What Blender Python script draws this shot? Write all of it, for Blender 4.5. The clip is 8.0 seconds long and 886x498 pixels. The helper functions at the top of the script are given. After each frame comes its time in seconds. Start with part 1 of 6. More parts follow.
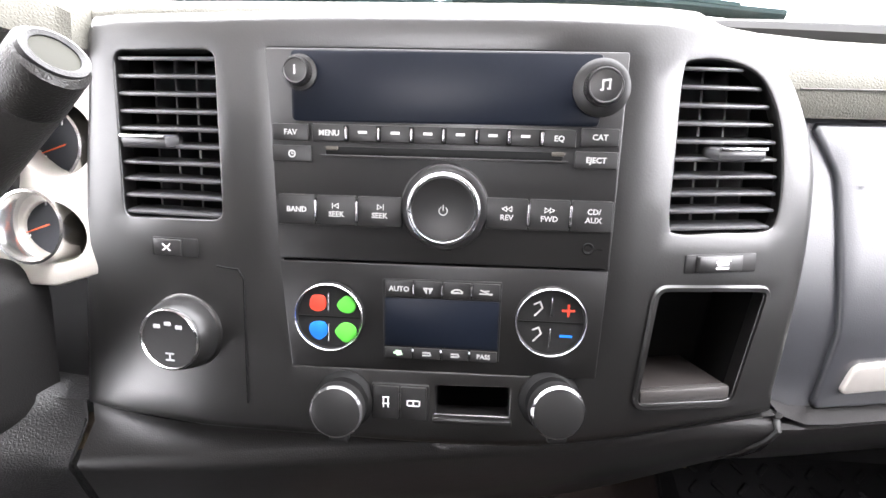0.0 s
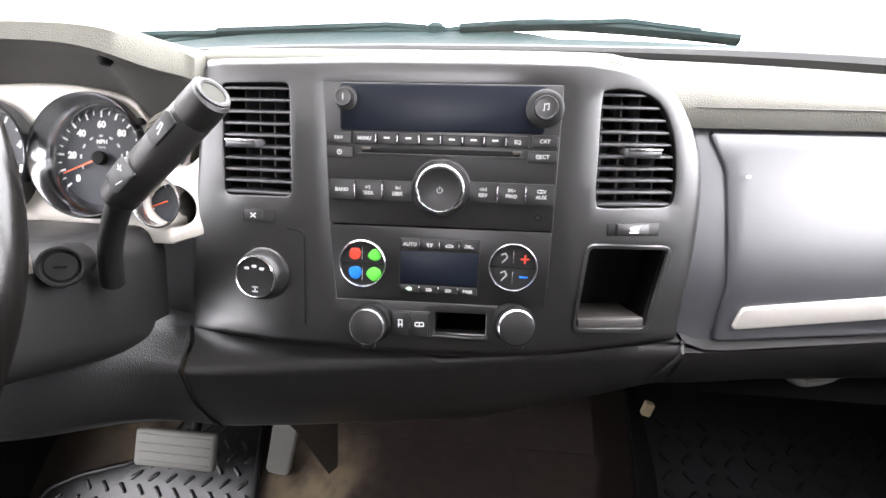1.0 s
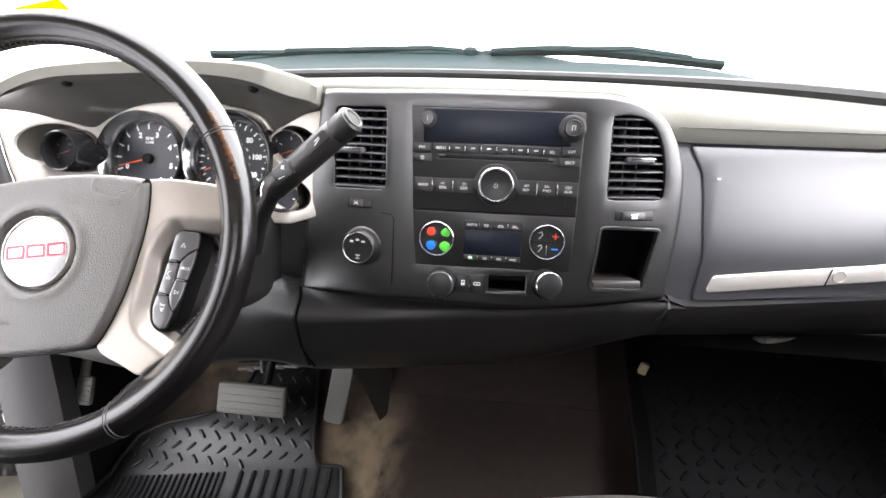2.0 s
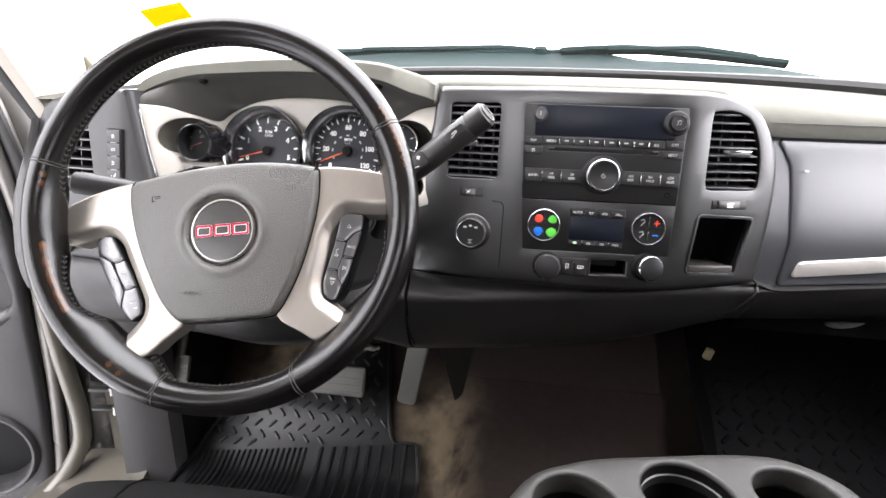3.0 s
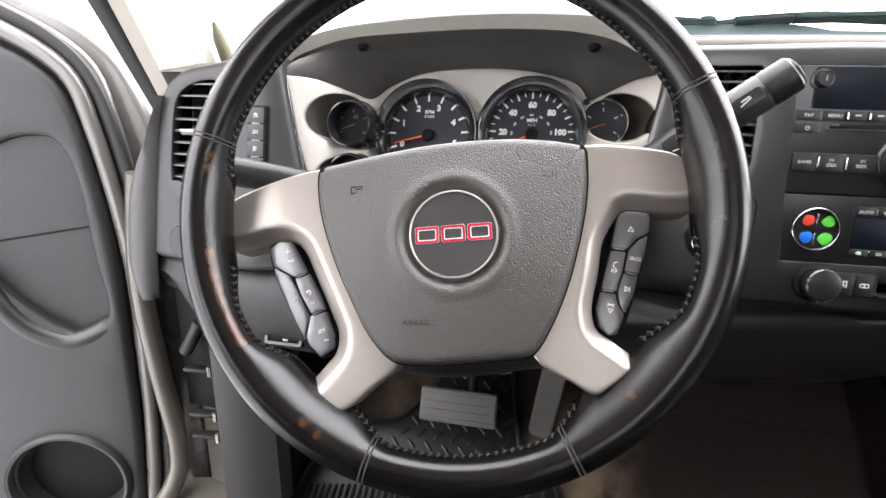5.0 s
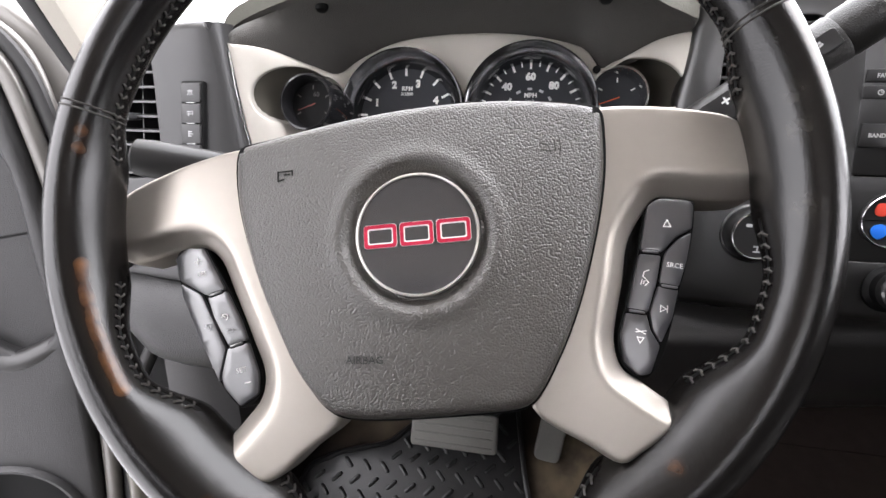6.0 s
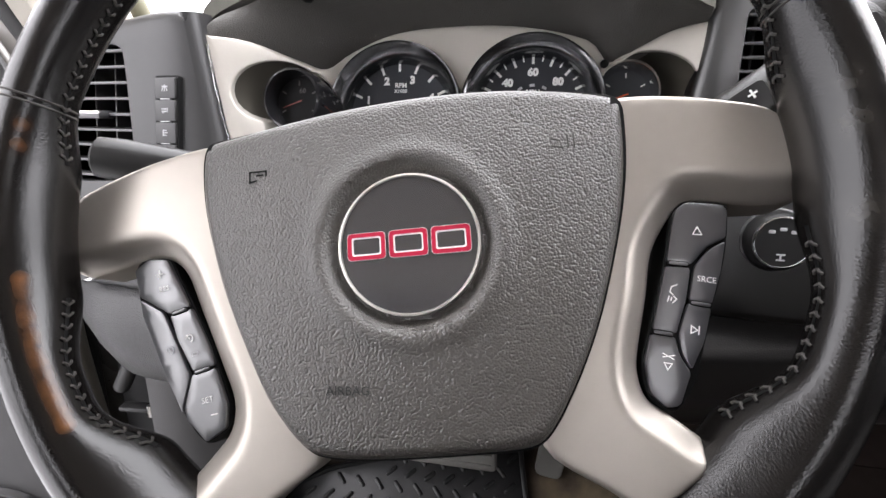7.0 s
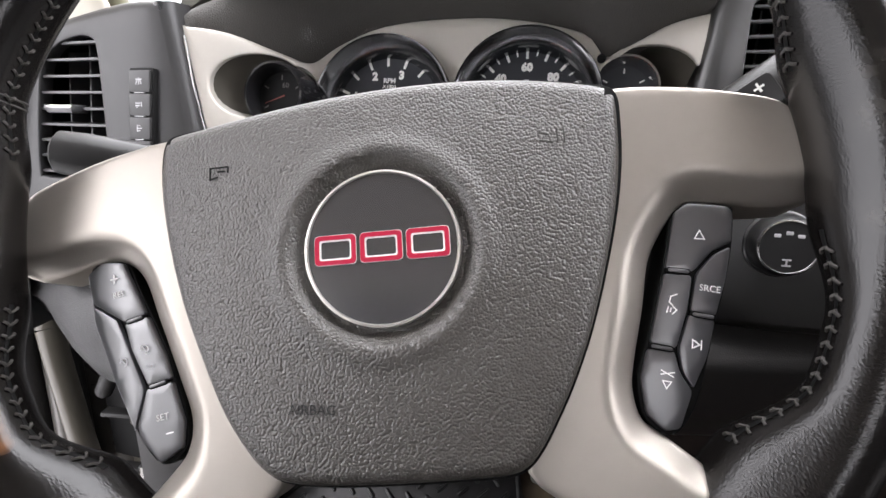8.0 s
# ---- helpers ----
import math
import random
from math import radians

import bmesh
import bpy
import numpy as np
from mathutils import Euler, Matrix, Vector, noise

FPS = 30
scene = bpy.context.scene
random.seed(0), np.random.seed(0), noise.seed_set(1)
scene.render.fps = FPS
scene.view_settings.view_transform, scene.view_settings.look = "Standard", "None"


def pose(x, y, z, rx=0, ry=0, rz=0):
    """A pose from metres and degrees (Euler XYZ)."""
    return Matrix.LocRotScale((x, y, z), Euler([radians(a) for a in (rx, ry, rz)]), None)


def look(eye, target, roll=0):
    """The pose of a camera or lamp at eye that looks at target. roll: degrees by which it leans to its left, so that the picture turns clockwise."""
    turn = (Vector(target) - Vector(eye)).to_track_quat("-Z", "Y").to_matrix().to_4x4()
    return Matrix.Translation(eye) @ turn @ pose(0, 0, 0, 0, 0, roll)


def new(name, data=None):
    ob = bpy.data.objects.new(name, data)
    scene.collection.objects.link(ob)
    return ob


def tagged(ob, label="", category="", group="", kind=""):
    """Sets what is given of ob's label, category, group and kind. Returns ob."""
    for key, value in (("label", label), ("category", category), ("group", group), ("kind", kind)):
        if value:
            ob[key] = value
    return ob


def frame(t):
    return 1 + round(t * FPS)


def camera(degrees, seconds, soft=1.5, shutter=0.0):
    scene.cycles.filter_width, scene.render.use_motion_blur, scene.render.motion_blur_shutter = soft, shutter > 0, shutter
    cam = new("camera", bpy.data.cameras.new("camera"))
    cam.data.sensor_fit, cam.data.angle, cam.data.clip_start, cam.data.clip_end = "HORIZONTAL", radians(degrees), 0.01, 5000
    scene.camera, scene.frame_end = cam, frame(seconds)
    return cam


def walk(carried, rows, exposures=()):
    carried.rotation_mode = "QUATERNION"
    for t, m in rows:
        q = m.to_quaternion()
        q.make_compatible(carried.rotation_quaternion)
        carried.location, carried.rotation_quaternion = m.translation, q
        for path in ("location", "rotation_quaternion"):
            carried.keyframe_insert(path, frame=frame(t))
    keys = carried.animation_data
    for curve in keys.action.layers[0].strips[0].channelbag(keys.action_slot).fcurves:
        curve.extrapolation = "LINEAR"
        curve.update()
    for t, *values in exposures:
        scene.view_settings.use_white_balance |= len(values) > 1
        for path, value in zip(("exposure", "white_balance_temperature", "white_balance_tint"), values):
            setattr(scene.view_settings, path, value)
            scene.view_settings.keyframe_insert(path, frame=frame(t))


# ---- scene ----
from mathutils import geometry

cam = camera(83.4, 8.0)
PATH = [
    (0, (0.065, 0.067, 0.74), (-0.069, 1.98, 0.172), 1.2),
    (0.5, (0.076, 0.008, 0.746), (-0.099, 1.919, 0.183), 1.0),
    (1, (0.092, -0.066, 0.75), (-0.112, 1.844, 0.192), 1.2),
    (2.5, (-0.002, -0.281, 0.776), (-0.206, 1.626, 0.208), 2.2),
    (3, (-0.068, -0.296, 0.766), (-0.305, 1.605, 0.192), 2.0),
    (3.5, (-0.142, -0.302, 0.749), (-0.406, 1.597, 0.179), 2.4),
    (4, (-0.214, -0.293, 0.741), (-0.528, 1.598, 0.17), 2.8),
    (4.2, (-0.241, -0.284, 0.737), (-0.550, 1.611, 0.177), 2.8),
    (5.3, (-0.278, -0.151, 0.719), (-0.659, 1.728, 0.148), 0.9),
    (5.5, (-0.276, -0.13, 0.713), (-0.662, 1.746, 0.14), 0.7),
    (6, (-0.273, -0.095, 0.701), (-0.658, 1.786, 0.139), 0.4),
    (6.5, (-0.274, -0.076, 0.696), (-0.653, 1.809, 0.146), 0.3),
    (7, (-0.279, -0.064, 0.695), (-0.652, 1.823, 0.15), 0.4),
    (7.5, (-0.274, -0.052, 0.691), (-0.644, 1.838, 0.152), 0.5),
    (8, (-0.274, -0.044, 0.691), (-0.647, 1.846, 0.151), 0.7),
]
EXPOSURES = [(0, 2.70), (1, 2.50), (2.5, 1.98), (4, 1.80), (5.5, 1.55), (8, 1.27)]
walk(cam, [(t, look(eye, target, roll)) for t, eye, target, roll in PATH], EXPOSURES)

# ---- light: white overcast hall all round, coming in through windscreen, windows and the open door ----
world = bpy.data.worlds.new("hall_light")
world.use_nodes = True
wn = world.node_tree.nodes
wl = world.node_tree.links
# bright walls and ceiling, a darker floor below the horizon
wc, ws, wr = wn.new("ShaderNodeTexCoord"), wn.new("ShaderNodeSeparateXYZ"), wn.new("ShaderNodeValToRGB")
wl.new(wc.outputs["Generated"], ws.inputs[0])
wm = wn.new("ShaderNodeMapRange")
wm.inputs[1].default_value, wm.inputs[2].default_value = -1.0, 1.0
wl.new(ws.outputs["Z"], wm.inputs[0])
wl.new(wm.outputs[0], wr.inputs[0])
wr.color_ramp.elements[0].position, wr.color_ramp.elements[1].position = 0.44, 0.53
wr.color_ramp.elements[0].color, wr.color_ramp.elements[1].color = (0.222, 0.220, 0.236, 1), (0.63, 0.618, 0.65, 1)
we = wr.color_ramp.elements.new(0.80)
we.color = (0.985, 0.957, 1.01, 1)
wl.new(wr.outputs[0], wn["Background"].inputs[0])
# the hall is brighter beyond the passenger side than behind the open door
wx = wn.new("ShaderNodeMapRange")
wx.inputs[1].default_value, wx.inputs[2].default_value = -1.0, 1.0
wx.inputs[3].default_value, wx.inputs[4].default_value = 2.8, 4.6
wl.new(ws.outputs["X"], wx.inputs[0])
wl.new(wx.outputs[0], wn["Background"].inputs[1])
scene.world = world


# ---- materials ----
def material(name, base, rough=0.5, metal=0.0, vary=0.12, scale=40.0, bump=0.0, bump_scale=400.0, cells=False, tint=None, tint_at=0.62, coat=0.0, ior=1.45, groove=0.42, bend=0.7, dome=False):
    m = bpy.data.materials.new(name)
    m.use_nodes = True
    nt = m.node_tree
    n, l = nt.nodes, nt.links
    b = n["Principled BSDF"]
    b.inputs["Metallic"].default_value = metal
    b.inputs["IOR"].default_value = ior
    b.inputs["Coat Weight"].default_value = coat
    co = n.new("ShaderNodeTexCoord")
    big = n.new("ShaderNodeTexNoise")
    big.inputs["Scale"].default_value = scale * 0.18
    big.inputs["Detail"].default_value = 4
    fine = n.new("ShaderNodeTexNoise")
    fine.inputs["Scale"].default_value = scale * 6
    fine.inputs["Detail"].default_value = 3
    l.new(co.outputs["Object"], big.inputs["Vector"])
    l.new(co.outputs["Object"], fine.inputs["Vector"])
    add = n.new("ShaderNodeMath")
    add.operation = "MULTIPLY_ADD"
    l.new(fine.outputs["Fac"], add.inputs[0])
    add.inputs[1].default_value = 0.4
    l.new(big.outputs["Fac"], add.inputs[2])
    ramp = n.new("ShaderNodeValToRGB")
    lo = [c * (1 - vary) for c in base]
    hi = [min(1, c * (1 + vary)) for c in base]
    ramp.color_ramp.elements[0].position, ramp.color_ramp.elements[1].position = 0.4, 1.0
    ramp.color_ramp.elements[0].color, ramp.color_ramp.elements[1].color = (*lo, 1), (*hi, 1)
    l.new(add.outputs[0], ramp.inputs["Fac"])
    col = ramp.outputs["Color"]
    if tint:
        patch = n.new("ShaderNodeTexNoise")
        patch.inputs["Scale"].default_value = scale * 0.35
        patch.inputs["Detail"].default_value = 6
        l.new(co.outputs["Object"], patch.inputs["Vector"])
        cut = n.new("ShaderNodeMapRange")
        cut.inputs[1].default_value, cut.inputs[2].default_value = tint_at - 0.06, tint_at + 0.12
        l.new(patch.outputs["Fac"], cut.inputs[0])
        mix = n.new("ShaderNodeMixRGB")
        mix.inputs[2].default_value = (*tint, 1)
        l.new(cut.outputs[0], mix.inputs[0])
        l.new(col, mix.inputs[1])
        col = mix.outputs[0]
    l.new(col, b.inputs["Base Color"])
    rr_ = n.new("ShaderNodeMapRange")
    rr_.inputs[3].default_value, rr_.inputs[4].default_value = max(0.02, rough - 0.08), min(1, rough + 0.08)
    l.new(big.outputs["Fac"], rr_.inputs[0])
    l.new(rr_.outputs[0], b.inputs["Roughness"])
    if bump:
        bp = n.new("ShaderNodeBump")
        bp.inputs["Strength"].default_value = bump
        bp.inputs["Distance"].default_value = 0.0006
        if cells:
            v = n.new("ShaderNodeTexVoronoi")
            v.feature = "DISTANCE_TO_EDGE"
            v.inputs["Scale"].default_value = bump_scale
            warp = n.new("ShaderNodeTexNoise")
            warp.inputs["Scale"].default_value = bump_scale * 0.7
            l.new(co.outputs["Object"], warp.inputs["Vector"])
            ad = n.new("ShaderNodeVectorMath")
            ad.operation = "MULTIPLY_ADD"
            l.new(warp.outputs["Color"], ad.inputs[0])
            ad.inputs[1].default_value = (bend / bump_scale,) * 3
            l.new(co.outputs["Object"], ad.inputs[2])
            l.new(ad.outputs[0], v.inputs["Vector"])
            cl = n.new("ShaderNodeMapRange")
            cl.inputs[2].default_value = groove
            cl.interpolation_type = "SMOOTHSTEP"
            l.new(v.outputs["Distance"], cl.inputs[0])
            l.new(cl.outputs[0], bp.inputs["Height"])
            if dome:
                # rounded pebbles with fine creases between them
                v.feature = "F1"
                sq = n.new("ShaderNodeMath")
                sq.operation = "MULTIPLY"
                l.new(v.outputs["Distance"], sq.inputs[0])
                l.new(v.outputs["Distance"], sq.inputs[1])
                l.new(sq.outputs[0], bp.inputs["Height"])
                bp.invert = True
        else:
            v = n.new("ShaderNodeTexNoise")
            v.inputs["Scale"].default_value = bump_scale
            v.inputs["Detail"].default_value = 3
            l.new(co.outputs["Object"], v.inputs["Vector"])
            l.new(v.outputs["Fac"], bp.inputs["Height"])
        l.new(bp.outputs["Normal"], b.inputs["Normal"])
    return m


def sheet_glass(name, tint=(1, 1, 1), gloss=0.04):
    m = bpy.data.materials.new(name)
    m.use_nodes = True
    n, l = m.node_tree.nodes, m.node_tree.links
    n.remove(n["Principled BSDF"])
    tr, gl, mx, fr = n.new("ShaderNodeBsdfTransparent"), n.new("ShaderNodeBsdfGlossy"), n.new("ShaderNodeMixShader"), n.new("ShaderNodeLayerWeight")
    tr.inputs[0].default_value = (*tint, 1)
    gl.inputs["Roughness"].default_value = 0.02
    pw, ml = n.new("ShaderNodeMath"), n.new("ShaderNodeMath")
    pw.operation, ml.operation = "POWER", "MULTIPLY_ADD"
    pw.inputs[1].default_value = 5.0
    ml.inputs[1].default_value, ml.inputs[2].default_value = 0.5, gloss
    l.new(fr.outputs["Facing"], pw.inputs[0])
    l.new(pw.outputs[0], ml.inputs[0])
    l.new(ml.outputs[0], mx.inputs[0])
    l.new(tr.outputs[0], mx.inputs[1])
    l.new(gl.outputs[0], mx.inputs[2])
    l.new(mx.outputs[0], n["Material Output"].inputs[0])
    return m


BEZEL = material("charcoal_trim", (0.0043, 0.0040, 0.0038), 0.33, vary=0.25, scale=60, bump=0.12, bump_scale=900, ior=1.9)
FACE = material("radio_plastic", (0.0050, 0.0048, 0.0046), 0.34, vary=0.25, scale=70, bump=0.06, bump_scale=1200, ior=1.75)
BUTTON = material("button_plastic", (0.0126, 0.01246, 0.01232), 0.36, vary=0.1, scale=60)
BLACK = material("black_plastic", (0.005, 0.005, 0.005), 0.55, vary=0.1, ior=1.22)
SLAT = material("vent_plastic", (0.06, 0.06, 0.062), 0.32, vary=0.12, scale=60, ior=1.65)
SCREEN = material("display_glass", (0.0033, 0.005, 0.0095), 0.36, vary=0.1, ior=1.32)
DARKCHROME = material("smoked_chrome", (0.36, 0.36, 0.37), 0.24, metal=1.0, vary=0.08, scale=80)
PRINT = material("pale_print", (0.38, 0.38, 0.37), 0.5, vary=0.04)
TRIMCHROME = material("dull_chrome", (0.52, 0.52, 0.53), 0.24, metal=1.0, vary=0.08, scale=80)
RING = material("dial_ring_metal", (0.22, 0.22, 0.225), 0.16, metal=1.0, vary=0.06, scale=80)
CHROME = material("chrome", (0.8, 0.8, 0.8), 0.2, metal=1.0, vary=0.06, scale=80)
SPOKE = material("satin_spoke", (0.43, 0.397, 0.352), 0.38, metal=0.75, vary=0.05, scale=30, bump=0.03, bump_scale=1500)
SATIN = material("satin_silver", (0.57, 0.545, 0.505), 0.36, metal=0.6, vary=0.05, scale=30, bump=0.03, bump_scale=1500)
CLUSTER = material("champagne_trim", (0.51, 0.483, 0.434), 0.40, metal=0.3, vary=0.05, scale=30, bump=0.04, bump_scale=1200)
PODS = material("taupe_pod", (0.060, 0.055, 0.045), 0.4, vary=0.08, scale=40)
PAD_TOP = material("greige_pad", (0.118, 0.116, 0.100), 0.7, vary=0.12, scale=16, bump=0.4, bump_scale=500, cells=True, ior=1.22)
GREY = material("grey_grain", (0.035, 0.036, 0.0405), 0.33, vary=0.1, scale=14, bump=0.07, bump_scale=620, cells=True, ior=1.75)
LOWER = material("dark_grain", (0.0148, 0.0142, 0.0139), 0.33, vary=0.12, scale=14, bump=0.12, bump_scale=620, cells=True, ior=1.5)
# darker copy of the pad vinyl, carrying the shade under the brow
PAD_SHADED = material("shaded_pad_vinyl", (0.066, 0.063, 0.058), 0.55, vary=0.1, scale=20, bump=0.4, bump_scale=600, cells=True)
LEATHER = material("worn_leather", (0.0048, 0.0043, 0.0040), 0.21, vary=0.35, scale=26, bump=0.07, bump_scale=700, cells=True, tint=(0.02, 0.012, 0.008), tint_at=0.80, ior=1.5)
AIRBAG = material("airbag_vinyl", (0.056, 0.0515, 0.046), 0.29, vary=0.05, scale=20, bump=0.65, bump_scale=1000, cells=True, ior=1.7, bend=0.3, dome=True)
THREAD = material("grey_thread", (0.035, 0.032, 0.029), 0.7)
EMBLEM = material("emblem_black", (0.036, 0.036, 0.038), 0.2, vary=0.1, ior=2.2)
RED = material("emblem_red", (0.40, 0.02, 0.05), 0.25)
WHITE = material("white_print", (0.85, 0.85, 0.825), 0.5, vary=0.02)
DIM = material("grey_print", (0.49, 0.49, 0.504), 0.5, vary=0.02)
# dimmed print and needle colours that put the left small gauges in shade
PRINT_SHADED = material("shaded_print", (0.075, 0.07, 0.068), 0.5, vary=0.02)
NEEDLE_SHADED = material("shaded_needle", (0.12, 0.02, 0.012), 0.5, vary=0.05)
DIAL = material("dial_face", (0.021, 0.024, 0.03), 0.5, vary=0.1, scale=60)
NEEDLE = material("needle_orange", (0.935, 0.132, 0.033), 0.4, vary=0.05)
PRINT_RED = material("red_print", (0.66, 0.055, 0.03), 0.45, vary=0.1)
PRINT_BLUE = material("blue_print", (0.011, 0.16, 0.68), 0.45, vary=0.1)
PRINT_GREEN = material("green_print", (0.10, 0.53, 0.055), 0.45, vary=0.1)
RUBBER = material("mat_rubber", (0.0075, 0.0075, 0.0078), 0.34, vary=0.25, scale=20, bump=0.3, bump_scale=500)
CARPET = material("worn_carpet", (0.023, 0.0182, 0.0165), 0.95, vary=0.35, scale=10, bump=1.0, bump_scale=900, tint=(0.025, 0.0195, 0.016), tint_at=0.6, ior=1.1)


def worn(m, colour, spots, scale=22.0):
    """Patches of the given colour round the given places, such as threadbare carpet."""
    n, l = m.node_tree.nodes, m.node_tree.links
    b = n["Principled BSDF"]
    co = n.new("ShaderNodeTexCoord")
    rough = n.new("ShaderNodeTexNoise")
    rough.inputs["Scale"].default_value, rough.inputs["Detail"].default_value = scale, 8.0
    l.new(co.outputs["Object"], rough.inputs["Vector"])
    for x, y, z, r in spots:
        d, mr, ml, mx = n.new("ShaderNodeVectorMath"), n.new("ShaderNodeMapRange"), n.new("ShaderNodeMath"), n.new("ShaderNodeMixRGB")
        d.operation = "DISTANCE"
        d.inputs[1].default_value = (x, y, z)
        l.new(co.outputs["Object"], d.inputs[0])
        mr.inputs[1].default_value, mr.inputs[2].default_value, mr.inputs[3].default_value, mr.inputs[4].default_value = 0.0, r, 1.7, 0.0
        l.new(d.outputs["Value"], mr.inputs[0])
        ml.operation = "MULTIPLY"
        ml.use_clamp = True
        cut = n.new("ShaderNodeMapRange")
        cut.inputs[1].default_value, cut.inputs[2].default_value = 0.28, 0.82
        l.new(rough.outputs["Fac"], cut.inputs[0])
        l.new(mr.outputs[0], ml.inputs[0])
        l.new(cut.outputs[0], ml.inputs[1])
        old = b.inputs["Base Color"].links[0].from_socket
        l.new(old, mx.inputs[1])
        mx.inputs[2].default_value = (*colour, 1)
        l.new(ml.outputs[0], mx.inputs[0])
        l.new(mx.outputs[0], b.inputs["Base Color"])


worn(CARPET, (0.15, 0.12, 0.08), [(-0.175, 0.60, 0.12, 0.13), (-0.165, 0.50, 0.10, 0.11), (-0.53, 0.70, 0.2, 0.16), (-0.16, 0.40, 0.10, 0.10)])
PEDAL = material("pedal_rubber", (0.112, 0.1088, 0.0992), 0.6, vary=0.15, scale=40)
SEAT = material("seat_cloth", (0.009, 0.0088, 0.0088), 0.85, vary=0.2, scale=30, bump=0.8, bump_scale=1400, ior=1.2)
CONSOLE = material("console_plastic", (0.023, 0.0221, 0.0198), 0.5, vary=0.08, scale=20, bump=0.3, bump_scale=600, cells=True)
DOORPANEL = material("door_vinyl", (0.037, 0.0362, 0.0362), 0.40, vary=0.1, scale=12, bump=0.3, bump_scale=480, cells=True)
# same vinyl as above, darkened because less light reaches the open door
DOORSHADE = material("shaded_door_vinyl", (0.019, 0.0187, 0.019), 0.40, vary=0.1, scale=12, bump=0.45, bump_scale=480, cells=True)
GRIP = material("grip_vinyl", (0.018, 0.0175, 0.0165), 0.3, vary=0.15, scale=30, bump=0.25, bump_scale=700, cells=True)
GLOSS = material("gloss_black_ring", (0.012, 0.012, 0.013), 0.14, vary=0.1, coat=0.4)
DASHTRIM = material("driver_trim", (0.030, 0.0297, 0.030), 0.42, vary=0.08, scale=30, bump=0.12, bump_scale=900)
# lighter copy of the driver trim, for door light falling on the end cap
LITTRIM = material("lit_driver_trim", (0.062, 0.061, 0.061), 0.45, vary=0.1, scale=20, bump=0.2, bump_scale=620, cells=True)
KNEE = material("knee_vinyl", (0.0175, 0.0172, 0.0173), 0.42, vary=0.1, scale=12, bump=0.4, bump_scale=480, cells=True)
KEY = material("wheel_key", (0.035, 0.035, 0.038), 0.3, vary=0.06, scale=40, ior=2.3)
PAINT = material("grey_paint", (0.125, 0.119, 0.110), 0.28, metal=0.3, vary=0.08, scale=20, coat=0.4)
SEAL = material("rubber_seal", (0.009, 0.0088, 0.0086), 0.55, vary=0.15)
BODY = material("body_paint", (0.088, 0.081, 0.066), 0.28, metal=0.2, vary=0.1, scale=20, coat=0.3)
PILLAR = material("pillar_trim", (0.561, 0.528, 0.462), 0.65, vary=0.06, scale=16, bump=0.3, bump_scale=700)
HEADLINER = material("headliner_cloth", (0.27, 0.235, 0.20), 0.9, vary=0.06, scale=16, bump=0.4, bump_scale=900)
# black plastic with the windscreen's teal tint put into the base colour
COWL = material("cowl_plastic", (0.0104, 0.0182, 0.0182), 0.7, vary=0.3, scale=20, bump=0.3, bump_scale=300, ior=1.12)
YELLOW = material("yellow_paper", (0.80, 0.50, 0.001), 0.8, vary=0.04, ior=1.08)
GLASS = sheet_glass("window_glass", (0.97, 0.99, 0.98))
LENS = sheet_glass("gauge_lens", gloss=0.012)
# dimmer copy of the mat rubber, for the shade in the passenger footwell
RUBBER_SHADED = material("shaded_mat_rubber", (0.0052, 0.0052, 0.0056), 0.6, vary=0.25, scale=20, bump=0.3, bump_scale=500, ior=1.2)
HALL = material("hall_floor", (0.44, 0.44, 0.44), 0.6, vary=0.08, scale=3)


# ---- building helpers ----
def thing(name, label, category, m=None, group="", kind=""):
    ob = new(name)
    ob.empty_display_size = 0.02
    if m is not None:
        ob.matrix_world = m
    return tagged(ob, label, category, group, kind)


def part(name, bm, mat, parent=None, label="", sharp=40, m=None):
    me = bpy.data.meshes.new(name)
    if m is not None:
        bmesh.ops.transform(bm, matrix=m, verts=bm.verts)
    bmesh.ops.recalc_face_normals(bm, faces=bm.faces) if sharp is not None else None
    bm.to_mesh(me)
    bm.free()
    me.materials.append(mat)
    me.shade_smooth()
    me.set_sharp_from_angle(angle=radians(sharp or 40))
    ob = new(name, me)
    if parent:
        ob.parent = parent
    return tagged(ob, label)


def again(ob, m, parent=None):
    """Another part on the same mesh, at the local pose m."""
    o = new(ob.name, ob.data)
    o.parent = parent or ob.parent
    o.matrix_basis = m
    return o


def rrect(w, h, r, cx=0.0, cy=0.0, n=5):
    r = min(r, w / 2 - 1e-5, h / 2 - 1e-5)
    out = []
    for k, (sx, sy) in enumerate(((1, 1), (-1, 1), (-1, -1), (1, -1))):
        for i in range(n + 1):
            a = radians(90 * k + 90 * i / n)
            out.append((cx + sx * (w / 2 - r) + r * math.cos(a), cy + sy * (h / 2 - r) + r * math.sin(a)))
    return out


def rounded(poly, r, n=5):
    """A polygon with its corners rounded."""
    out = []
    for i, p in enumerate(poly):
        a, b, c = Vector(poly[i - 1]), Vector(p), Vector(poly[(i + 1) % len(poly)])
        d = min(r, (a - b).length * 0.45, (c - b).length * 0.45)
        s, e = b + (a - b).normalized() * d, b + (c - b).normalized() * d
        for k in range(n + 1):
            t = k / n
            out.append(tuple((1 - t) ** 2 * s + 2 * t * (1 - t) * b + t * t * e))
    return out


def circle(r, cx=0.0, cy=0.0, n=40, ry=None):
    return [(cx + r * math.cos(2 * math.pi * i / n), cy + (ry or r) * math.sin(2 * math.pi * i / n)) for i in range(n)]


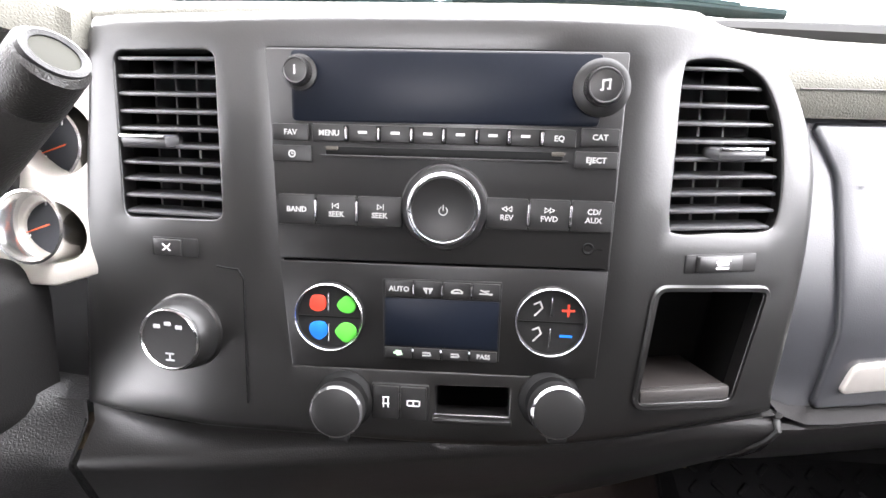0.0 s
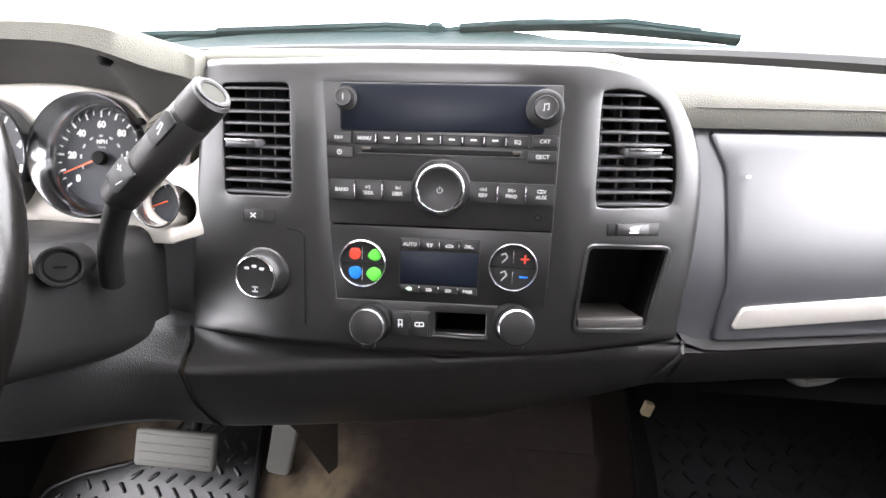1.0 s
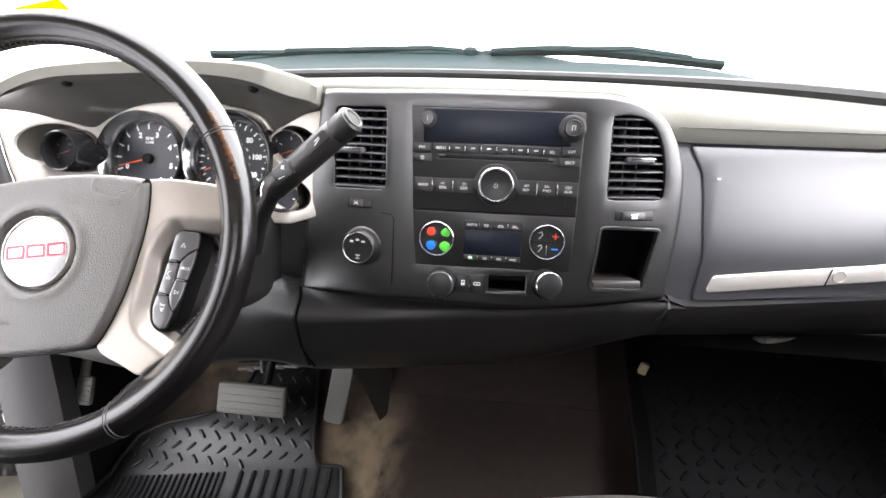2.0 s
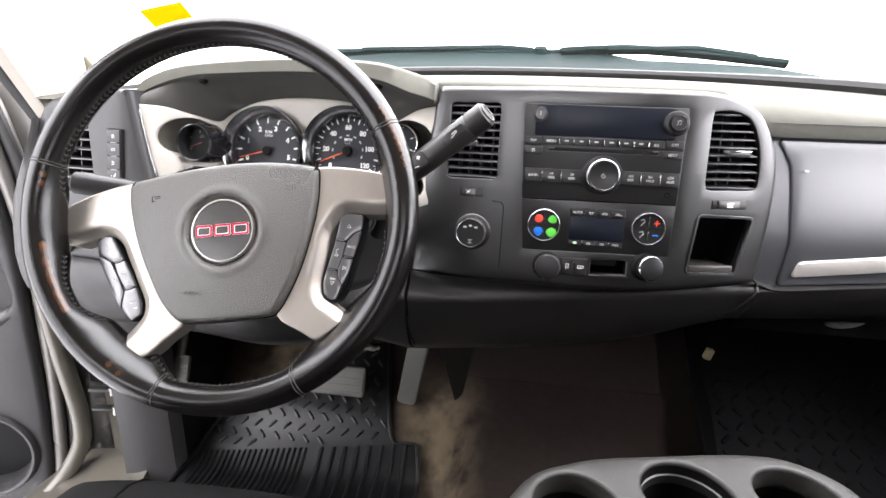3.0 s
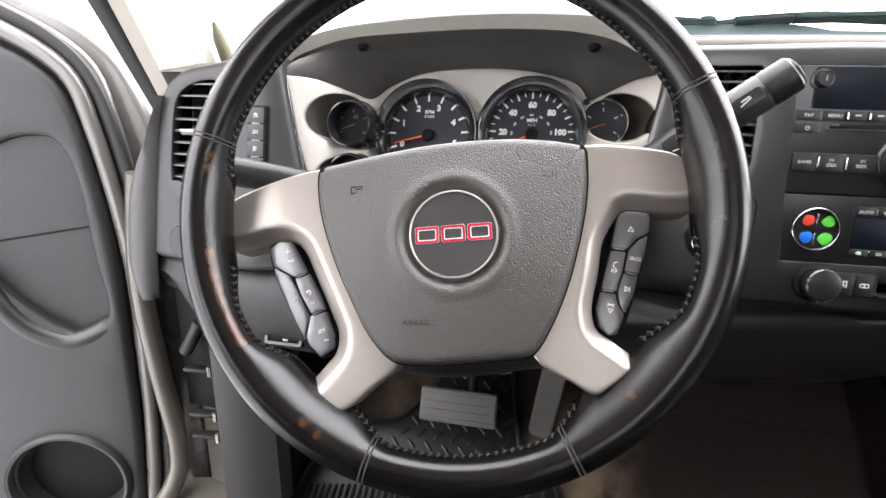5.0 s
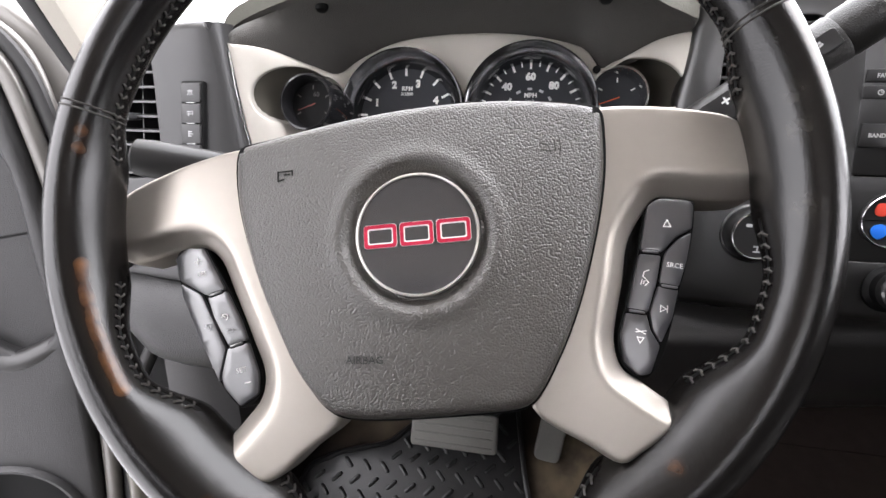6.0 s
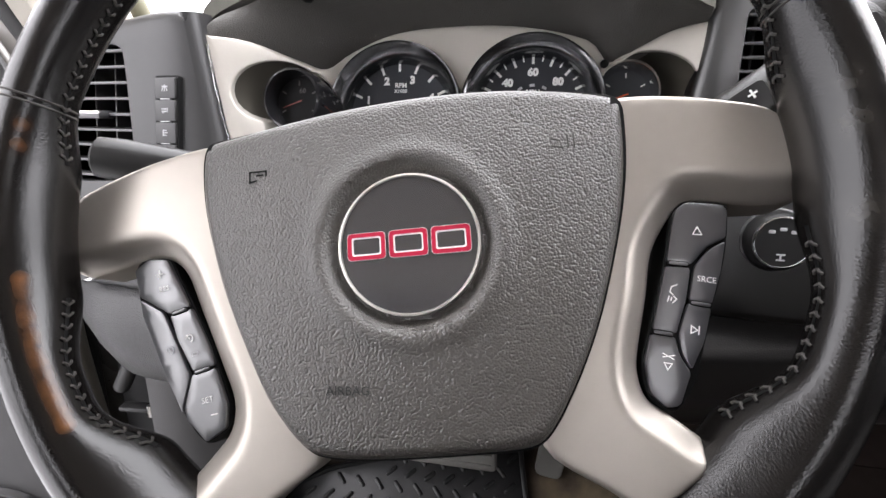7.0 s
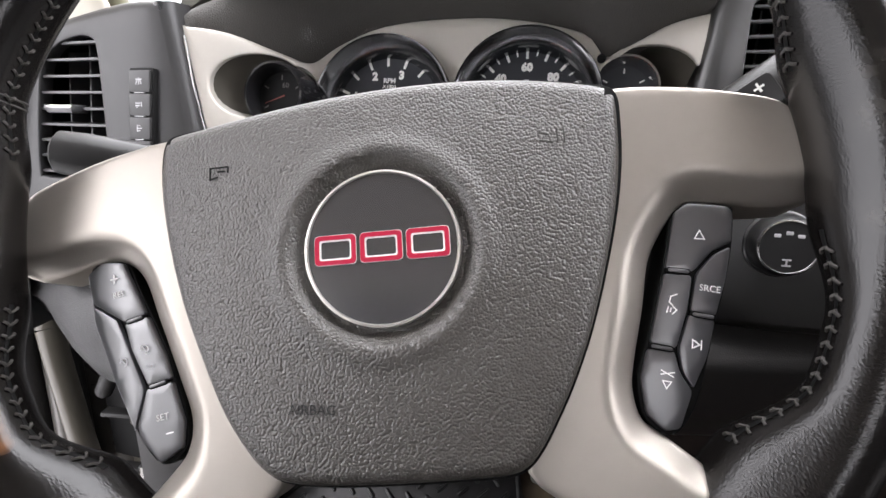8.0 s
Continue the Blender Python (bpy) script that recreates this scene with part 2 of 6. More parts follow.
def spline(ctrl, n=8, closed=True):
    """A smooth line through control points."""
    out, c = [], [Vector(p) for p in ctrl]
    last = len(c) if closed else len(c) - 1
    for i in range(last):
        p0, p1 = (c[i - 1] if closed or i else c[0]), c[i]
        p2 = c[(i + 1) % len(c)]
        p3 = c[(i + 2) % len(c)] if closed or i + 2 < len(c) else c[-1]
        for k in range(n):
            t = k / n
            out.append(tuple(0.5 * (2 * p1 + (p2 - p0) * t + (2 * p0 - 5 * p1 + 4 * p2 - p3) * t * t + (3 * p1 - p0 - 3 * p2 + p3) * t ** 3)))
    if not closed:
        out.append(tuple(c[-1]))
    return out


def area2(poly):
    return sum(a[0] * b[1] - b[0] * a[1] for a, b in zip(poly, poly[1:] + poly[:1])) / 2


def ccw(poly):
    return list(poly) if area2(poly) > 0 else list(reversed(poly))


def grown(poly, d):
    """The counterclockwise polygon, pushed outwards by d."""
    out = []
    for i, p in enumerate(poly):
        a, b = Vector(poly[i - 1]), Vector(poly[(i + 1) % len(poly)])
        t = (b - a)
        t = t.normalized() if t.length > 1e-9 else Vector((1, 0))
        out.append((p[0] + t.y * d, p[1] - t.x * d))
    return out


def slab(outline, z0, z1, r=0.0008, seg=2):
    """An upright prism from z0 to z1 with a rounded upper edge."""
    o = ccw(outline)
    bm = bmesh.new()
    rings = [[(x, y, z0) for x, y in o]]
    for k in range(seg + 1):
        a = radians(90 * k / seg)
        rings.append([(x, y, z1 - r + r * math.sin(a)) for x, y in grown(o, -r * (1 - math.cos(a)))])
    vs = [[bm.verts.new(p) for p in ring] for ring in rings]
    n = len(o)
    for lo, hi in zip(vs, vs[1:]):
        for i in range(n):
            bm.faces.new((lo[i], lo[(i + 1) % n], hi[(i + 1) % n], hi[i]))
    bm.faces.new(vs[-1])
    bm.faces.new(list(reversed(vs[0])))
    return bm


def ring_slab(outer, inner, z0, z1):
    """A flat frame between two outlines with the same count of points."""
    o, i_ = ccw(outer), ccw(inner)
    bm = bmesh.new()
    rows = [[bm.verts.new((x, y, z)) for x, y in poly] for poly, z in ((o, z0), (o, z1), (i_, z1), (i_, z0))]
    n = len(o)
    for a, b in zip(rows, rows[1:] + rows[:1]):
        for k in range(n):
            bm.faces.new((a[k], a[(k + 1) % n], b[(k + 1) % n], b[k]))
    return bm


def lathe(profile, n=40, squash=1.0):
    """A turned body round z, from (radius, height) rows."""
    bm = bmesh.new()
    rows = []
    for r, z in profile:
        if r < 1e-6:
            rows.append([bm.verts.new((0, 0, z))])
        else:
            rows.append([bm.verts.new((r * math.cos(2 * math.pi * i / n), squash * r * math.sin(2 * math.pi * i / n), z)) for i in range(n)])
    for a, b in zip(rows, rows[1:]):
        for i in range(n):
            j = (i + 1) % n
            if len(a) == 1 and len(b) == 1:
                continue
            if len(a) == 1:
                bm.faces.new((a[0], b[j], b[i]))
            elif len(b) == 1:
                bm.faces.new((a[i], a[j], b[0]))
            else:
                bm.faces.new((a[i], a[j], b[j], b[i]))
    return bm


def tube(points, radius, n=12, flat=1.0, caps=True):
    """A round bar along points; radius: a number or one for each point."""
    pts = [Vector(p) for p in points]
    rad = radius if isinstance(radius, (list, tuple)) else [radius] * len(pts)
    bm = bmesh.new()
    rows, side = [], None
    for i, p in enumerate(pts):
        t = (pts[min(i + 1, len(pts) - 1)] - pts[max(i - 1, 0)]).normalized()
        side = (side - t * side.dot(t)).normalized() if side else t.orthogonal().normalized()
        up = t.cross(side)
        rows.append([bm.verts.new(p + rad[i] * (math.cos(2 * math.pi * k / n) * side + flat * math.sin(2 * math.pi * k / n) * up)) for k in range(n)])
    for a, b in zip(rows, rows[1:]):
        for k in range(n):
            bm.faces.new((a[k], a[(k + 1) % n], b[(k + 1) % n], b[k]))
    if caps:
        bm.faces.new(list(reversed(rows[0])))
        bm.faces.new(rows[-1])
    return bm


def block(sx, sy, sz, r=0.002, c=(0, 0, 0), seg=2):
    bm = bmesh.new()
    bmesh.ops.create_cube(bm, size=1.0)
    bmesh.ops.scale(bm, vec=(sx, sy, sz), verts=bm.verts)
    if r:
        bmesh.ops.bevel(bm, geom=list(bm.edges), offset=min(r, 0.45 * min(sx, sy, sz)), segments=seg, affect="EDGES", profile=0.5)
    bmesh.ops.translate(bm, vec=c, verts=bm.verts)
    return bm


def loft(rows, close=False):
    """A skin over rows of points."""
    bm = bmesh.new()
    vs = [[bm.verts.new(p) for p in row] for row in rows]
    for a, b in zip(vs, vs[1:]):
        m = len(a)
        for k in range(m if close else m - 1):
            bm.faces.new((a[k], a[(k + 1) % m], b[(k + 1) % m], b[k]))
    return bm


def thick(bm, d):
    """Gives a skin a thickness, away from its faces."""
    bmesh.ops.recalc_face_normals(bm, faces=bm.faces)
    bmesh.ops.solidify(bm, geom=list(bm.faces), thickness=d)
    return bm


def inside(p, poly):
    x, y = p
    hit = False
    for (x1, y1), (x2, y2) in zip(poly, poly[1:] + poly[:1]):
        if (y1 > y) != (y2 > y) and x < (x2 - x1) * (y - y1) / (y2 - y1) + x1:
            hit = not hit
    return hit


def plate(outline, holes, fn, step=0.01, r=0.002, depth=0.01, hole_r=0.001, hole_depth=0.01, seg=3):
    """A panel with openings, bent by fn(u, v, out): its rim is rounded and turned back by depth."""
    loops = [grown(ccw(outline), -r)] + [ccw(h) for h in holes]
    pts, edges = [], []
    for lp in loops:
        b = len(pts)
        pts += [Vector(p) for p in lp]
        edges += [(b + i, b + (i + 1) % len(lp)) for i in range(len(lp))]
    xs, ys = [p[0] for p in loops[0]], [p[1] for p in loops[0]]
    for i in range(int((max(xs) - min(xs)) / step) + 1):
        for j in range(int((max(ys) - min(ys)) / step) + 1):
            p = (min(xs) + (i + 0.5) * step, min(ys) + (j + 0.5) * step)
            if inside(p, grown(loops[0], -step * 0.4)) and not any(inside(p, grown(h, step * 0.4)) for h in loops[1:]):
                pts.append(Vector(p))
    vo, _, fo, _, _, _ = geometry.delaunay_2d_cdt(pts, edges, [], 0, 1e-7)
    bm = bmesh.new()
    vs = [bm.verts.new(fn(v.x, v.y, 0.0)) for v in vo]
    for f in fo:
        c = sum((vo[i] for i in f), Vector((0, 0))) / len(f)
        if inside(c, loops[0]) and not any(inside(c, h) for h in loops[1:]):
            bm.faces.new([vs[i] for i in f])
    for v in [v for v in bm.verts if not v.link_faces]:
        bm.verts.remove(v)
    for k, lp in enumerate(loops):
        rr, dd, sg = (r, depth, 1) if k == 0 else (hole_r, hole_depth, -1)
        rings = []
        for s in range(seg + 1):
            a = radians(90 * s / seg)
            rings.append([bm.verts.new(fn(u, v, -rr * (1 - math.cos(a)))) for u, v in grown(lp, sg * rr * math.sin(a))])
        rings.append([bm.verts.new(fn(u, v, -dd)) for u, v in grown(lp, sg * rr)])
        for a, b in zip(rings, rings[1:]):
            for i in range(len(lp)):
                j = (i + 1) % len(lp)
                bm.faces.new((a[i], b[i], b[j], a[j]) if sg > 0 else (a[i], a[j], b[j], b[i]))
    bmesh.ops.remove_doubles(bm, verts=bm.verts, dist=1e-6)
    return bm


def lettering(body, size, mat, parent, m, name="lettering", bold=0.0, align="CENTER"):
    cu = bpy.data.curves.new("type", "FONT")
    cu.body, cu.size, cu.align_x, cu.align_y, cu.extrude, cu.offset, cu.resolution_u = body, size, align, "CENTER", 0.00005, bold, 2
    o = new("type", cu)
    me = bpy.data.meshes.new_from_object(o.evaluated_get(bpy.context.evaluated_depsgraph_get()))
    bpy.data.objects.remove(o)
    bpy.data.curves.remove(cu)
    me.materials.append(mat)
    ob = new(name, me)
    ob.parent = parent
    ob.matrix_basis = m
    return ob


def strokes(lines, w, mat, parent, m, name="symbol"):
    """A small printed symbol made of straight bars."""
    bm = bmesh.new()
    for (x1, y1), (x2, y2) in lines:
        a, b = Vector((x1, y1, 0)), Vector((x2, y2, 0))
        t = (b - a).normalized() * w / 2
        s = Vector((-t.y, t.x, 0))
        q = [bm.verts.new(p) for p in (a - t - s, b + t - s, b + t + s, a - t + s)]
        up = [bm.verts.new(v.co + Vector((0, 0, 0.0001))) for v in q]
        bm.faces.new(up)
        for i in range(4):
            bm.faces.new((q[i], q[(i + 1) % 4], up[(i + 1) % 4], up[i]))
    return part(name, bm, mat, parent, m=m)


def ease(t):
    t = max(0.0, min(1.0, t))
    return t * t * (3 - 2 * t)


def mix(a, b, t):
    return a + (b - a) * t


def at(x, y, z=0.0, a=0.0):
    return pose(x, y, z, 0, 0, a)


# ---- the cab ----
FLOOR = 0.04


def floor_z(x, y):
    """Cab floor: flat, a sloping toe board, and the tunnel hump."""
    z = FLOOR
    if y > 0.44:
        z += 0.06 * ease((y - 0.44) / 0.12)
    if y > 0.53:
        z += 0.85 * (y - 0.53)
    hump = ease((x + 0.17) / 0.09) * ease((0.30 - x) / 0.09)
    z = max(z, mix(z, 0.13 + 0.30 * max(0.0, y - 0.42), hump))
    return min(z, 0.42)


bm = loft([[(x, y, floor_z(x, y)) for y in np.arange(-1.25, 0.96, 0.03)] for x in np.arange(-0.86, 0.96, 0.03)])
part("floor", bm, CARPET, None)
tagged(bpy.data.objects["floor"], "worn brown and beige cab carpet with stains", "floor", kind="structure")

bm = loft([[(x, 0.93, z) for z in np.arange(0.2, 0.85, 0.05)] for x in np.arange(-0.86, 0.96, 0.06)])
tagged(part("wall_firewall", thick(bm, 0.01), BLACK), "black firewall behind the dashboard", "wall", kind="structure")


def shell(name, x, label):
    """Passenger side wall with a window opening."""
    out = [(-1.25, 0.0), (0.95, 0.0), (0.95, 0.74), (0.5, 0.78), (-0.05, 1.25), (-1.25, 1.25)]
    hole = rounded([(-0.38, 0.70), (0.38, 0.715), (0.30, 0.86), (-0.08, 1.18), (-0.38, 1.18)], 0.06)
    bm = plate(rounded(out, 0.03), [hole], lambda u, v, o: Vector((x - o, u, v)), 0.12, 0.01, 0.06, 0.01, 0.06)
    return tagged(part(name, bm, DOORPANEL), label, "wall", kind="structure")


shell("wall_passenger", 0.88, "dark grey passenger door side with open window area")
# unseen rear wall; its beige and its opening are set for reflections up front
bm = plate([(-0.88, 0.0), (0.94, 0.0), (0.94, 1.25), (-0.88, 1.25)], [rounded([(-0.70, 0.58), (0.76, 0.58), (0.74, 1.20), (-0.68, 1.20)], 0.06)], lambda u, v, o: Vector((u, -1.25 + o, v)), 0.15, 0.01, 0.05)
tagged(part("wall_rear", bm, PILLAR), "unseen beige rear cab wall with an opening sized for reflections", "wall", kind="structure")
# unseen side wall; its opening is added to give the rim highlights
side_bm = plate([(-1.25, 0.0), (-0.55, 0.0), (-0.55, 1.25), (-1.25, 1.25)], [rounded([(-1.12, 0.70), (-0.72, 0.70), (-0.72, 1.14), (-1.12, 1.14)], 0.06)], lambda u, v, o: Vector((-0.86 + o, u, v)), 0.15, 0.01, 0.05)
# unseen wall, added to stop light leaking in ahead of the door
tagged(part("wall_driver_front", loft([[(-0.76, 0.46, z), (-0.76, 0.95, z)] for z in (0.0, 0.74)]), BLACK), "unseen black side wall added to stop light ahead of the door", "wall", kind="structure")
tagged(part("wall_driver_rear", side_bm, DOORPANEL), "unseen dark grey side wall with an opening added for rim highlights", "wall", kind="structure")
# unseen seat backs, added to block rear light and darken the dash's reflections
bm = plate(rounded([(-0.12, 0.20), (0.82, 0.20), (0.80, 0.90), (0.71, 0.98), (0.68, 1.15), (0.36, 1.15), (0.32, 1.0), (0.16, 0.96), (0.12, 0.82), (-0.12, 0.80)], 0.03), [], lambda u, v, o: Vector((u, -0.50 - 0.22 * (v - 0.3) - o, v)), 0.06, 0.03, 0.12)
tagged(part("wall_seat_block", bm, SEAT), "unseen dark cloth seat back added to block rear light", "wall", kind="structure")
bm = plate(rounded([(-0.64, 0.20), (-0.14, 0.20), (-0.17, 0.95), (-0.62, 0.95)], 0.06), [], lambda u, v, o: Vector((u, -0.52 - 0.22 * (v - 0.3) - o, v)), 0.06, 0.03, 0.12)
tagged(part("wall_driver_seat_block", bm, SEAT), "unseen dark cloth driver seat back added to block rear light", "wall", kind="structure")
bm = loft([[(x, y, 1.25 + 0.02 * math.cos(x * 1.8)) for y in np.arange(-1.28, 0.05, 0.07)] for x in np.arange(-0.86, 0.95, 0.06)])
tagged(part("ceiling", thick(bm, 0.02), HEADLINER), "beige-brown cloth headliner", "ceiling", kind="structure")
# unseen roof rail, added to keep sky reflections off the left spoke
bm = loft([[(-0.70, y, 1.252), (-0.77, y, 1.235), (-0.82, y, 1.19), (-0.85, y, 1.12), (-0.865, y, 1.05)] for y in np.linspace(-1.28, 0.02, 8)])
tagged(part("wall_rail_shield", thick(bm, 0.012), HEADLINER), "unseen beige roof rail added to block sky light over the door", "wall", kind="structure")
bm = loft([[(x, y, -0.45) for y in np.linspace(-9, 14, 9)] for x in np.linspace(-12, 12, 9)])
tagged(part("ground", bm, HALL), "pale showroom floor outside the truck", "ground", kind="structure")


bm = loft([[(x, y, floor_z(x, y) + 0.006 + 0.25 * max(0.0, y - 0.66)) for y in np.arange(0.645, 0.93, 0.03)] for x in np.arange(-0.13, 0.31, 0.04)])
tagged(part("wall_insulation", thick(bm, 0.004), CARPET), "dark carpet lining on the firewall", "wall", kind="structure")
bm = loft([[(x, y, z) for y, z in ((0.455, 0.447), (0.62, 0.46), (0.93, 0.48))] for x in np.linspace(-0.72, 0.87, 12)])
tagged(part("wall_dash_underside", bm, BLACK), "black underside of the dashboard", "wall", kind="structure")


# ---- windscreen, pillar, cowl ----
def screen_base(x):
    return 0.62 - 0.10 * (abs(x - 0.03) / 0.73) ** 3


def screen_z(x):
    return 0.815 - 0.045 * (abs(x - 0.05) / 0.72) ** 2.4


XS = np.linspace(-0.74, 0.84, 40)
bm = loft([[(x * (1 - 0.1 * t), screen_base(x) - 0.60 * t ** 1.35, screen_z(x) + (1.25 - screen_z(x)) * t) for t in np.linspace(0, 1, 8)] for x in XS])
glass = tagged(part("windscreen", bm, GLASS), "clear windscreen glass over the dashboard", "windscreen", kind="structure")
glass.visible_shadow = False
bm = tube([(x, screen_base(x) + 0.002, screen_z(x) + 0.003) for x in XS], [float(0.0075 + 0.005 * ease((x - 0.15) / 0.4)) for x in XS], 8)
tagged(part("trim_windscreen_seal", bm, SEAL), "black rubber seal along the windscreen foot", "seal", kind="structure")


def cowl_row(x):
    b, z = screen_base(x), screen_z(x)
    f = max(ease((x - 0.42) / 0.2), ease((-0.60 - x) / 0.1))
    h = mix(0.055, 0.043, ease((x - 0.10) / 0.08)) - 0.006 * ease((-0.30 - x) / 0.2)
    return [(x, b + 0.012, z - 0.012), (x, b + 0.03, z + 0.004), (x, b + 0.09, z + mix(0.022, 0.006, f)), (x, b + 0.14, z + mix(0.034, 0.008, f)), (x, b + 0.18, z + mix(h - 0.004, 0.008, f)), (x, b + 0.21, z + mix(h, 0.005, f)), (x, b + 0.235, z + mix(h - 0.003, 0.0, f)), (x, b + 0.26, z - 0.06)]


tagged(part("cowl_panel", loft([cowl_row(x) for x in np.linspace(-0.78, 0.9, 36)]), COWL), "black plastic cowl, coloured teal as seen through the windscreen", "cowl", kind="structure")


def wiper(label, pivot, arm, blade):
    w = thing("wiper", label, "wiper", None, "windscreen wipers")
    part("pivot", lathe([(0, 0), (0.016, 0), (0.016, 0.02), (0.01, 0.026), (0, 0.026)], 16), COWL, w, m=Matrix.Translation(pivot))
    part("arm", tube(spline(arm, 6, False), 0.007, 8, 0.6), COWL, w)
    pts = spline(blade, 6, False)
    bl = part("blade", tube(pts, 0.0075, 8, 1.3), COWL, w)
    a, b, c = Vector(blade[0]), Vector(blade[len(blade) // 2]), Vector(blade[-1])
    part("bracket", tube([mix(a, b, 0.35) + Vector((0, 0, 0.004)), b + Vector((0, 0, 0.008)), mix(b, c, 0.65) + Vector((0, 0, 0.004))], 0.007, 8, 1.3), COWL, bl)
    return w


wiper("wiper with long blade lying on the cowl, coloured teal as through glass", (-0.02, 0.80, 0.850), [(-0.02, 0.80, 0.862), (0.06, 0.80, 0.872), (0.145, 0.80, 0.878), (0.20, 0.80, 0.876)], [(0.02, 0.79, 0.866), (0.147, 0.80, 0.874), (0.28, 0.80, 0.868), (0.448, 0.80, 0.854)])
wiper("wiper on the driver side lying flat, coloured teal as through glass", (-0.55, 0.76, 0.81), [(-0.55, 0.76, 0.82), (-0.45, 0.79, 0.848), (-0.36, 0.80, 0.855)], [(-0.545, 0.79, 0.851), (-0.3, 0.80, 0.858), (-0.10, 0.80, 0.862), (0.0, 0.80, 0.862)])

FADED = material("faded_print", (0.34, 0.22, 0.0), 0.8, ior=1.1)
st = thing("sticker", "yellow paper service sticker on the windscreen", "sticker")
o, u, v = Vector((-0.627, 0.483, 0.854)), Vector((0.067, 0.002, 0.013)), Vector((-0.008, -0.028, 0.0255))
bm = loft([[o + u * a + v * b for b in (0, 0.5, 1)] for a in (0, 0.5, 1)])
part("paper", thick(bm, 0.0004), YELLOW, st)
for k, (a, b) in enumerate(((0.15, 0.85), (0.3, 0.7), (0.2, 0.8))):
    p = [o + u * (0.25 + 0.25 * k) + v * b_ + (u.cross(v)).normalized() * -0.001 for b_ in (a, b)]
    part("print_bar", tube(p, 0.0008, 6), FADED, st)


def pillar_row(t):
    """One section of the windscreen pillar, from its foot to the roof."""
    d = Vector((0.05, -0.36, 0.52)) * t
    pts = [(-0.715, 0.335, 0.72), (-0.70, 0.34, 0.72), (-0.685, 0.375, 0.72), (-0.68, 0.42, 0.72), (-0.695, 0.455, 0.72), (-0.73, 0.465, 0.72)]
    return [Vector(p) + d for p in pts]


tagged(part("trim_pillar", loft([pillar_row(t) for t in np.linspace(0, 1.03, 12)]), PILLAR), "light beige windscreen pillar trim", "pillar", kind="structure")
bm = tube([Vector((-0.730, 0.352, 0.7445)) + Vector((0.02, -0.36, 0.52)) * t for t in np.linspace(-0.14, 0.95, 12)], 0.022, 12)
tagged(part("trim_pillar_seal", bm, SEAL), "black rubber door seal along the pillar", "seal", kind="structure")
gh = thing("grab_handle", "olive-grey grab handle cover on the pillar", "handle")
part("cover", tube([Vector((-0.662, 0.40, 0.755)) + Vector((0.05, -0.36, 0.52)) * t for t in (-0.02, 0.01, 0.07, 0.10)], [0.002, 0.009, 0.008, 0.002], 12), material("olive_plastic", (0.20, 0.19, 0.13), 0.5), gh)


# ---- dashboard skins ----
def stack_y(x, z):
    """Depth of the centre stack's face."""
    return 0.336 + (z - 0.6715) * 0.107 + 0.028 * max(0.0, (x - 0.10) / 0.14) ** 1.3 + 0.009 * max(0.0, (-0.078 - x) / 0.08) ** 2


NORMAL = Vector((0, -0.994, 0.106))


def S(x, z, o=0.0):
    return Vector((x, stack_y(x, z), z)) + NORMAL * o


def SM(x, z, o=0.0):
    """A pose on the stack: x along it, y up it, z out of it."""
    dx = (S(x + 0.004, z) - S(x - 0.004, z)).normalized()
    up = (S(x, z + 0.004) - S(x, z - 0.004)).normalized()
    n = dx.cross(up).normalized()
    up = n.cross(dx)
    m = Matrix((dx, up, n)).transposed().to_4x4()
    m.translation = S(x, z) + n * o
    return m


dash = thing("dashboard", "grey two-tone truck dashboard with charcoal centre stack", "dashboard")


def pad_row(x):
    """Upper pad: from the brow over the stack or passenger side to the windscreen."""
    t = ease((x - 0.175) / 0.085)
    off = 0.10 * max(0.0, x - 0.28)
    yb, zb = screen_base(x), screen_z(x) - 0.004
    front = stack_y(min(x, 0.2), 0.787)
    left = ease((-0.176 - x) / 0.016)
    fall = 0.09 * max(0.0, x - 0.19)
    stack = [(0.006, 0.7815 - 0.008 * ease((-0.135 - x) / 0.02)), (0.0062, 0.7845), (0.0075, 0.7872), (0.0105, 0.7895), (0.016, 0.7915), (0.026, 0.7935), (0.046, 0.7955), (0.08, 0.797)]
    side = [(0.412, 0.7345), (0.4105, 0.739), (0.4095, 0.744), (0.4088, 0.749), (0.4086, 0.7535), (0.413, 0.767 - 0.3 * fall), (0.425, 0.782 - 0.7 * fall), (0.458, 0.796 - fall)]
    a = [(mix(front + u, y + off, t), mix(v, z, t)) for (u, v), (y, z) in zip(stack, side)]
    a = [(mix(y, 0.40 + 0.008 * k, left), mix(z, 0.79, left)) for k, (y, z) in enumerate(a)]
    end = ease((-0.535 - x) / 0.02)
    a = [(mix(y, 0.312 + 0.016 * k, end), mix(z, 0.750 + 0.004 * k, end)) for k, (y, z) in enumerate(a)]
    y0, z0 = a[-1]
    a += [(mix(y0, yb, 0.5), mix(z0, zb, 0.55)), (yb, zb)]
    zd = 0.06 * ease((-0.56 - x) / 0.17)
    return [(x, y, z - zd * (1 - ease((y - 0.4) / 0.25) * 0.6) * (1 - end * ease((0.46 - y) / 0.1))) for y, z in a]


part("upper_pad", loft([pad_row(x) for x in np.linspace(-0.695, 0.87, 90)]), PAD_TOP, dash, "greige grained upper pad", 60)
# the crease's shade drawn as a thin line of the darker vinyl
part("pad_crease", tube([(x, 0.4082 + 0.10 * max(0.0, x - 0.28), 0.7522) for x in np.linspace(0.262, 0.86, 20)], 0.0006, 6), PAD_SHADED, dash, "fine moulded crease")

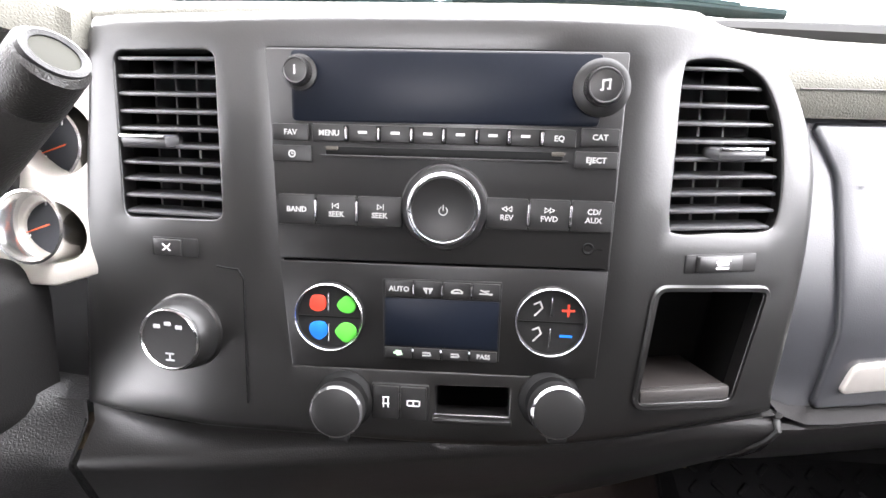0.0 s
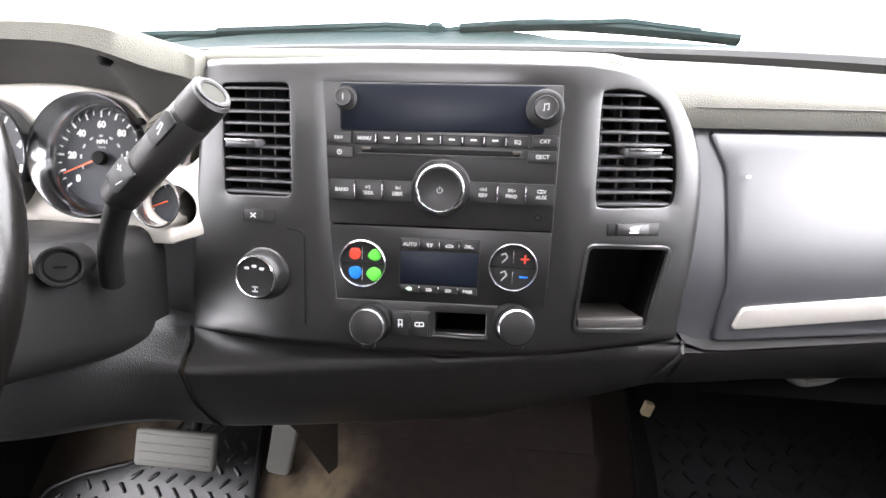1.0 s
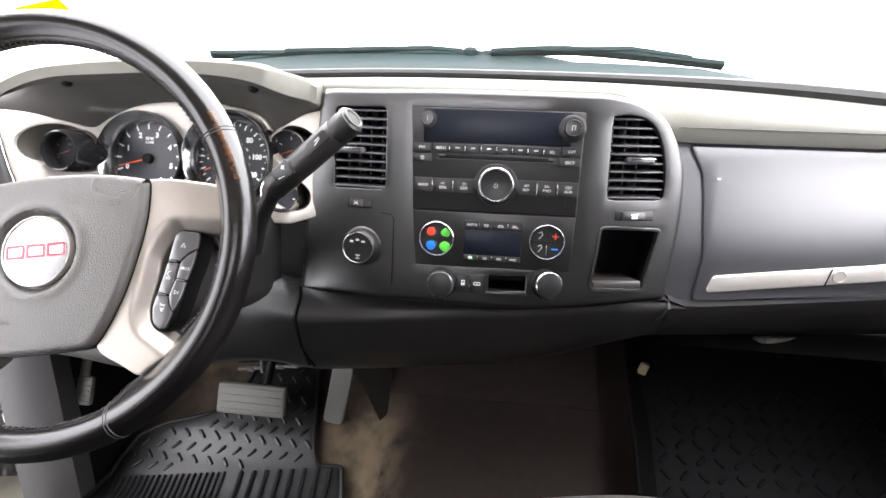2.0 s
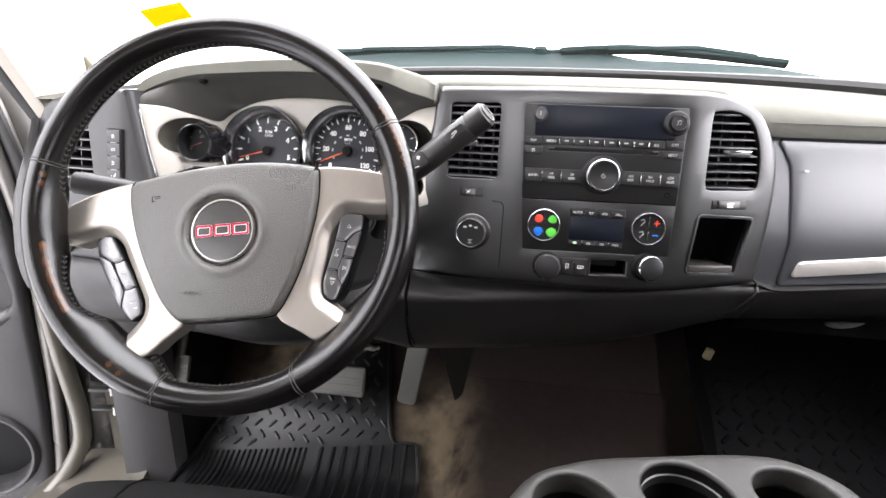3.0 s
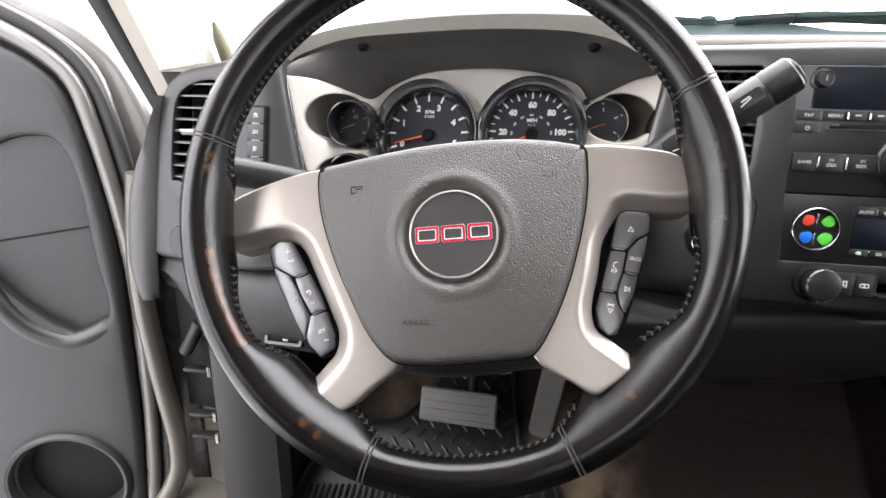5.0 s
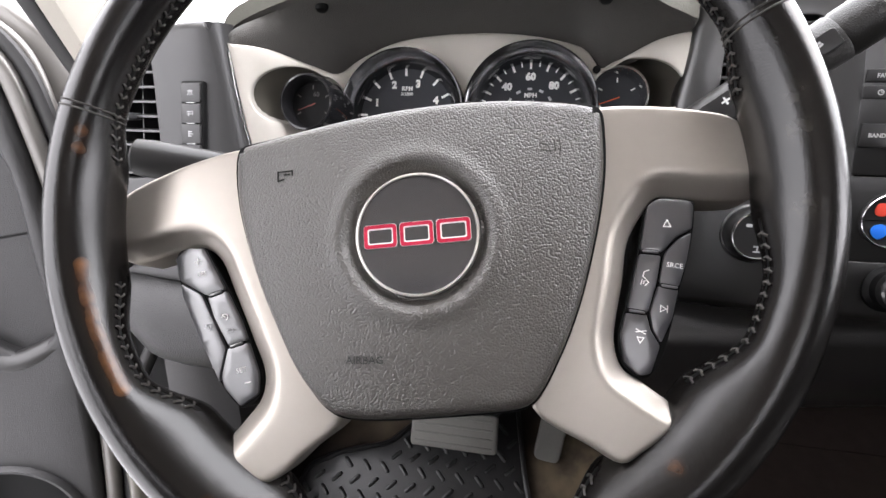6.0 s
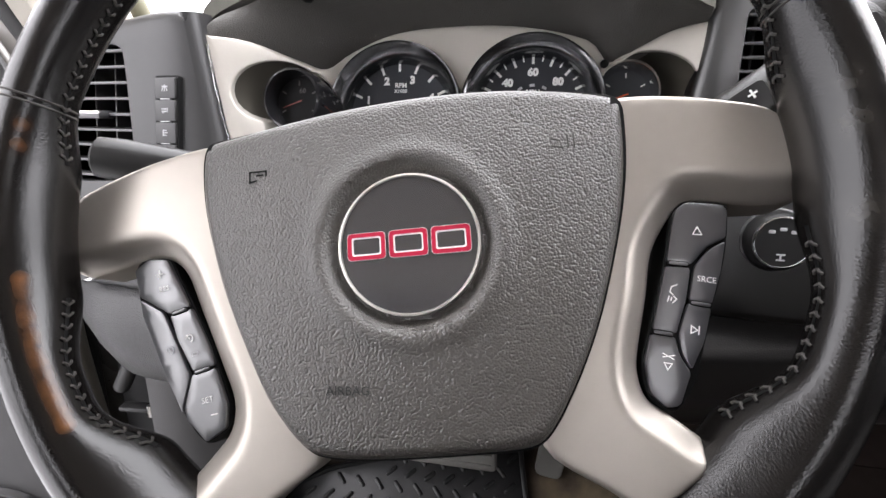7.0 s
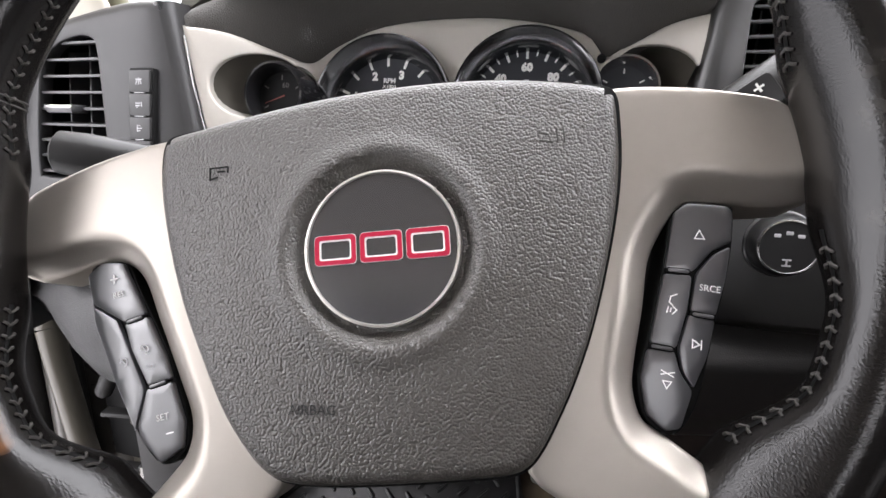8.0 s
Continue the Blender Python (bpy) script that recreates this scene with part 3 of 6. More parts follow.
def stack_outline():
    side = [(0.16, 0.787), (0.188, 0.783), (0.213, 0.7745), (0.2375, 0.757), (0.257, 0.722), (0.2645, 0.688), (0.2645, 0.63), (0.256, 0.553)]
    low = [(0.15, 0.543), (0.06, 0.5385), (-0.05, 0.5395), (-0.194, 0.540)]
    left = [(-0.185, 0.623), (-0.176, 0.692), (-0.168, 0.74), (-0.164, 0.774), (-0.158, 0.7835)]
    return spline(side, 4, False) + spline(low, 3, False) + spline(left, 3, False) + [(x, 0.787 - 0.0025 * ease(-x / 0.13)) for x in np.arange(-0.14, 0.155, 0.012)]


LVENT = rounded([(-0.1445, 0.765), (-0.0805, 0.766), (-0.0805, 0.671), (-0.1465, 0.6695)], 0.008)
RVENT = spline([(0.1705, 0.757), (0.176, 0.7645), (0.197, 0.765), (0.218, 0.7565), (0.232, 0.735), (0.2395, 0.705), (0.2405, 0.679), (0.233, 0.670), (0.205, 0.6695), (0.179, 0.6695), (0.172, 0.677), (0.171, 0.715)], 5)
BIN = rounded([(0.1705, 0.6385), (0.2405, 0.6355), (0.2265, 0.565), (0.1635, 0.567)], 0.006)
RADIO = [(-0.0535, 0.767), (0.1405, 0.767), (0.1375, 0.587), (-0.0435, 0.585)]


def dense(poly, d=0.012):
    """The same outline with points along its long edges."""
    out = []
    for p, q in zip(poly, poly[1:] + poly[:1]):
        n = max(1, int(math.dist(p, q) / d))
        out += [(mix(p[0], q[0], k / n), mix(p[1], q[1], k / n)) for k in range(n)]
    return out



POCKET = rounded([(0.0432, 0.5795), (0.0892, 0.5808), (0.0892, 0.5600), (0.0432, 0.5590)], 0.003)
bm = plate(stack_outline(), [LVENT, RVENT, BIN, dense(rounded(RADIO, 0.002, 2)), POCKET], S, 0.012, 0.007, 0.03, 0.0012, 0.012)
part("center_bezel", bm, BEZEL, dash, "satin charcoal centre stack bezel")
part("stack_backing", plate([(-0.15, 0.56), (0.25, 0.56), (0.24, 0.77), (-0.15, 0.77)], [], lambda u, v, o: S(u, v, o - 0.085), 0.05, 0.001, 0.004), BLACK, dash, "black void behind the openings")


# lower bull-nose under the stack, the knee panel beside it and the passenger side
def nose_row(x):
    """Section of the nose: a hollow shelf and a ridge below the stack, then a face that runs back to the foot."""
    ys = stack_y(x, 0.545)
    yr = float(np.interp(x, (-0.20, -0.10, 0.0, 0.05, 0.15, 0.25), (0.322, 0.326, 0.333, 0.336, 0.345, 0.358)))
    zr = float(np.interp(x, (-0.20, -0.10, 0.0, 0.05, 0.15, 0.25), (0.507, 0.514, 0.522, 0.526, 0.536, 0.543)))
    zb = float(np.interp(x, (-0.22, -0.135, 0.0, 0.086, 0.176, 0.26), (0.386, 0.394, 0.407, 0.417, 0.440, 0.468)))
    zt = float(np.interp(x, (-0.20, -0.05, 0.06, 0.15, 0.25), (0.539, 0.540, 0.5395, 0.543, 0.550)))
    p = [(ys + 0.03, zt + 0.001), (ys + 0.004, zt), (mix(ys + 0.012, yr + 0.006, 0.4), mix(zt, zr + 0.003, 0.5)), (yr + 0.004, zr + 0.002), (yr, zr - 0.0025), (yr + 0.0025, zr - 0.011), (yr + 0.014, mix(zr, zb, 0.40)), (yr + 0.040, mix(zr, zb, 0.76)), (yr + 0.072, zb + 0.004), (yr + 0.09, zb), (yr + 0.19, zb)]
    return [(x, y, z) for y, z in p]


part("lower_panel", loft([nose_row(x) for x in np.linspace(-0.192, 0.262, 56)]), LOWER, dash, "dark grained lower panel with soft nose", 60)


def knee_row(x):
    """Knee panel on the driver side; it bows out round the column."""
    e = ease((-0.60 - x) / 0.11)
    b = 0.02 * ease(1 - abs(x + 0.36) / 0.16)
    f = ease((-0.20 - x) / 0.2)
    y = mix(0.0, -0.045, f)
    p = [(0.36, 0.560), (0.340, 0.553), (0.322, 0.543), (0.310, 0.530), (0.304, 0.515), (0.303, 0.500), (0.308, 0.482), (0.320, 0.460), (0.340, 0.444), (0.38, 0.437), (0.46, 0.43)]
    near = ease((x + 0.275) / 0.075)
    up = -0.004 * ease((x + 0.60) / 0.1) + 0.045 * e * e
    own = [(x, yy + y - b + 0.03 * e * e, z + (0.012 * e if k < 4 else up * min(1, (k - 3) / 3))) for k, (yy, z) in enumerate(p)]
    return [tuple(mix(Vector(a), Vector((x, c[1], c[2])), near)) for a, c in zip(own, nose_row(-0.192))]


part("knee_panel", loft([knee_row(x) for x in np.linspace(-0.715, -0.1965, 44)]), KNEE, dash, "dark grained knee panel under the column", 60)


def glove_off(x):
    return 0.10 * (x - 0.28)


def tilt(x):
    """The passenger side's lower lines climb towards the door."""
    return 0.065 * max(0.0, x - 0.29)


def glove_low_row(x):
    return [(x, y + 0.14 * (x - 0.262) * (1 if k < 8 else 0.4), z + tilt(x) - 0.009 * ease((x - 0.262) / 0.03) * (k < 4)) for k, (_, y, z) in enumerate(nose_row(0.262))]


part("passenger_lower_panel", loft([glove_low_row(x) for x in np.linspace(0.266, 0.87, 34)]), LOWER, dash, "dark lower glove compartment panel", 60)


def glove_fn(u, v, o):
    return Vector((u, 0.379 + glove_off(u) + 0.13 * max(0.0, v - 0.60) + 1.1 * max(0.0, v - 0.60) ** 2 + 0.25 * max(0.0, 0.60 - v) ** 2 - o, v))


def mid_row(x):
    return [(x, glove_fn(x, z, -0.004).y, z) for z in (0.738, 0.73, 0.715, 0.70, 0.68, 0.66, 0.64, 0.62, 0.60, 0.57, 0.54)]


part("passenger_mid_panel", loft([mid_row(x) for x in np.linspace(0.252, 0.87, 30)]), GREY, dash, "cool grey grained passenger panel", 60)


glove = thing("glove_box", "cool grey grained glove box door with silver strip", "glove box")
gl = rounded([(0.277, 0.732), (0.80, 0.732), (0.80, 0.580), (0.298, 0.5415), (0.303, 0.60), (0.299, 0.64), (0.294, 0.70)], 0.008)
part("door", plate(gl, [], glove_fn, 0.02, 0.003, 0.008), GREY, glove)
part("silver_strip", plate(rounded([(0.318, 0.578), (0.80, 0.629), (0.80, 0.607), (0.312, 0.556)], 0.006), [], lambda u, v, o: glove_fn(u, v, o + 0.004), 0.02, 0.002, 0.006), SATIN, glove, "satin silver trim strip")
part("lock", lathe([(0, 0.0012), (0.0062, 0.0012), (0.0066, 0.002), (0.0078, 0.0018), (0.008, -0.002)], 24), SATIN, glove, m=Matrix.Translation(glove_fn(0.468, 0.5835, 0.0042)) @ pose(0, 0, 0, 90))
part("latch_gap", tube([glove_fn(0.4585, 0.5935, 0.0042), glove_fn(0.4535, 0.5705, 0.0042)], 0.0008, 6), BLACK, glove)
part("scuff", slab(rrect(0.0045, 0.003, 0.0012, n=3), 0.0002, 0.0005, 0.0001), DIM, glove, "small pale scuff", m=Matrix.Translation(glove_fn(0.312, 0.694, 0.0032)) @ pose(0, 0, 0, 75))
gp = thing("glove_pull", "pale grey release handle under the glove compartment", "handle")
part("grip", block(0.105, 0.024, 0.010, 0.004), PEDAL, gp, m=pose(0.488, 0.505, 0.446, -20, 8, 28))
part("latch", block(0.02, 0.012, 0.008, 0.003), BLACK, gp, m=pose(0.545, 0.537, 0.450, -20, 20, 28))


# ---- instrument hood and cluster ----
BROW = [(-0.560, 0.7435), (-0.552, 0.772), (-0.530, 0.786), (-0.490, 0.797), (-0.414, 0.8055), (-0.340, 0.8095), (-0.268, 0.809), (-0.226, 0.806), (-0.196, 0.7985), (-0.178, 0.793), (-0.1655, 0.787)]
UNDER = [(-0.558, 0.744), (-0.548, 0.757), (-0.526, 0.769), (-0.477, 0.783), (-0.416, 0.788), (-0.341, 0.7915), (-0.270, 0.790), (-0.227, 0.783), (-0.196, 0.771), (-0.178, 0.766), (-0.1665, 0.762)]
OUT, INN = spline(BROW, 4, False), spline(UNDER, 4, False)
TOP = [(-0.541, 0.748), (-0.515, 0.745), (-0.488, 0.733), (-0.47, 0.727), (-0.45, 0.742), (-0.41, 0.757), (-0.355, 0.762), (-0.30, 0.760), (-0.25, 0.749), (-0.232, 0.731), (-0.213, 0.740), (-0.19, 0.752), (-0.165, 0.758), (-0.148, 0.76)]
CX = -0.355


def cl_y(x):
    """Depth of the champagne gauge surround, flaring towards the driver at its ends."""
    return 0.376 - (0.078 if x < CX else 0.022) * ease((abs(x - CX) - 0.09) / 0.10)


def top_z(x):
    return float(np.interp(x, [p[0] for p in TOP], [p[1] for p in TOP]))


rows = []
for (xo, zo), (xi, zi) in zip(OUT, INN):
    yl = 0.325 + 0.029 * ease((xo + 0.222) / 0.056)
    yb_ = cl_y(xi) + (top_z(xi) - 0.70) * 0.16
    rows.append([(xi, yb_ + 0.012, top_z(xi) - 0.008), (xi, yb_ + 0.004, top_z(xi) + 0.0005), (xi, mix(yb_, yl, 0.3), mix(top_z(xi), zi, 0.55)), (xi, mix(yb_, yl, 0.65), mix(top_z(xi), zi, 0.9)), (xi, yl + 0.002, zi - 0.0005), (mix(xi, xo, 0.12), yl - 0.003, mix(zi, zo, 0.12)), (mix(xi, xo, 0.85), yl - 0.001, mix(zi, zo, 0.85)), (xo, yl + 0.006, zo), (xo, yl + 0.05, mix(zo + 0.002, 0.791, ease((xo + 0.25) / 0.09))), (xo * 0.98 - 0.006, 0.43, mix(mix(zo, 0.79, 0.35), 0.794, ease((xo + 0.25) / 0.09))), (xo * 0.97 - 0.01, 0.52, mix(zo, 0.795, 0.9))])
# the brow's end turns in against the centre stack
rows.append([(-0.1625, max(y, 0.362 + 0.3 * max(0.0, z - 0.775)), z) for x, y, z in rows[-1]])
part("instrument_hood", loft([r[5:] for r in rows]), PAD_TOP, dash, "greige vinyl brow over the gauges", 50)
part("hood_underside", loft([r[:6] for r in rows]), PAD_SHADED, dash, "underside of the brow in a darker copy of the pad vinyl, for its shade", 50)
for sx in (-0.469, -0.236):
    part("hood_screw", lathe([(0, 0.002), (0.004, 0.001), (0.006, -0.002), (0.006, -0.004)], 16), BLACK, dash, m=Matrix.Translation((sx, 0.338, 0.777)) @ pose(0, 0, 0, 160))

def CL(x, z, o=0.0):
    return Vector((x, cl_y(x) + (z - 0.70) * 0.16 - o, z))


cluster = thing("instrument_cluster", "champagne gauge cluster with black dials and chrome rings", "instrument cluster")
TACH, SPEED, RG = (-0.4075, 0.6885), (-0.291, 0.693), 0.0566
small = [(-0.4815, 0.699), (-0.480, 0.646), (-0.216, 0.706), (-0.219, 0.656)]
DEEP = (0.336, 0.336, 0.386, 0.374)
outline = spline(TOP, 4, False) + [(-0.149, 0.74), (-0.153, 0.70), (-0.160, 0.655), (-0.170, 0.632), (-0.205, 0.620), (-0.245, 0.616), (-0.275, 0.630), (-0.355, 0.632), (-0.45, 0.612), (-0.515, 0.620), (-0.528, 0.68)]
holes = [circle(RG + 0.0015, *TACH, 48), circle(RG + 0.0015, *SPEED, 48)]
holes = [[(min(x, -0.3535), y) for x, y in holes[0]], [(max(x, -0.3505), y) for x, y in holes[1]]]
pods = []
for k, (x, z) in enumerate(small):
    s = -1.26 if k < 2 else 1
    hw = (0.0275, 0.020, 0.036, 0.03)[k]
    c = [(x + s * 0.0135 + hw * math.cos(a), z + (0.008 if k % 2 == 0 else -0.001) + (0.026 if k % 2 == 0 else 0.021) * math.sin(a)) for a in np.linspace(0, 2 * math.pi, 33)[:-1]]
    pods.append(c)
bm = plate(outline, holes + pods, CL, 0.008, 0.002, 0.02, 0.0015, 0.02)
part("surround", bm, CLUSTER, cluster, "satin champagne surround")
part("edge_strip", tube([CL(x, z, 0.0012) for x, z in ((-0.5385, 0.741), (-0.5335, 0.71), (-0.528, 0.68), (-0.5215, 0.65), (-0.5155, 0.622))], 0.0009, 8), CHROME, cluster, "thin bright edge strip")
part("cluster_backing", loft([[(x, 0.452, z) for z in (0.60, 0.78)] for x in (-0.55, -0.16)]), BLACK, cluster)


def gauge_pose(x, z, o=0.0):
    return Matrix.Translation((x, 0.364 + (z - 0.69) * 0.3 - o, z)) @ pose(0, 0, 0, 90 - 14)


def dial(name, x, z, r, depth, label):
    g = part(name, lathe([(0, 0), (r * 0.93, 0), (r * 0.95, 0.001)], 48), DIAL, cluster, label)
    g.matrix_basis = gauge_pose(x, z, -depth)
    prof = [(r * 0.80, 0.0), (r * 0.825, depth * 0.45), (r * 0.885, depth * 0.8), (r * 0.96, depth + 0.003), (r * 0.995, depth + 0.005), (r * 1.02, depth + 0.003), (r * 1.03, -0.02)]
    part("ring", lathe(prof, 56), RING, g, "satin chrome gauge ring")
    part("ring_edge", lathe([(r * 1.0, depth + 0.0046), (r * 1.022, depth + 0.0052), (r * 1.04, depth + 0.003), (r * 1.042, -0.01)], 56), GLOSS, g, "black outer ring edge")
    return g


def ticks(g, r0, r1, a0, a1, n, w, mat, name="tick"):
    bm = bmesh.new()
    q = [bm.verts.new(p) for p in ((r0, -w / 2, 0.0009), (r1, -w / 2, 0.0009), (r1, w / 2, 0.0009), (r0, w / 2, 0.0009))]
    bm.faces.new(q)
    one = part(name, bm, mat, g, sharp=None)
    one.matrix_basis = pose(0, 0, 0, 0, 0, a0)
    for k in range(1, n):
        again(one, pose(0, 0, 0, 0, 0, mix(a0, a1, k / (n - 1))))


def needle(g, r, a):
    bm = loft([[(-0.006, -0.0011, 0.003), (-0.006, 0.0011, 0.003)], [(r, -0.0004, 0.003), (r, 0.0004, 0.003)]])
    part("needle", thick(bm, 0.0008), NEEDLE, g, "orange needle", m=pose(0, 0, 0, 0, 0, a))
    part("hub", lathe([(0, 0.007), (0.006, 0.0065), (0.0068, 0.005), (0.0068, 0.001)], 24), BLACK, g, "black needle cap")


tach = dial("tachometer", *TACH, RG, 0.018, "black tachometer dial with white figures")
ticks(tach, 0.0385, 0.0465, 200, -58, 13, 0.0023, WHITE)
for k in range(7):
    a = radians(200 - 43 * k)
    lettering(str(k), 0.0092, WHITE, tach, at(0.0322 * math.cos(a), 0.0325 * math.sin(a), 0.0008), "numeral", 0.0006)
lettering("RPM", 0.0058, WHITE, tach, at(0, 0.0262, 0.0008), "lettering", 0.0002)
lettering("X1000", 0.0044, WHITE, tach, at(0, 0.0212, 0.0008), "lettering", 0.0001)
needle(tach, 0.041, 195)
spd = dial("speedometer", *SPEED, RG, 0.018, "black speedometer dial with white figures")
ticks(spd, 0.0395, 0.0465, 219, -36, 13, 0.0021, WHITE)
ticks(spd, 0.042, 0.0465, 219, -36, 25, 0.0012, WHITE)
for k, f in enumerate(("0", "20", "40", "60", "80", "100", "120")):
    a = radians(mix(219, -36, k / 6))
    lettering(f, 0.0088, WHITE, spd, at(0.0312 * math.cos(a), 0.0325 * math.sin(a), 0.0008), "numeral", 0.0006)
ticks(spd, 0.0205, 0.0228, 205, -20, 9, 0.0042, DIM, "inner_scale")
lettering("MPH", 0.0058, WHITE, spd, at(0, 0.0158, 0.0008), "lettering", 0.0002)
lettering("km/h", 0.0042, DIM, spd, at(0, 0.0108, 0.0008))
needle(spd, 0.041, 203)
for k, (x, z) in enumerate(small):
    r = (0.0215, 0.020, 0.0225, 0.0215)[k]
    g = part("small_gauge", lathe([(0, 0), (r * 0.95, 0)], 32), BLACK if k < 2 else DIAL, cluster, "small black auxiliary gauge")
    g.matrix_basis = Matrix.Translation((x, DEEP[k] + (z - 0.69) * 0.2, z)) @ pose(0, 0, 0, 80)
    part("ring", lathe([(r * 0.90, 0), (r * 0.94, 0.010), (r * 1.04, 0.016), (r * 1.12, 0.0155), (r * 1.17, 0.012), (r * 1.18, -0.035)], 40), GLOSS if k < 2 else CHROME, g, "glossy gauge ring")
    ticks(g, r * 0.62, r * 0.8, 210, -30, 5, 0.0012, PRINT_SHADED if k < 2 else WHITE)
    bm = loft([[(-0.003, -0.0006, 0.002), (-0.003, 0.0006, 0.002)], [(r * 0.7, -0.0003, 0.002), (r * 0.7, 0.0003, 0.002)]])
    part("needle", bm, NEEDLE_SHADED if k < 2 else NEEDLE, g, m=pose(0, 0, 0, 0, 0, 200), sharp=None)
    if k == 0:
        lettering("60", 0.006, PRINT_SHADED, g, at(0.003, 0.009, 0.0008), "numeral")
    # funnel from the surround down to the gauge
    pd = pods[k]
    rows = []
    for t in np.linspace(0, 1, 7):
        row = []
        for i, (u, v) in enumerate(pd):
            a = 2 * math.pi * i / len(pd)
            e = CL(u, v, -0.0005 if t == 0 else 0)
            f = Vector((x + r * 1.13 * math.cos(a), max(DEEP[k] + 0.018, 0.352) + (z - 0.69) * 0.2, z + r * 1.13 * math.sin(a)))
            p = e.lerp(f, t)
            p.y += 0.010 * math.sin(math.pi * t)
            row.append(p)
        rows.append(row)
    part("funnel", loft(rows, True), PODS, cluster, "taupe gauge funnel")
peg = thing("trip_button", "small black trip reset peg beside the speedometer", "button")
part("stem", tube([(-0.236, 0.395, 0.726), (-0.236, 0.372, 0.729)], 0.0022, 10), BLACK, peg)
part("cap", lathe([(0, 0.003), (0.003, 0.002), (0.0035, 0), (0.003, -0.002)], 12), BLACK, peg, m=Matrix.Translation((-0.236, 0.371, 0.7295)) @ pose(0, 0, 0, 90))
lens = part("lens", loft([[(x, 0.376 - (z - 0.69) * 0.32, z) for z in (0.64, 0.752)] for x in (-0.47, -0.235)]), LENS, cluster, "clear gauge lens")
lens.visible_shadow = False


# ---- left end of the dashboard ----
def LP(x, z, o=0.0):
    return Vector((x, 0.287 - 0.153 * min(0.0, x + 0.57) + 0.25 * max(0, x + 0.555) + (z - 0.70) * 0.153 - o, z))


def LM(x, z, o=0.0):
    return Matrix.Translation(LP(x, z, o)) @ pose(0, 0, 0, 81.3, 0, -8)


LV = spline([(-0.681, 0.640), (-0.6785, 0.69), (-0.672, 0.722), (-0.655, 0.737), (-0.63, 0.7435), (-0.613, 0.7405), (-0.608, 0.728), (-0.604, 0.69), (-0.601, 0.655), (-0.603, 0.638), (-0.64, 0.633), (-0.674, 0.633)], 5)
le = spline([(-0.544, 0.765), (-0.58, 0.765), (-0.63, 0.7585), (-0.67, 0.750), (-0.692, 0.728), (-0.702, 0.69), (-0.708, 0.62), (-0.712, 0.55)], 5, False) + [(-0.70, 0.545), (-0.58, 0.545), (-0.50, 0.548), (-0.515, 0.62), (-0.528, 0.68)]
part("driver_bezel", plate(le, [LV], LP, 0.014, 0.008, 0.05, 0.0015, 0.012), DASHTRIM, dash, "charcoal panel with vent and switches by the door")
part("driver_vent_backing", loft([[LP(x, z, -0.045) for z in (0.62, 0.75)] for x in (-0.69, -0.59)]), BLACK, dash)


def cap_row(z):
    """Rounded end of the dashboard, from the panel's edge round to the door side."""
    sx = float(np.interp(z, (0.545, 0.62, 0.69, 0.73), (-0.706, -0.703, -0.697, -0.688)))
    w = float(np.interp(z, (0.497, 0.51, 0.54, 0.58, 0.62, 0.65, 0.68, 0.71), (0.016, 0.025, 0.034, 0.036, 0.033, 0.025, 0.014, 0.005)))
    y = LP(sx, z).y
    return [(sx, y + 0.004, z), (sx - 0.0005, y - 0.0005, z), (sx - 0.3 * w, y - 0.006, z), (sx - 0.65 * w, y - 0.009, z), (sx - 0.92 * w, y - 0.005, z), (sx - w, y + 0.008, z), (sx - w, y + 0.05, z), (sx - 0.9 * w, y + 0.17, z)]


rows = [cap_row(z) for z in np.linspace(0.497, 0.725, 26)]
part("end_cap", loft([[(x, y + 0.02, 0.494) for x, y, z in rows[0]]] + rows), LITTRIM, dash, "grey rounded cover at the dashboard's end", 60)


# ---- air vents ----
def span(poly, z):
    xs = []
    for (x1, y1), (x2, y2) in zip(poly, poly[1:] + poly[:1]):
        if (y1 > z) != (y2 > z):
            xs.append(x1 + (x2 - x1) * (z - y1) / (y2 - y1))
    return (min(xs), max(xs)) if xs else None


def air_vent(label, poly, where, count, tab, vanes=4, tip=12):
    zs = [p[1] for p in poly]
    lo, hi = min(zs), max(zs)
    xs = [p[0] for p in poly]
    v = thing("air_vent", label, "air vent", None, "dashboard air vents")
    for k in range(count):
        z = mix(lo, hi, (k + 0.55) / count)
        s = span(poly, z)
        if not s or s[1] - s[0] < 0.012:
            continue
        part("slat", block(s[1] - s[0] - 0.0012, 0.0022, 0.013, 0.0008), SLAT, v, m=where((s[0] + s[1]) / 2, z, -0.0095) @ pose(0, 0, 0, tip))
    for k in range(vanes):
        x = mix(min(xs), max(xs), (k + 0.7) / (vanes + 0.4))
        part("vane", block(0.0018, (hi - lo) * 0.93, 0.02, 0.0006), SLAT, v, m=where(x, (lo + hi) / 2, -0.030))
    mid = (min(xs) + max(xs)) / 2
    t = part("tab", block(0.030, 0.0065, 0.016, 0.0025), SLAT, v, "thumb tab with bright edge", m=where(mid + tab[0], tab[1], -0.002) @ pose(0, 0, 0, 8))
    part("bright_edge", block(0.029, 0.0022, 0.002, 0.0008), CHROME, t, m=where(mid + tab[0], tab[1] + 0.002, 0.0058) @ pose(0, 0, 0, 8))
    bm = loft([[where(x, z, -0.004 - 0.05 * d) @ Vector((0, 0, 0)) for x, z in grown(ccw(poly), 0.001)] for d in (0, 1)], True)
    part("duct", bm, BLACK, v)
    return v


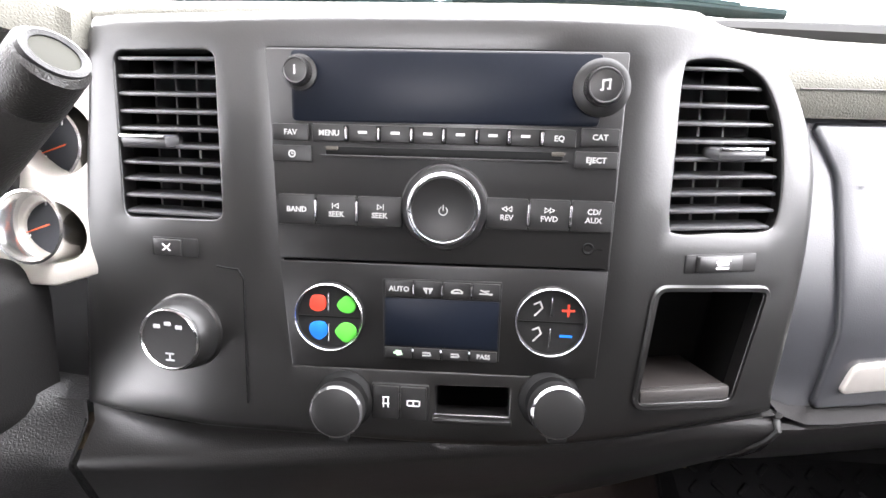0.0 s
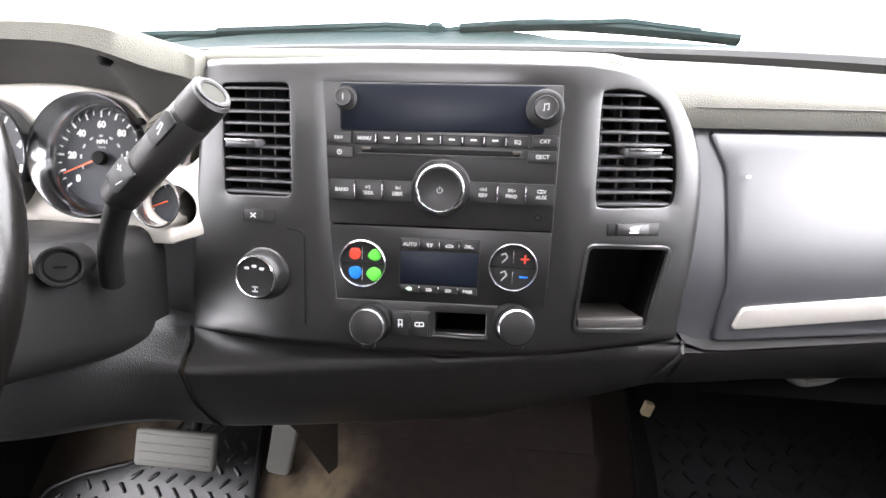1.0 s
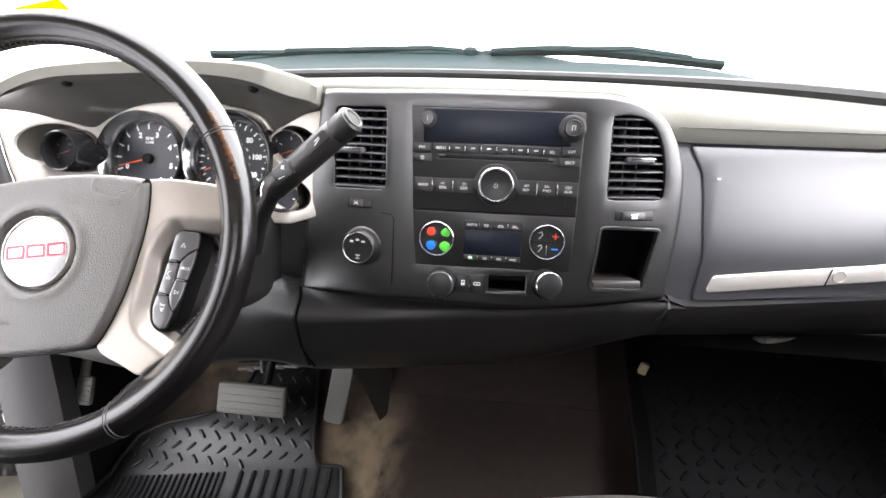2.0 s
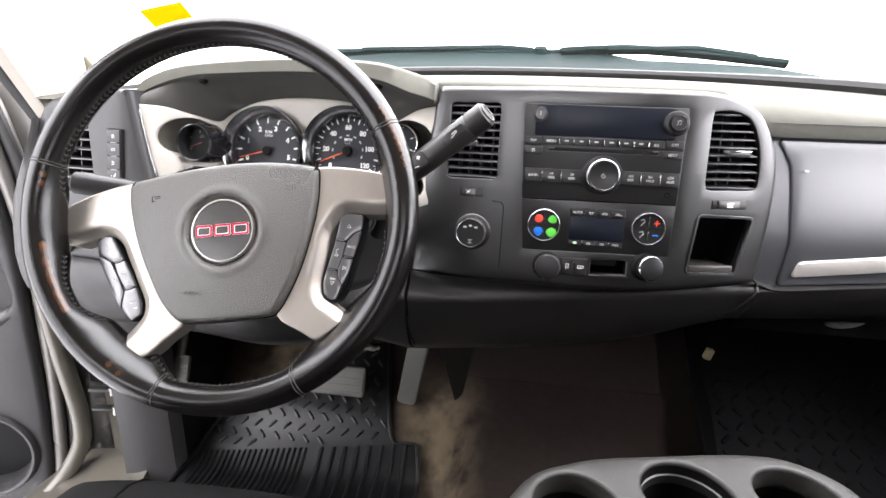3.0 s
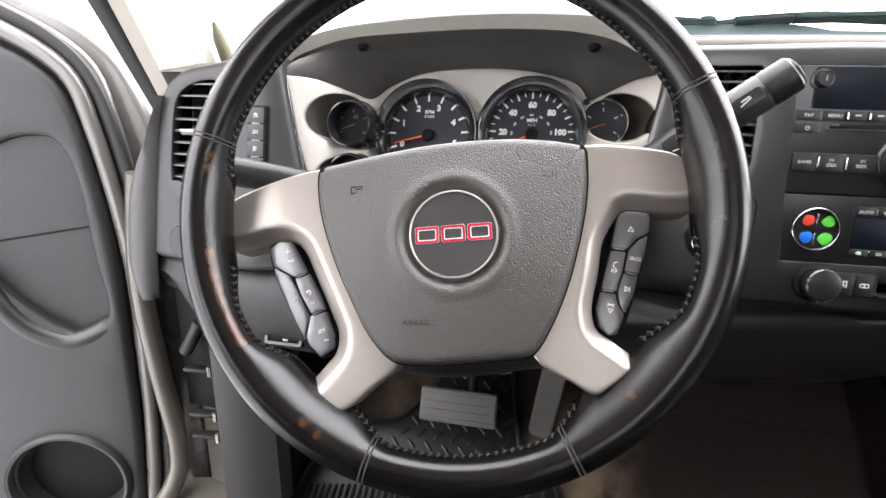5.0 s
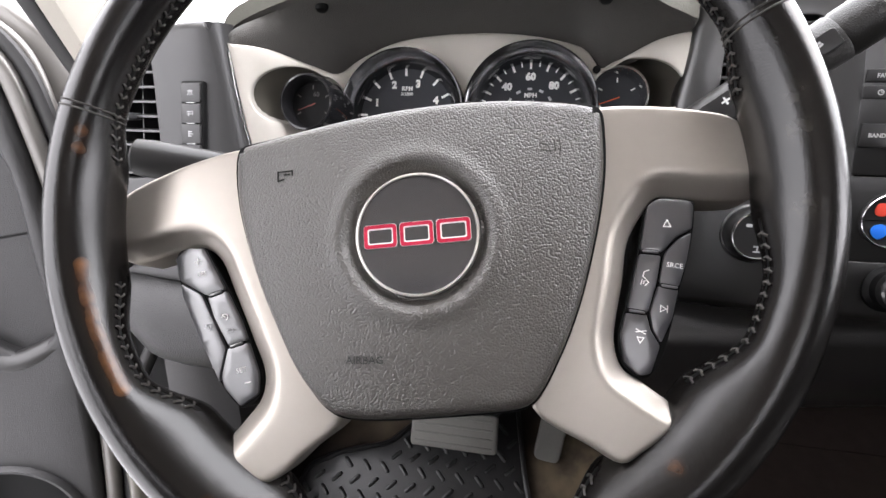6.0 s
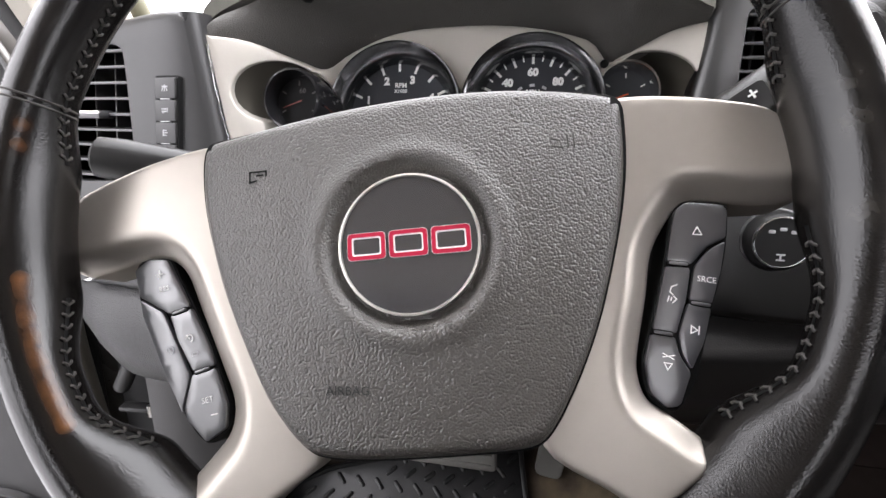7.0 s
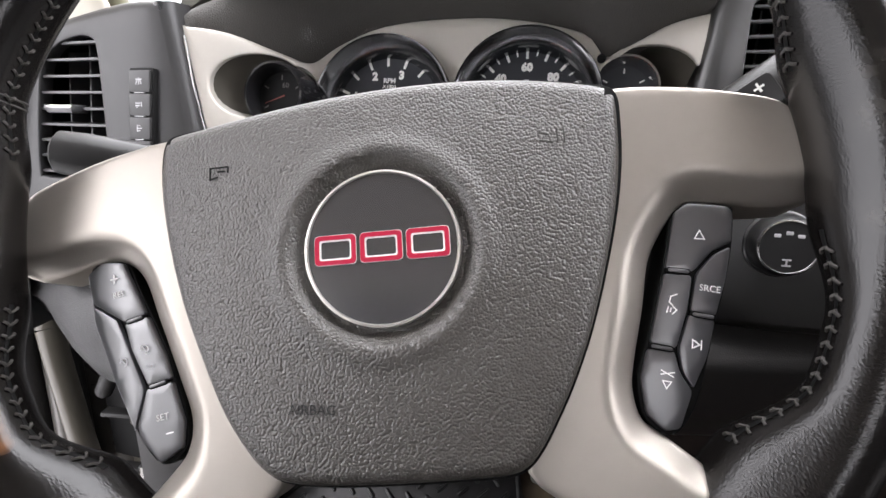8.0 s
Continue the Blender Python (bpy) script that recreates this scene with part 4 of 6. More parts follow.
air_vent("black slatted air vent with thumb tab, driver side of stack", LVENT, SM, 10, (-0.01, 0.7155))
air_vent("black slatted air vent with rounded shoulder and thumb tab", RVENT, SM, 10, (0.002, 0.7155))
air_vent("black slatted side air vent near the door", LV, LM, 9, (-0.006, 0.688), 3)

# ---- radio ----
RX, RZ = 0.0435, 0.7095
radio = thing("radio", "charcoal car radio with dark display and chrome power knob", "radio", SM(RX, RZ))


def L(x, z, o=0.0, a=0.0):
    return at(x - RX, (z - RZ) * 1.0057, o, a)


def key(x0, x1, z0, z1, parent, o=0.0015, name="button", mat=BUTTON, r=0.0008, to=L, base=-0.002):
    return part(name, slab(rrect(x1 - x0, (z1 - z0) * 1.0057, r, n=2), base, o, 0.0005), mat, parent, m=to((x0 + x1) / 2, (z0 + z1) / 2))


face = [(-0.0527, 0.7662), (0.1397, 0.7662), (0.1387, 0.6527), (-0.0485, 0.6515)]
face = [(x - RX, (z - RZ) * 1.0057) for x, z in face]
part("faceplate", slab(rounded(face, 0.0015, 2), -0.02, 0.0002, 0.0008), FACE, radio)
scr = rounded([(-0.0385, 0.765), (0.1265, 0.765), (0.1265, 0.7288), (-0.0385, 0.7283)], 0.003, 3)
part("display", slab([(x - RX, (z - RZ) * 1.0057) for x, z in scr], -0.002, 0.0012, 0.0004), SCREEN, radio, "dark blue-grey display")


def knob(parent, m, r, h, cap=True, mat=BUTTON, label="", name="knob", grip=0):
    k = part(name, lathe([(r, 0), (r * 0.97, h * 0.85), (r * 0.9, h), (r * 0.84, h * 1.0)] + ([(r * 0.8, h * 0.96), (0, h * 1.02)] if cap else [(0, h)]), 40), mat, parent, label)
    k.matrix_basis = m
    if grip:
        rid = bmesh.new()
        for i in range(grip):
            a = 2 * math.pi * i / grip
            b = bmesh.ops.create_cube(rid, size=1.0)["verts"]
            bmesh.ops.scale(rid, vec=(0.0006, 0.0006, h * 0.8), verts=b)
            bmesh.ops.translate(rid, vec=(r * 0.99 * math.cos(a), r * 0.99 * math.sin(a), h * 0.42), verts=b)
        part("ribs", rid, mat, k)
    return k


kl = knob(radio, L(-0.0335, 0.7535, 0.0), 0.0072, 0.009, mat=FACE, grip=30)
part("collar", lathe([(0.0095, 0), (0.0095, 0.002), (0.0072, 0.0026)], 32), FACE, kl)
strokes([((0, -0.0016), (0, 0.0006)), ((0, 0.002), (0, 0.0021))], 0.0011, PRINT, kl, at(0, 0, 0.0093))
kr = knob(radio, L(0.1262, 0.7483, 0.0), 0.0096, 0.011, mat=FACE, grip=44)
part("collar", lathe([(0.0148, 0), (0.0148, 0.0022), (0.0125, 0.0034), (0.0096, 0.0036)], 40), BUTTON, kr)
strokes([((-0.0016, -0.0022), (-0.0016, 0.002)), ((0.0018, -0.0016), (0.0018, 0.0026)), ((-0.0016, 0.0022), (0.0018, 0.0028)), ((-0.0024, -0.0022), (-0.0018, -0.0022)), ((0.001, -0.0016), (0.0016, -0.0016))], 0.0009, PRINT, kr, at(0, 0, 0.0114))


def stick(x, z, h, parent, to=L, w=0.0017):
    """Bright bar between two keys."""
    s = part("divider", slab(rrect(w + 0.0012, h + 0.002, 0.0009, n=2), 0, 0.0018, 0.0002), BLACK, parent, m=to(x, z))
    part("bright_bar", slab(rrect(w, h, 0.0006, n=2), 0.001, 0.0032, 0.0006), TRIMCHROME, s, m=to(x, z))


sticks = [-0.0082, 0.0096, 0.0276, 0.0451, 0.0628, 0.0800, 0.0973]
edges = [-0.0276] + sticks + [0.1156]
for k, (a, b) in enumerate(zip(edges, edges[1:])):
    kk = key(a + 0.0003, b - 0.0003, 0.7176, 0.727, radio)
    c = ((a + b) / 2, 0.7222)
    if k == 0:
        lettering("MENU", 0.0042, PRINT, kk, L(*c, 0.0016), bold=0.0001)
    elif k == 7:
        lettering("EQ", 0.0042, PRINT, kk, L(*c, 0.0016), bold=0.0001)
    else:
        strokes([((-0.0017, 0.0008), (0.0017, 0.0008))], 0.0015, PRINT, kk, L(*c, 0.0016), "print_bar")
for s in sticks:
    stick(s, 0.7222, 0.0068, radio)
for (x0, x1, z0, z1, w) in ((-0.0497, -0.0293, 0.7176, 0.7268, "FAV"), (0.1177, 0.1376, 0.7186, 0.728, "CAT"), (-0.0500, -0.0277, 0.7061, 0.7153, ""), (0.1152, 0.1378, 0.7068, 0.7160, "EJECT")):
    kk = key(x0, x1, z0, z1, radio)
    if w:
        lettering(w, 0.0042, PRINT, kk, L((x0 + x1) / 2, (z0 + z1) / 2, 0.0016), bold=0.0001)
    else:
        part("clock_symbol", ring_slab(circle(0.0021, n=20), circle(0.0014, n=20), 0, 0.0001), PRINT, kk, m=L((x0 + x1) / 2, (z0 + z1) / 2, 0.0016))
        strokes([((0, 0), (0, 0.0009)), ((0, 0), (0.0007, 0))], 0.0005, PRINT, kk, L((x0 + x1) / 2, (z0 + z1) / 2, 0.0016))
part("disc_slot", slab(rrect(0.129, 0.0046, 0.0012), -0.001, 0.0009, 0.0003), BLACK, radio, "black disc slot", m=L(0.0445, 0.7129))
for x in (-0.0165, 0.1065):
    part("slot_guide", slab(rrect(0.007, 0.0022, 0.0008), 0, 0.0014, 0.0003), PODS, radio, m=L(x, 0.7142))
part("slot_lip", slab(rrect(0.135, 0.0012, 0.0005), 0, 0.002, 0.0004), FACE, radio, m=L(0.0445, 0.7102))
for edges, z0, z1, words in (((-0.0478, -0.0258, -0.0024, 0.0232), 0.6716, 0.6887, ("BAND", "SEEK", "SEEK")), ((0.0690, 0.0925, 0.1151, 0.1378), 0.6731, 0.6902, ("REV", "FWD", "CD/AUX"))):
    for k, w in enumerate(words):
        a, b = edges[k], edges[k + 1]
        kk = key(a + 0.0004, b - 0.0004, z0, z1, radio, 0.0022)
        c, z = (a + b) / 2, (z0 + z1) / 2
        if w == "BAND":
            lettering(w, 0.0042, PRINT, kk, L(c, z, 0.0023), bold=0.0001)
        elif w == "CD/AUX":
            lettering("CD/", 0.0042, PRINT, kk, L(c + 0.001, z + 0.0025, 0.0023), bold=0.0001)
            lettering("AUX", 0.0042, PRINT, kk, L(c + 0.001, z - 0.0021, 0.0023), bold=0.0001)
        else:
            lettering(w, 0.0042, PRINT, kk, L(c, z - 0.0021, 0.0023), bold=0.0001)
            tri = [((-0.0012, 0), (0.0012, 0.0013)), ((0.0012, 0.0013), (0.0012, -0.0013)), ((0.0012, -0.0013), (-0.0012, 0))]
            if w == "SEEK":
                f = 1 if k == 1 else -1
                sy = [((f * x1, y1), (f * x2, y2)) for (x1, y1), (x2, y2) in tri] + [((-f * 0.0021, 0.0014), (-f * 0.0021, -0.0014))]
            else:
                f = 1 if w == "REV" else -1
                sy = [((f * x1 + d, y1), (f * x2 + d, y2)) for d in (-0.0014, 0.0014) for (x1, y1), (x2, y2) in tri]
            strokes(sy, 0.00045, PRINT, kk, L(c, z + 0.0027, 0.0023))
    for s in edges[1:3]:
        stick(s, (z0 + z1) / 2, 0.0115, radio)
dish = part("knob_dish", lathe([(0.0245, 0.0003), (0.0235, 0.0018), (0.0215, 0.0006), (0.0205, 0.0006)], 56), FACE, radio, m=L(0.0465, 0.6838))
pk = part("power_knob", lathe([(0.0202, 0), (0.0203, 0.0098), (0.0199, 0.0113), (0.0189, 0.0123), (0.0178, 0.0124), (0.0168, 0.0116)], 56), TRIMCHROME, radio, "large chrome-ringed power knob")
pk.matrix_basis = L(0.0465, 0.6838)
part("cap", lathe([(0.0170, 0.0120), (0.0166, 0.0127), (0.0155, 0.0122), (0, 0.0112)], 56), BUTTON, pk, "dark concave cap")
ring = [(0.0022 * math.cos(radians(a)), 0.0022 * math.sin(radians(a))) for a in range(125, 416, 15)]
strokes(list(zip(ring, ring[1:])) + [((0, 0.0004), (0, 0.003))], 0.0006, PRINT, pk, at(0, -0.0008, 0.0116))
part("aux_jack", lathe([(0, -0.004), (0.0017, -0.004), (0.0018, 0.0003), (0.003, 0.0006), (0.0034, 0.0002)], 24), BLACK, radio, "small black audio jack", m=L(0.1262, 0.6638, 0.0003))
part("trim_line", slab(rrect(0.0045, 0.0006, 0.0002, n=1), 0, 0.0005, 0.0001), BLACK, radio, m=L(0.1318, 0.6636))

# ---- climate control ----
clim = thing("climate_control", "charcoal climate control panel with small display and round dials", "climate control", SM(RX, RZ))
face = [(-0.0482, 0.6503), (0.1386, 0.6515), (0.1364, 0.5882), (-0.0428, 0.5862)]
part("faceplate", slab(rounded([(x - RX, (z - RZ) * 1.0057) for x, z in face], 0.001, 2), -0.02, 0.0002, 0.0006), FACE, clim)


def pad_dial(x, z, r, prints, label):
    d = part("dial", lathe([(r, -0.001), (r, 0.004), (r * 0.97, 0.0052), (r * 0.93, 0.0048), (r * 0.93, 0.003), (0, 0.003)], 52), BUTTON, clim, label)
    d.matrix_basis = L(x, z)
    part("chrome_ring", lathe([(r * 1.01, 0.003), (r * 1.0, 0.0052), (r * 0.97, 0.0058), (r * 0.94, 0.005), (r * 0.935, 0.003)], 56), TRIMCHROME, d)
    part("gap", slab(rrect(r * 1.8, 0.0006, 0.0002, n=1), 0.003, 0.0036, 0.0001), BLACK, d)
    for y in (-1, 1):
        part("bright_bar", slab(rrect(0.0012, r * 0.55, 0.0005, n=2), 0.003, 0.0046, 0.0005), TRIMCHROME, d, m=at(0, y * r * 0.45))
    for p in prints:
        p(d)
    return d


def blob(mat, x, y, w, h, seed):
    rnd = random.Random(seed)
    pts = [(w * math.cos(a) * (0.9 + 0.25 * rnd.random()), h * math.sin(a) * (0.9 + 0.25 * rnd.random())) for a in np.linspace(0, 2 * math.pi, 9)[:-1]]
    return lambda d: part("colour_mark", slab(spline(pts, 4), 0.003, 0.0037, 0.0002), mat, d, m=at(x, y))


pad_dial(-0.0185, 0.6187, 0.0203, [blob(PRINT_RED, -0.0065, 0.0082, 0.0052, 0.0052, 3), blob(PRINT_GREEN, 0.0105, 0.0074, 0.0052, 0.005, 5), blob(PRINT_BLUE, -0.0062, -0.0082, 0.0056, 0.0055, 8), blob(PRINT_GREEN, 0.0098, -0.009, 0.0062, 0.0057, 11)], "round temperature pad with red, blue and green marks")


def seat_sign(y):
    return lambda d: strokes([((-0.0095, y + 0.003), (-0.0065, y + 0.0045)), ((-0.0065, y + 0.0045), (-0.005, y + 0.001)), ((-0.005, y + 0.001), (-0.009, y - 0.0035))], 0.0009, PRINT, d, at(0, 0, 0.0031))


pad_dial(0.1083, 0.6220, 0.0201, [seat_sign(0.007), seat_sign(-0.008), lambda d: strokes([((0.0065, 0.007), (0.0125, 0.007)), ((0.0095, 0.004), (0.0095, 0.010))], 0.0012, PRINT_RED, d, at(0, 0, 0.0031)), lambda d: strokes([((0.0062, -0.008), (0.0118, -0.008))], 0.0014, PRINT_BLUE, d, at(0, 0, 0.0031))], "round chrome-ringed fan and temperature pad")
box = part("display_frame", slab([(x - RX, (z - RZ) * 1.0057) for x, z in rounded([(0.0122, 0.6422), (0.0803, 0.6430), (0.0805, 0.5953), (0.0132, 0.5940)], 0.001, 2)], -0.001, 0.0012, 0.0004), BUTTON, clim, "black display frame")
part("display", slab(rrect(0.0655, 0.0288, 0.001, n=2), 0.001, 0.0016, 0.0002), SCREEN, box, "dark climate display", m=L(0.0465, 0.6172))
cols = [0.0135, 0.0303, 0.0468, 0.0633, 0.0797]
for k in range(4):
    a, b = cols[k], cols[k + 1]
    c = (a + b) / 2
    up = key(a + 0.0004, b - 0.0004, 0.6325, 0.6418, box, 0.0022, base=0.0)
    dn = key(a + 0.0004, b - 0.0004, 0.5950, 0.6020, box, 0.0022, base=0.0)
    if k == 0:
        lettering("AUTO", 0.0042, PRINT, up, L(c, 0.6368, 0.0023), bold=0.0001)
        strokes([((-0.0022, 0), (0.0016, 0)), ((-0.001, 0.0011), (0.0012, 0.0009)), ((-0.0005, -0.0011), (0.0018, -0.0006))], 0.0012, material("pale_green_print", (0.5, 0.75, 0.5), 0.5), dn, L(c, 0.5986, 0.0023))
    elif k == 3:
        strokes([((-0.0034, -0.0007), (0.0034, -0.0007)), ((-0.0018, 0.0008), (0.0014, 0.0010)), ((-0.003, 0.0014), (0.0028, -0.0012))], 0.0008, PRINT, up, L(c, 0.6368, 0.0023))
        lettering("PASS", 0.0038, PRINT, dn, L(c, 0.5986, 0.0023), bold=0.0001)
    else:
        sy = [((-0.003, -0.0008), (0.003, -0.0008)), ((-0.0014, 0.001), (0.0014, 0.001)), ((-0.003, -0.0002), (-0.0014, 0.001)), ((0.0014, 0.001), (0.003, -0.0002))] if k == 2 else [((-0.0024, 0.001), (0.0024, 0.001)), ((-0.0024, 0.001), (-0.0014, -0.0008)), ((0.0024, 0.001), (0.0014, -0.0008)), ((-0.001, -0.0016), (-0.001, 0.0004)), ((0.001, -0.0016), (0.001, 0.0004))]
        strokes(sy, 0.0008, PRINT, up, L(c, 0.6368, 0.0023))
        strokes([((-0.002, 0.0008), (0.0016, 0.0008)), ((-0.002, -0.0008), (0.0016, -0.0008)), ((0.0016, 0.0008), (0.0022, -0.0004))], 0.0009, PRINT, dn, L(c, 0.5986, 0.0023))
    if k < 3:
        stick(b, 0.6372, 0.0058, box, w=0.0012)
        part("lamp_dot", slab(circle(0.0006, n=10), 0.001, 0.0026, 0.0002), DIM, box, m=L(b, 0.6004))

# ---- sockets, switches, pocket and bin in the stack ----
for x, z, lab in ((-0.0105, 0.5665, "round black power socket cover under the climate panel"), (0.1110, 0.5735, "round black power socket with hinged cap and glossy rim")):
    so = thing("power_socket", lab, "power socket", SM(x, z) @ pose(0, 0, 0, -6), "power sockets")
    part("barrel", lathe([(0.0185, -0.004), (0.0180, 0.002), (0.0150, 0.005), (0.0148, 0.017)], 44), BLACK, so)
    part("cap", lathe([(0.0155, 0.013), (0.0155, 0.018), (0.0140, 0.0212), (0.011, 0.0222), (0, 0.0226)], 44), BUTTON, so, "rubber cap")
    part("rim", lathe([(0.0150, 0.0185), (0.0152, 0.0200), (0.0140, 0.0214), (0.0136, 0.0205)], 44), material("gloss_black", (0.05, 0.05, 0.05), 0.12, coat=0.5) if x < 0 else DARKCHROME, so, "shiny rim")
    part("hinge_tab", block(0.011, 0.006, 0.006, 0.0015), BUTTON, so, m=at(0.001, -0.0165, 0.014))
sw = thing("switch_pair", "black traction and trailer switch pair below the climate panel", "switch", SM(RX, RZ))
part("housing", slab(rrect(0.0345, 0.0226, 0.0012), -0.004, 0.0022, 0.0005), BUTTON, sw, m=L(0.0232, 0.5674))
for x in (0.0150, 0.0315):
    kk = key(x - 0.0076, x + 0.0076, 0.5570, 0.5778, sw, 0.0034)
    strokes([((-0.0018, 0.003), (0.0018, 0.003)), ((-0.0018, -0.001), (0.0018, -0.001)), ((-0.0014, 0.003), (-0.0014, -0.003)), ((0.0014, 0.003), (0.0014, -0.003))] if x < 0.02 else [((-0.0028, 0.0016), (0.0028, 0.0016)), ((-0.0028, -0.0016), (0.0028, -0.0016)), ((-0.0036, 0.0012), (-0.0036, -0.0012)), ((0.0036, 0.0012), (0.0036, -0.0012)), ((0, 0.0012), (0, -0.0012))], 0.0008, WHITE, kk, L(x, 0.5680, 0.0035))
stick(0.0232, 0.5685, 0.0105, sw, w=0.0014)
bm = loft([[S(u, v, -0.06 * d) for u, v in POCKET] for d in (0, 0.9, 1)], True)
po = thing("coin_pocket", "small dark open pocket between the sockets", "pocket")
part("liner", bm, BLACK, po)
part("lip", block(0.047, 0.004, 0.006, 0.0015), BEZEL, po, m=SM(0.0664, 0.5585, 0.002))


def tub(u, v, d):
    return S(u, v, -0.055 * d)


# the bin's front sill is paler than the bezel round it
SILL = material("pale_sill", (0.045, 0.042, 0.04), 0.35, vary=0.2, scale=60)
bn = thing("storage_bin", "open charcoal storage bin with brown rubber floor", "storage bin")
part("liner", loft([[tub(mix(u, 0.2, 0.10 * d), mix(v, 0.6, 0.05 * d), d) for u, v in BIN] for d in (0, 0.5, 0.95, 1.0)] + [[tub(0.2, 0.6, 1.0)] * len(BIN)], True), BLACK, bn)
part("rim", loft([[S(*p, 0.0004) for p in grown(ccw(BIN), 0.0030)], [S(*p, 0.0022) for p in grown(ccw(BIN), 0.0018)], [S(*p, 0.002) for p in grown(ccw(BIN), -0.0006)], [S(*p, -0.004) for p in grown(ccw(BIN), -0.001)]], True), BEZEL, bn, "raised rim")
part("sill", block(0.060, 0.009, 0.006, 0.002), SILL, bn, "pale front sill", m=SM(0.1955, 0.5715, -0.003))
part("floor_pad", block(0.058, 0.002, 0.045, 0.0008), material("brown_rubber", (0.016, 0.0125, 0.011), 0.7, vary=0.25), bn, m=SM(0.197, 0.5735, -0.03))
for x0, x1, z, lab, kind in ((-0.1270, -0.0972, 0.6547, "small charcoal defeat button on the stack", "x"), (0.1840, 0.2300, 0.6530, "slim charcoal button with worn white symbol", "w")):
    b = thing("stack_button", lab, "button", SM((x0 + x1) / 2, z))
    w = x1 - x0
    part("recess", slab(rrect(w, 0.0112, 0.0012), -0.003, 0.0006, 0.0004), BUTTON, b)
    if kind == "x":
        part("key", slab(rrect(w * 0.6, 0.0095, 0.001), 0, 0.002, 0.0006), BEZEL, b, m=at(-0.004, 0))
        strokes([((-0.0065, -0.0018), (-0.002, 0.0018)), ((-0.0065, 0.0018), (-0.002, -0.0018))], 0.0008, WHITE, b, at(0, 0, 0.0021))
    else:
        part("key", slab(rrect(w * 0.62, 0.0098, 0.001), 0, 0.0026, 0.0008), FACE, b, m=at(-0.0015, 0))
        strokes([((-0.004, 0.0012), (0.004, 0.0022)), ((-0.003, -0.0004), (0.0028, 0.0002)), ((-0.004, -0.0024), (0.003, -0.0024))], 0.0013, WHITE, b, at(0, 0, 0.0027))
fw = thing("drive_mode_knob", "round charcoal four-wheel-drive selector with chrome ring", "knob", SM(-0.1085, 0.6035))
part("base", lathe([(0.0238, -0.002), (0.0234, 0.0008), (0.0225, 0.0016), (0.0215, 0.0018)], 48), BEZEL, fw)
part("barrel", lathe([(0.0222, 0.001), (0.0218, 0.007), (0.0196, 0.0135), (0.0184, 0.0145)], 48), BUTTON, fw)
part("chrome_ring", lathe([(0.0189, 0.0140), (0.0187, 0.0157), (0.0177, 0.0162), (0.0171, 0.0150)], 48), CHROME, fw)
part("face", lathe([(0.0174, 0.0152), (0, 0.0152)], 48), BUTTON, fw)
for x, y in ((-0.0075, 0.0075), (-0.0005, 0.0095), (0.0065, 0.0078)):
    part("print_bar", slab(rrect(0.0042, 0.0024, 0.0004, n=1), 0.0151, 0.0155, 0.0001), DIM, fw, m=at(x, y))
strokes([((-0.0022, -0.0085), (0.0022, -0.0085)), ((-0.0022, -0.0125), (0.0022, -0.0125)), ((0, -0.0085), (0, -0.0125))], 0.0011, DIM, fw, at(0, 0, 0.0154))
part("panel_seam", tube([S(-0.086, 0.645, 0.0003), S(-0.0735, 0.6435, 0.0003), S(-0.0705, 0.638, 0.0003), S(-0.0712, 0.56, 0.0003)], 0.0006, 6), BLACK, dash, "fine panel joint")
bm = tube([(0.264 - 0.016 * max(0.0, 0.54 - p[2]) / 0.04, p[1] - 0.0008, p[2]) for p in nose_row(0.264)[1:9]], 0.0022, 8)
part("panel_joint", bm, SEAL, dash, "dark open joint")
part("panel_joint", tube(spline([(x, p[1] - 0.0004, p[2]) for x, p in zip((-0.2010, -0.1985, -0.1965, -0.1965, -0.1965, -0.1950, -0.1870), nose_row(-0.1965)[1:8])], 4, False), 0.0011, 8), BLACK, dash, "dark open joint")

# ---- switches on the driver panel ----
dsw = thing("driver_switches", "column of four small charcoal information buttons", "switch", LM(-0.5655, 0.683))
part("housing", slab(rrect(0.0235, 0.070, 0.002), -0.004, 0.0012, 0.0005), BLACK, dsw)
for k in range(4):
    y = 0.0252 - 0.0168 * k
    b = part("button", slab(rrect(0.0205, 0.0158, 0.0012), 0, 0.0032, 0.0008), BUTTON, dsw, m=at(0, y))
    if k == 3:
        strokes([((-0.0032, 0.0), (-0.001, -0.0026)), ((-0.001, -0.0026), (0.0034, 0.003))], 0.0012, WHITE, b, at(0, y, 0.0033))
    else:
        marks = ([((-0.0028, 0.0012), (0.0028, 0.0012)), ((-0.0012, 0.0008), (-0.0026, -0.002)), ((0, 0.0022), (0, -0.0022)), ((0.0012, 0.0008), (0.0026, -0.002))],
                 [((-0.003, 0.0012), (0.001, 0.0012)), ((-0.003, -0.0006), (0.001, -0.0006)), ((-0.0022, -0.0018), (-0.0012, -0.0018)), ((0.0026, 0.0018), (0.0026, -0.0012))],
                 [((-0.0018, 0.0022), (-0.0018, -0.0022)), ((-0.001, 0.0018), (0.0012, 0.0018)), ((-0.001, 0.0), (0.0022, 0.0)), ((-0.001, -0.0018), (0.001, -0.0018))])[k]
        strokes(marks, 0.0007, DIM, b, at(0, y, 0.0033))
        part("bright_bar", slab(rrect(0.009, 0.0008, 0.0003, n=2), 0.001, 0.0034, 0.0003), DIM, b, m=at(0, y - 0.0082))
tb = thing("dome_switch", "tiny grey push switch under the side vent", "switch", LM(-0.667, 0.615))
part("key", slab(rrect(0.013, 0.011, 0.001), -0.003, 0.0015, 0.0005), BUTTON, tb)
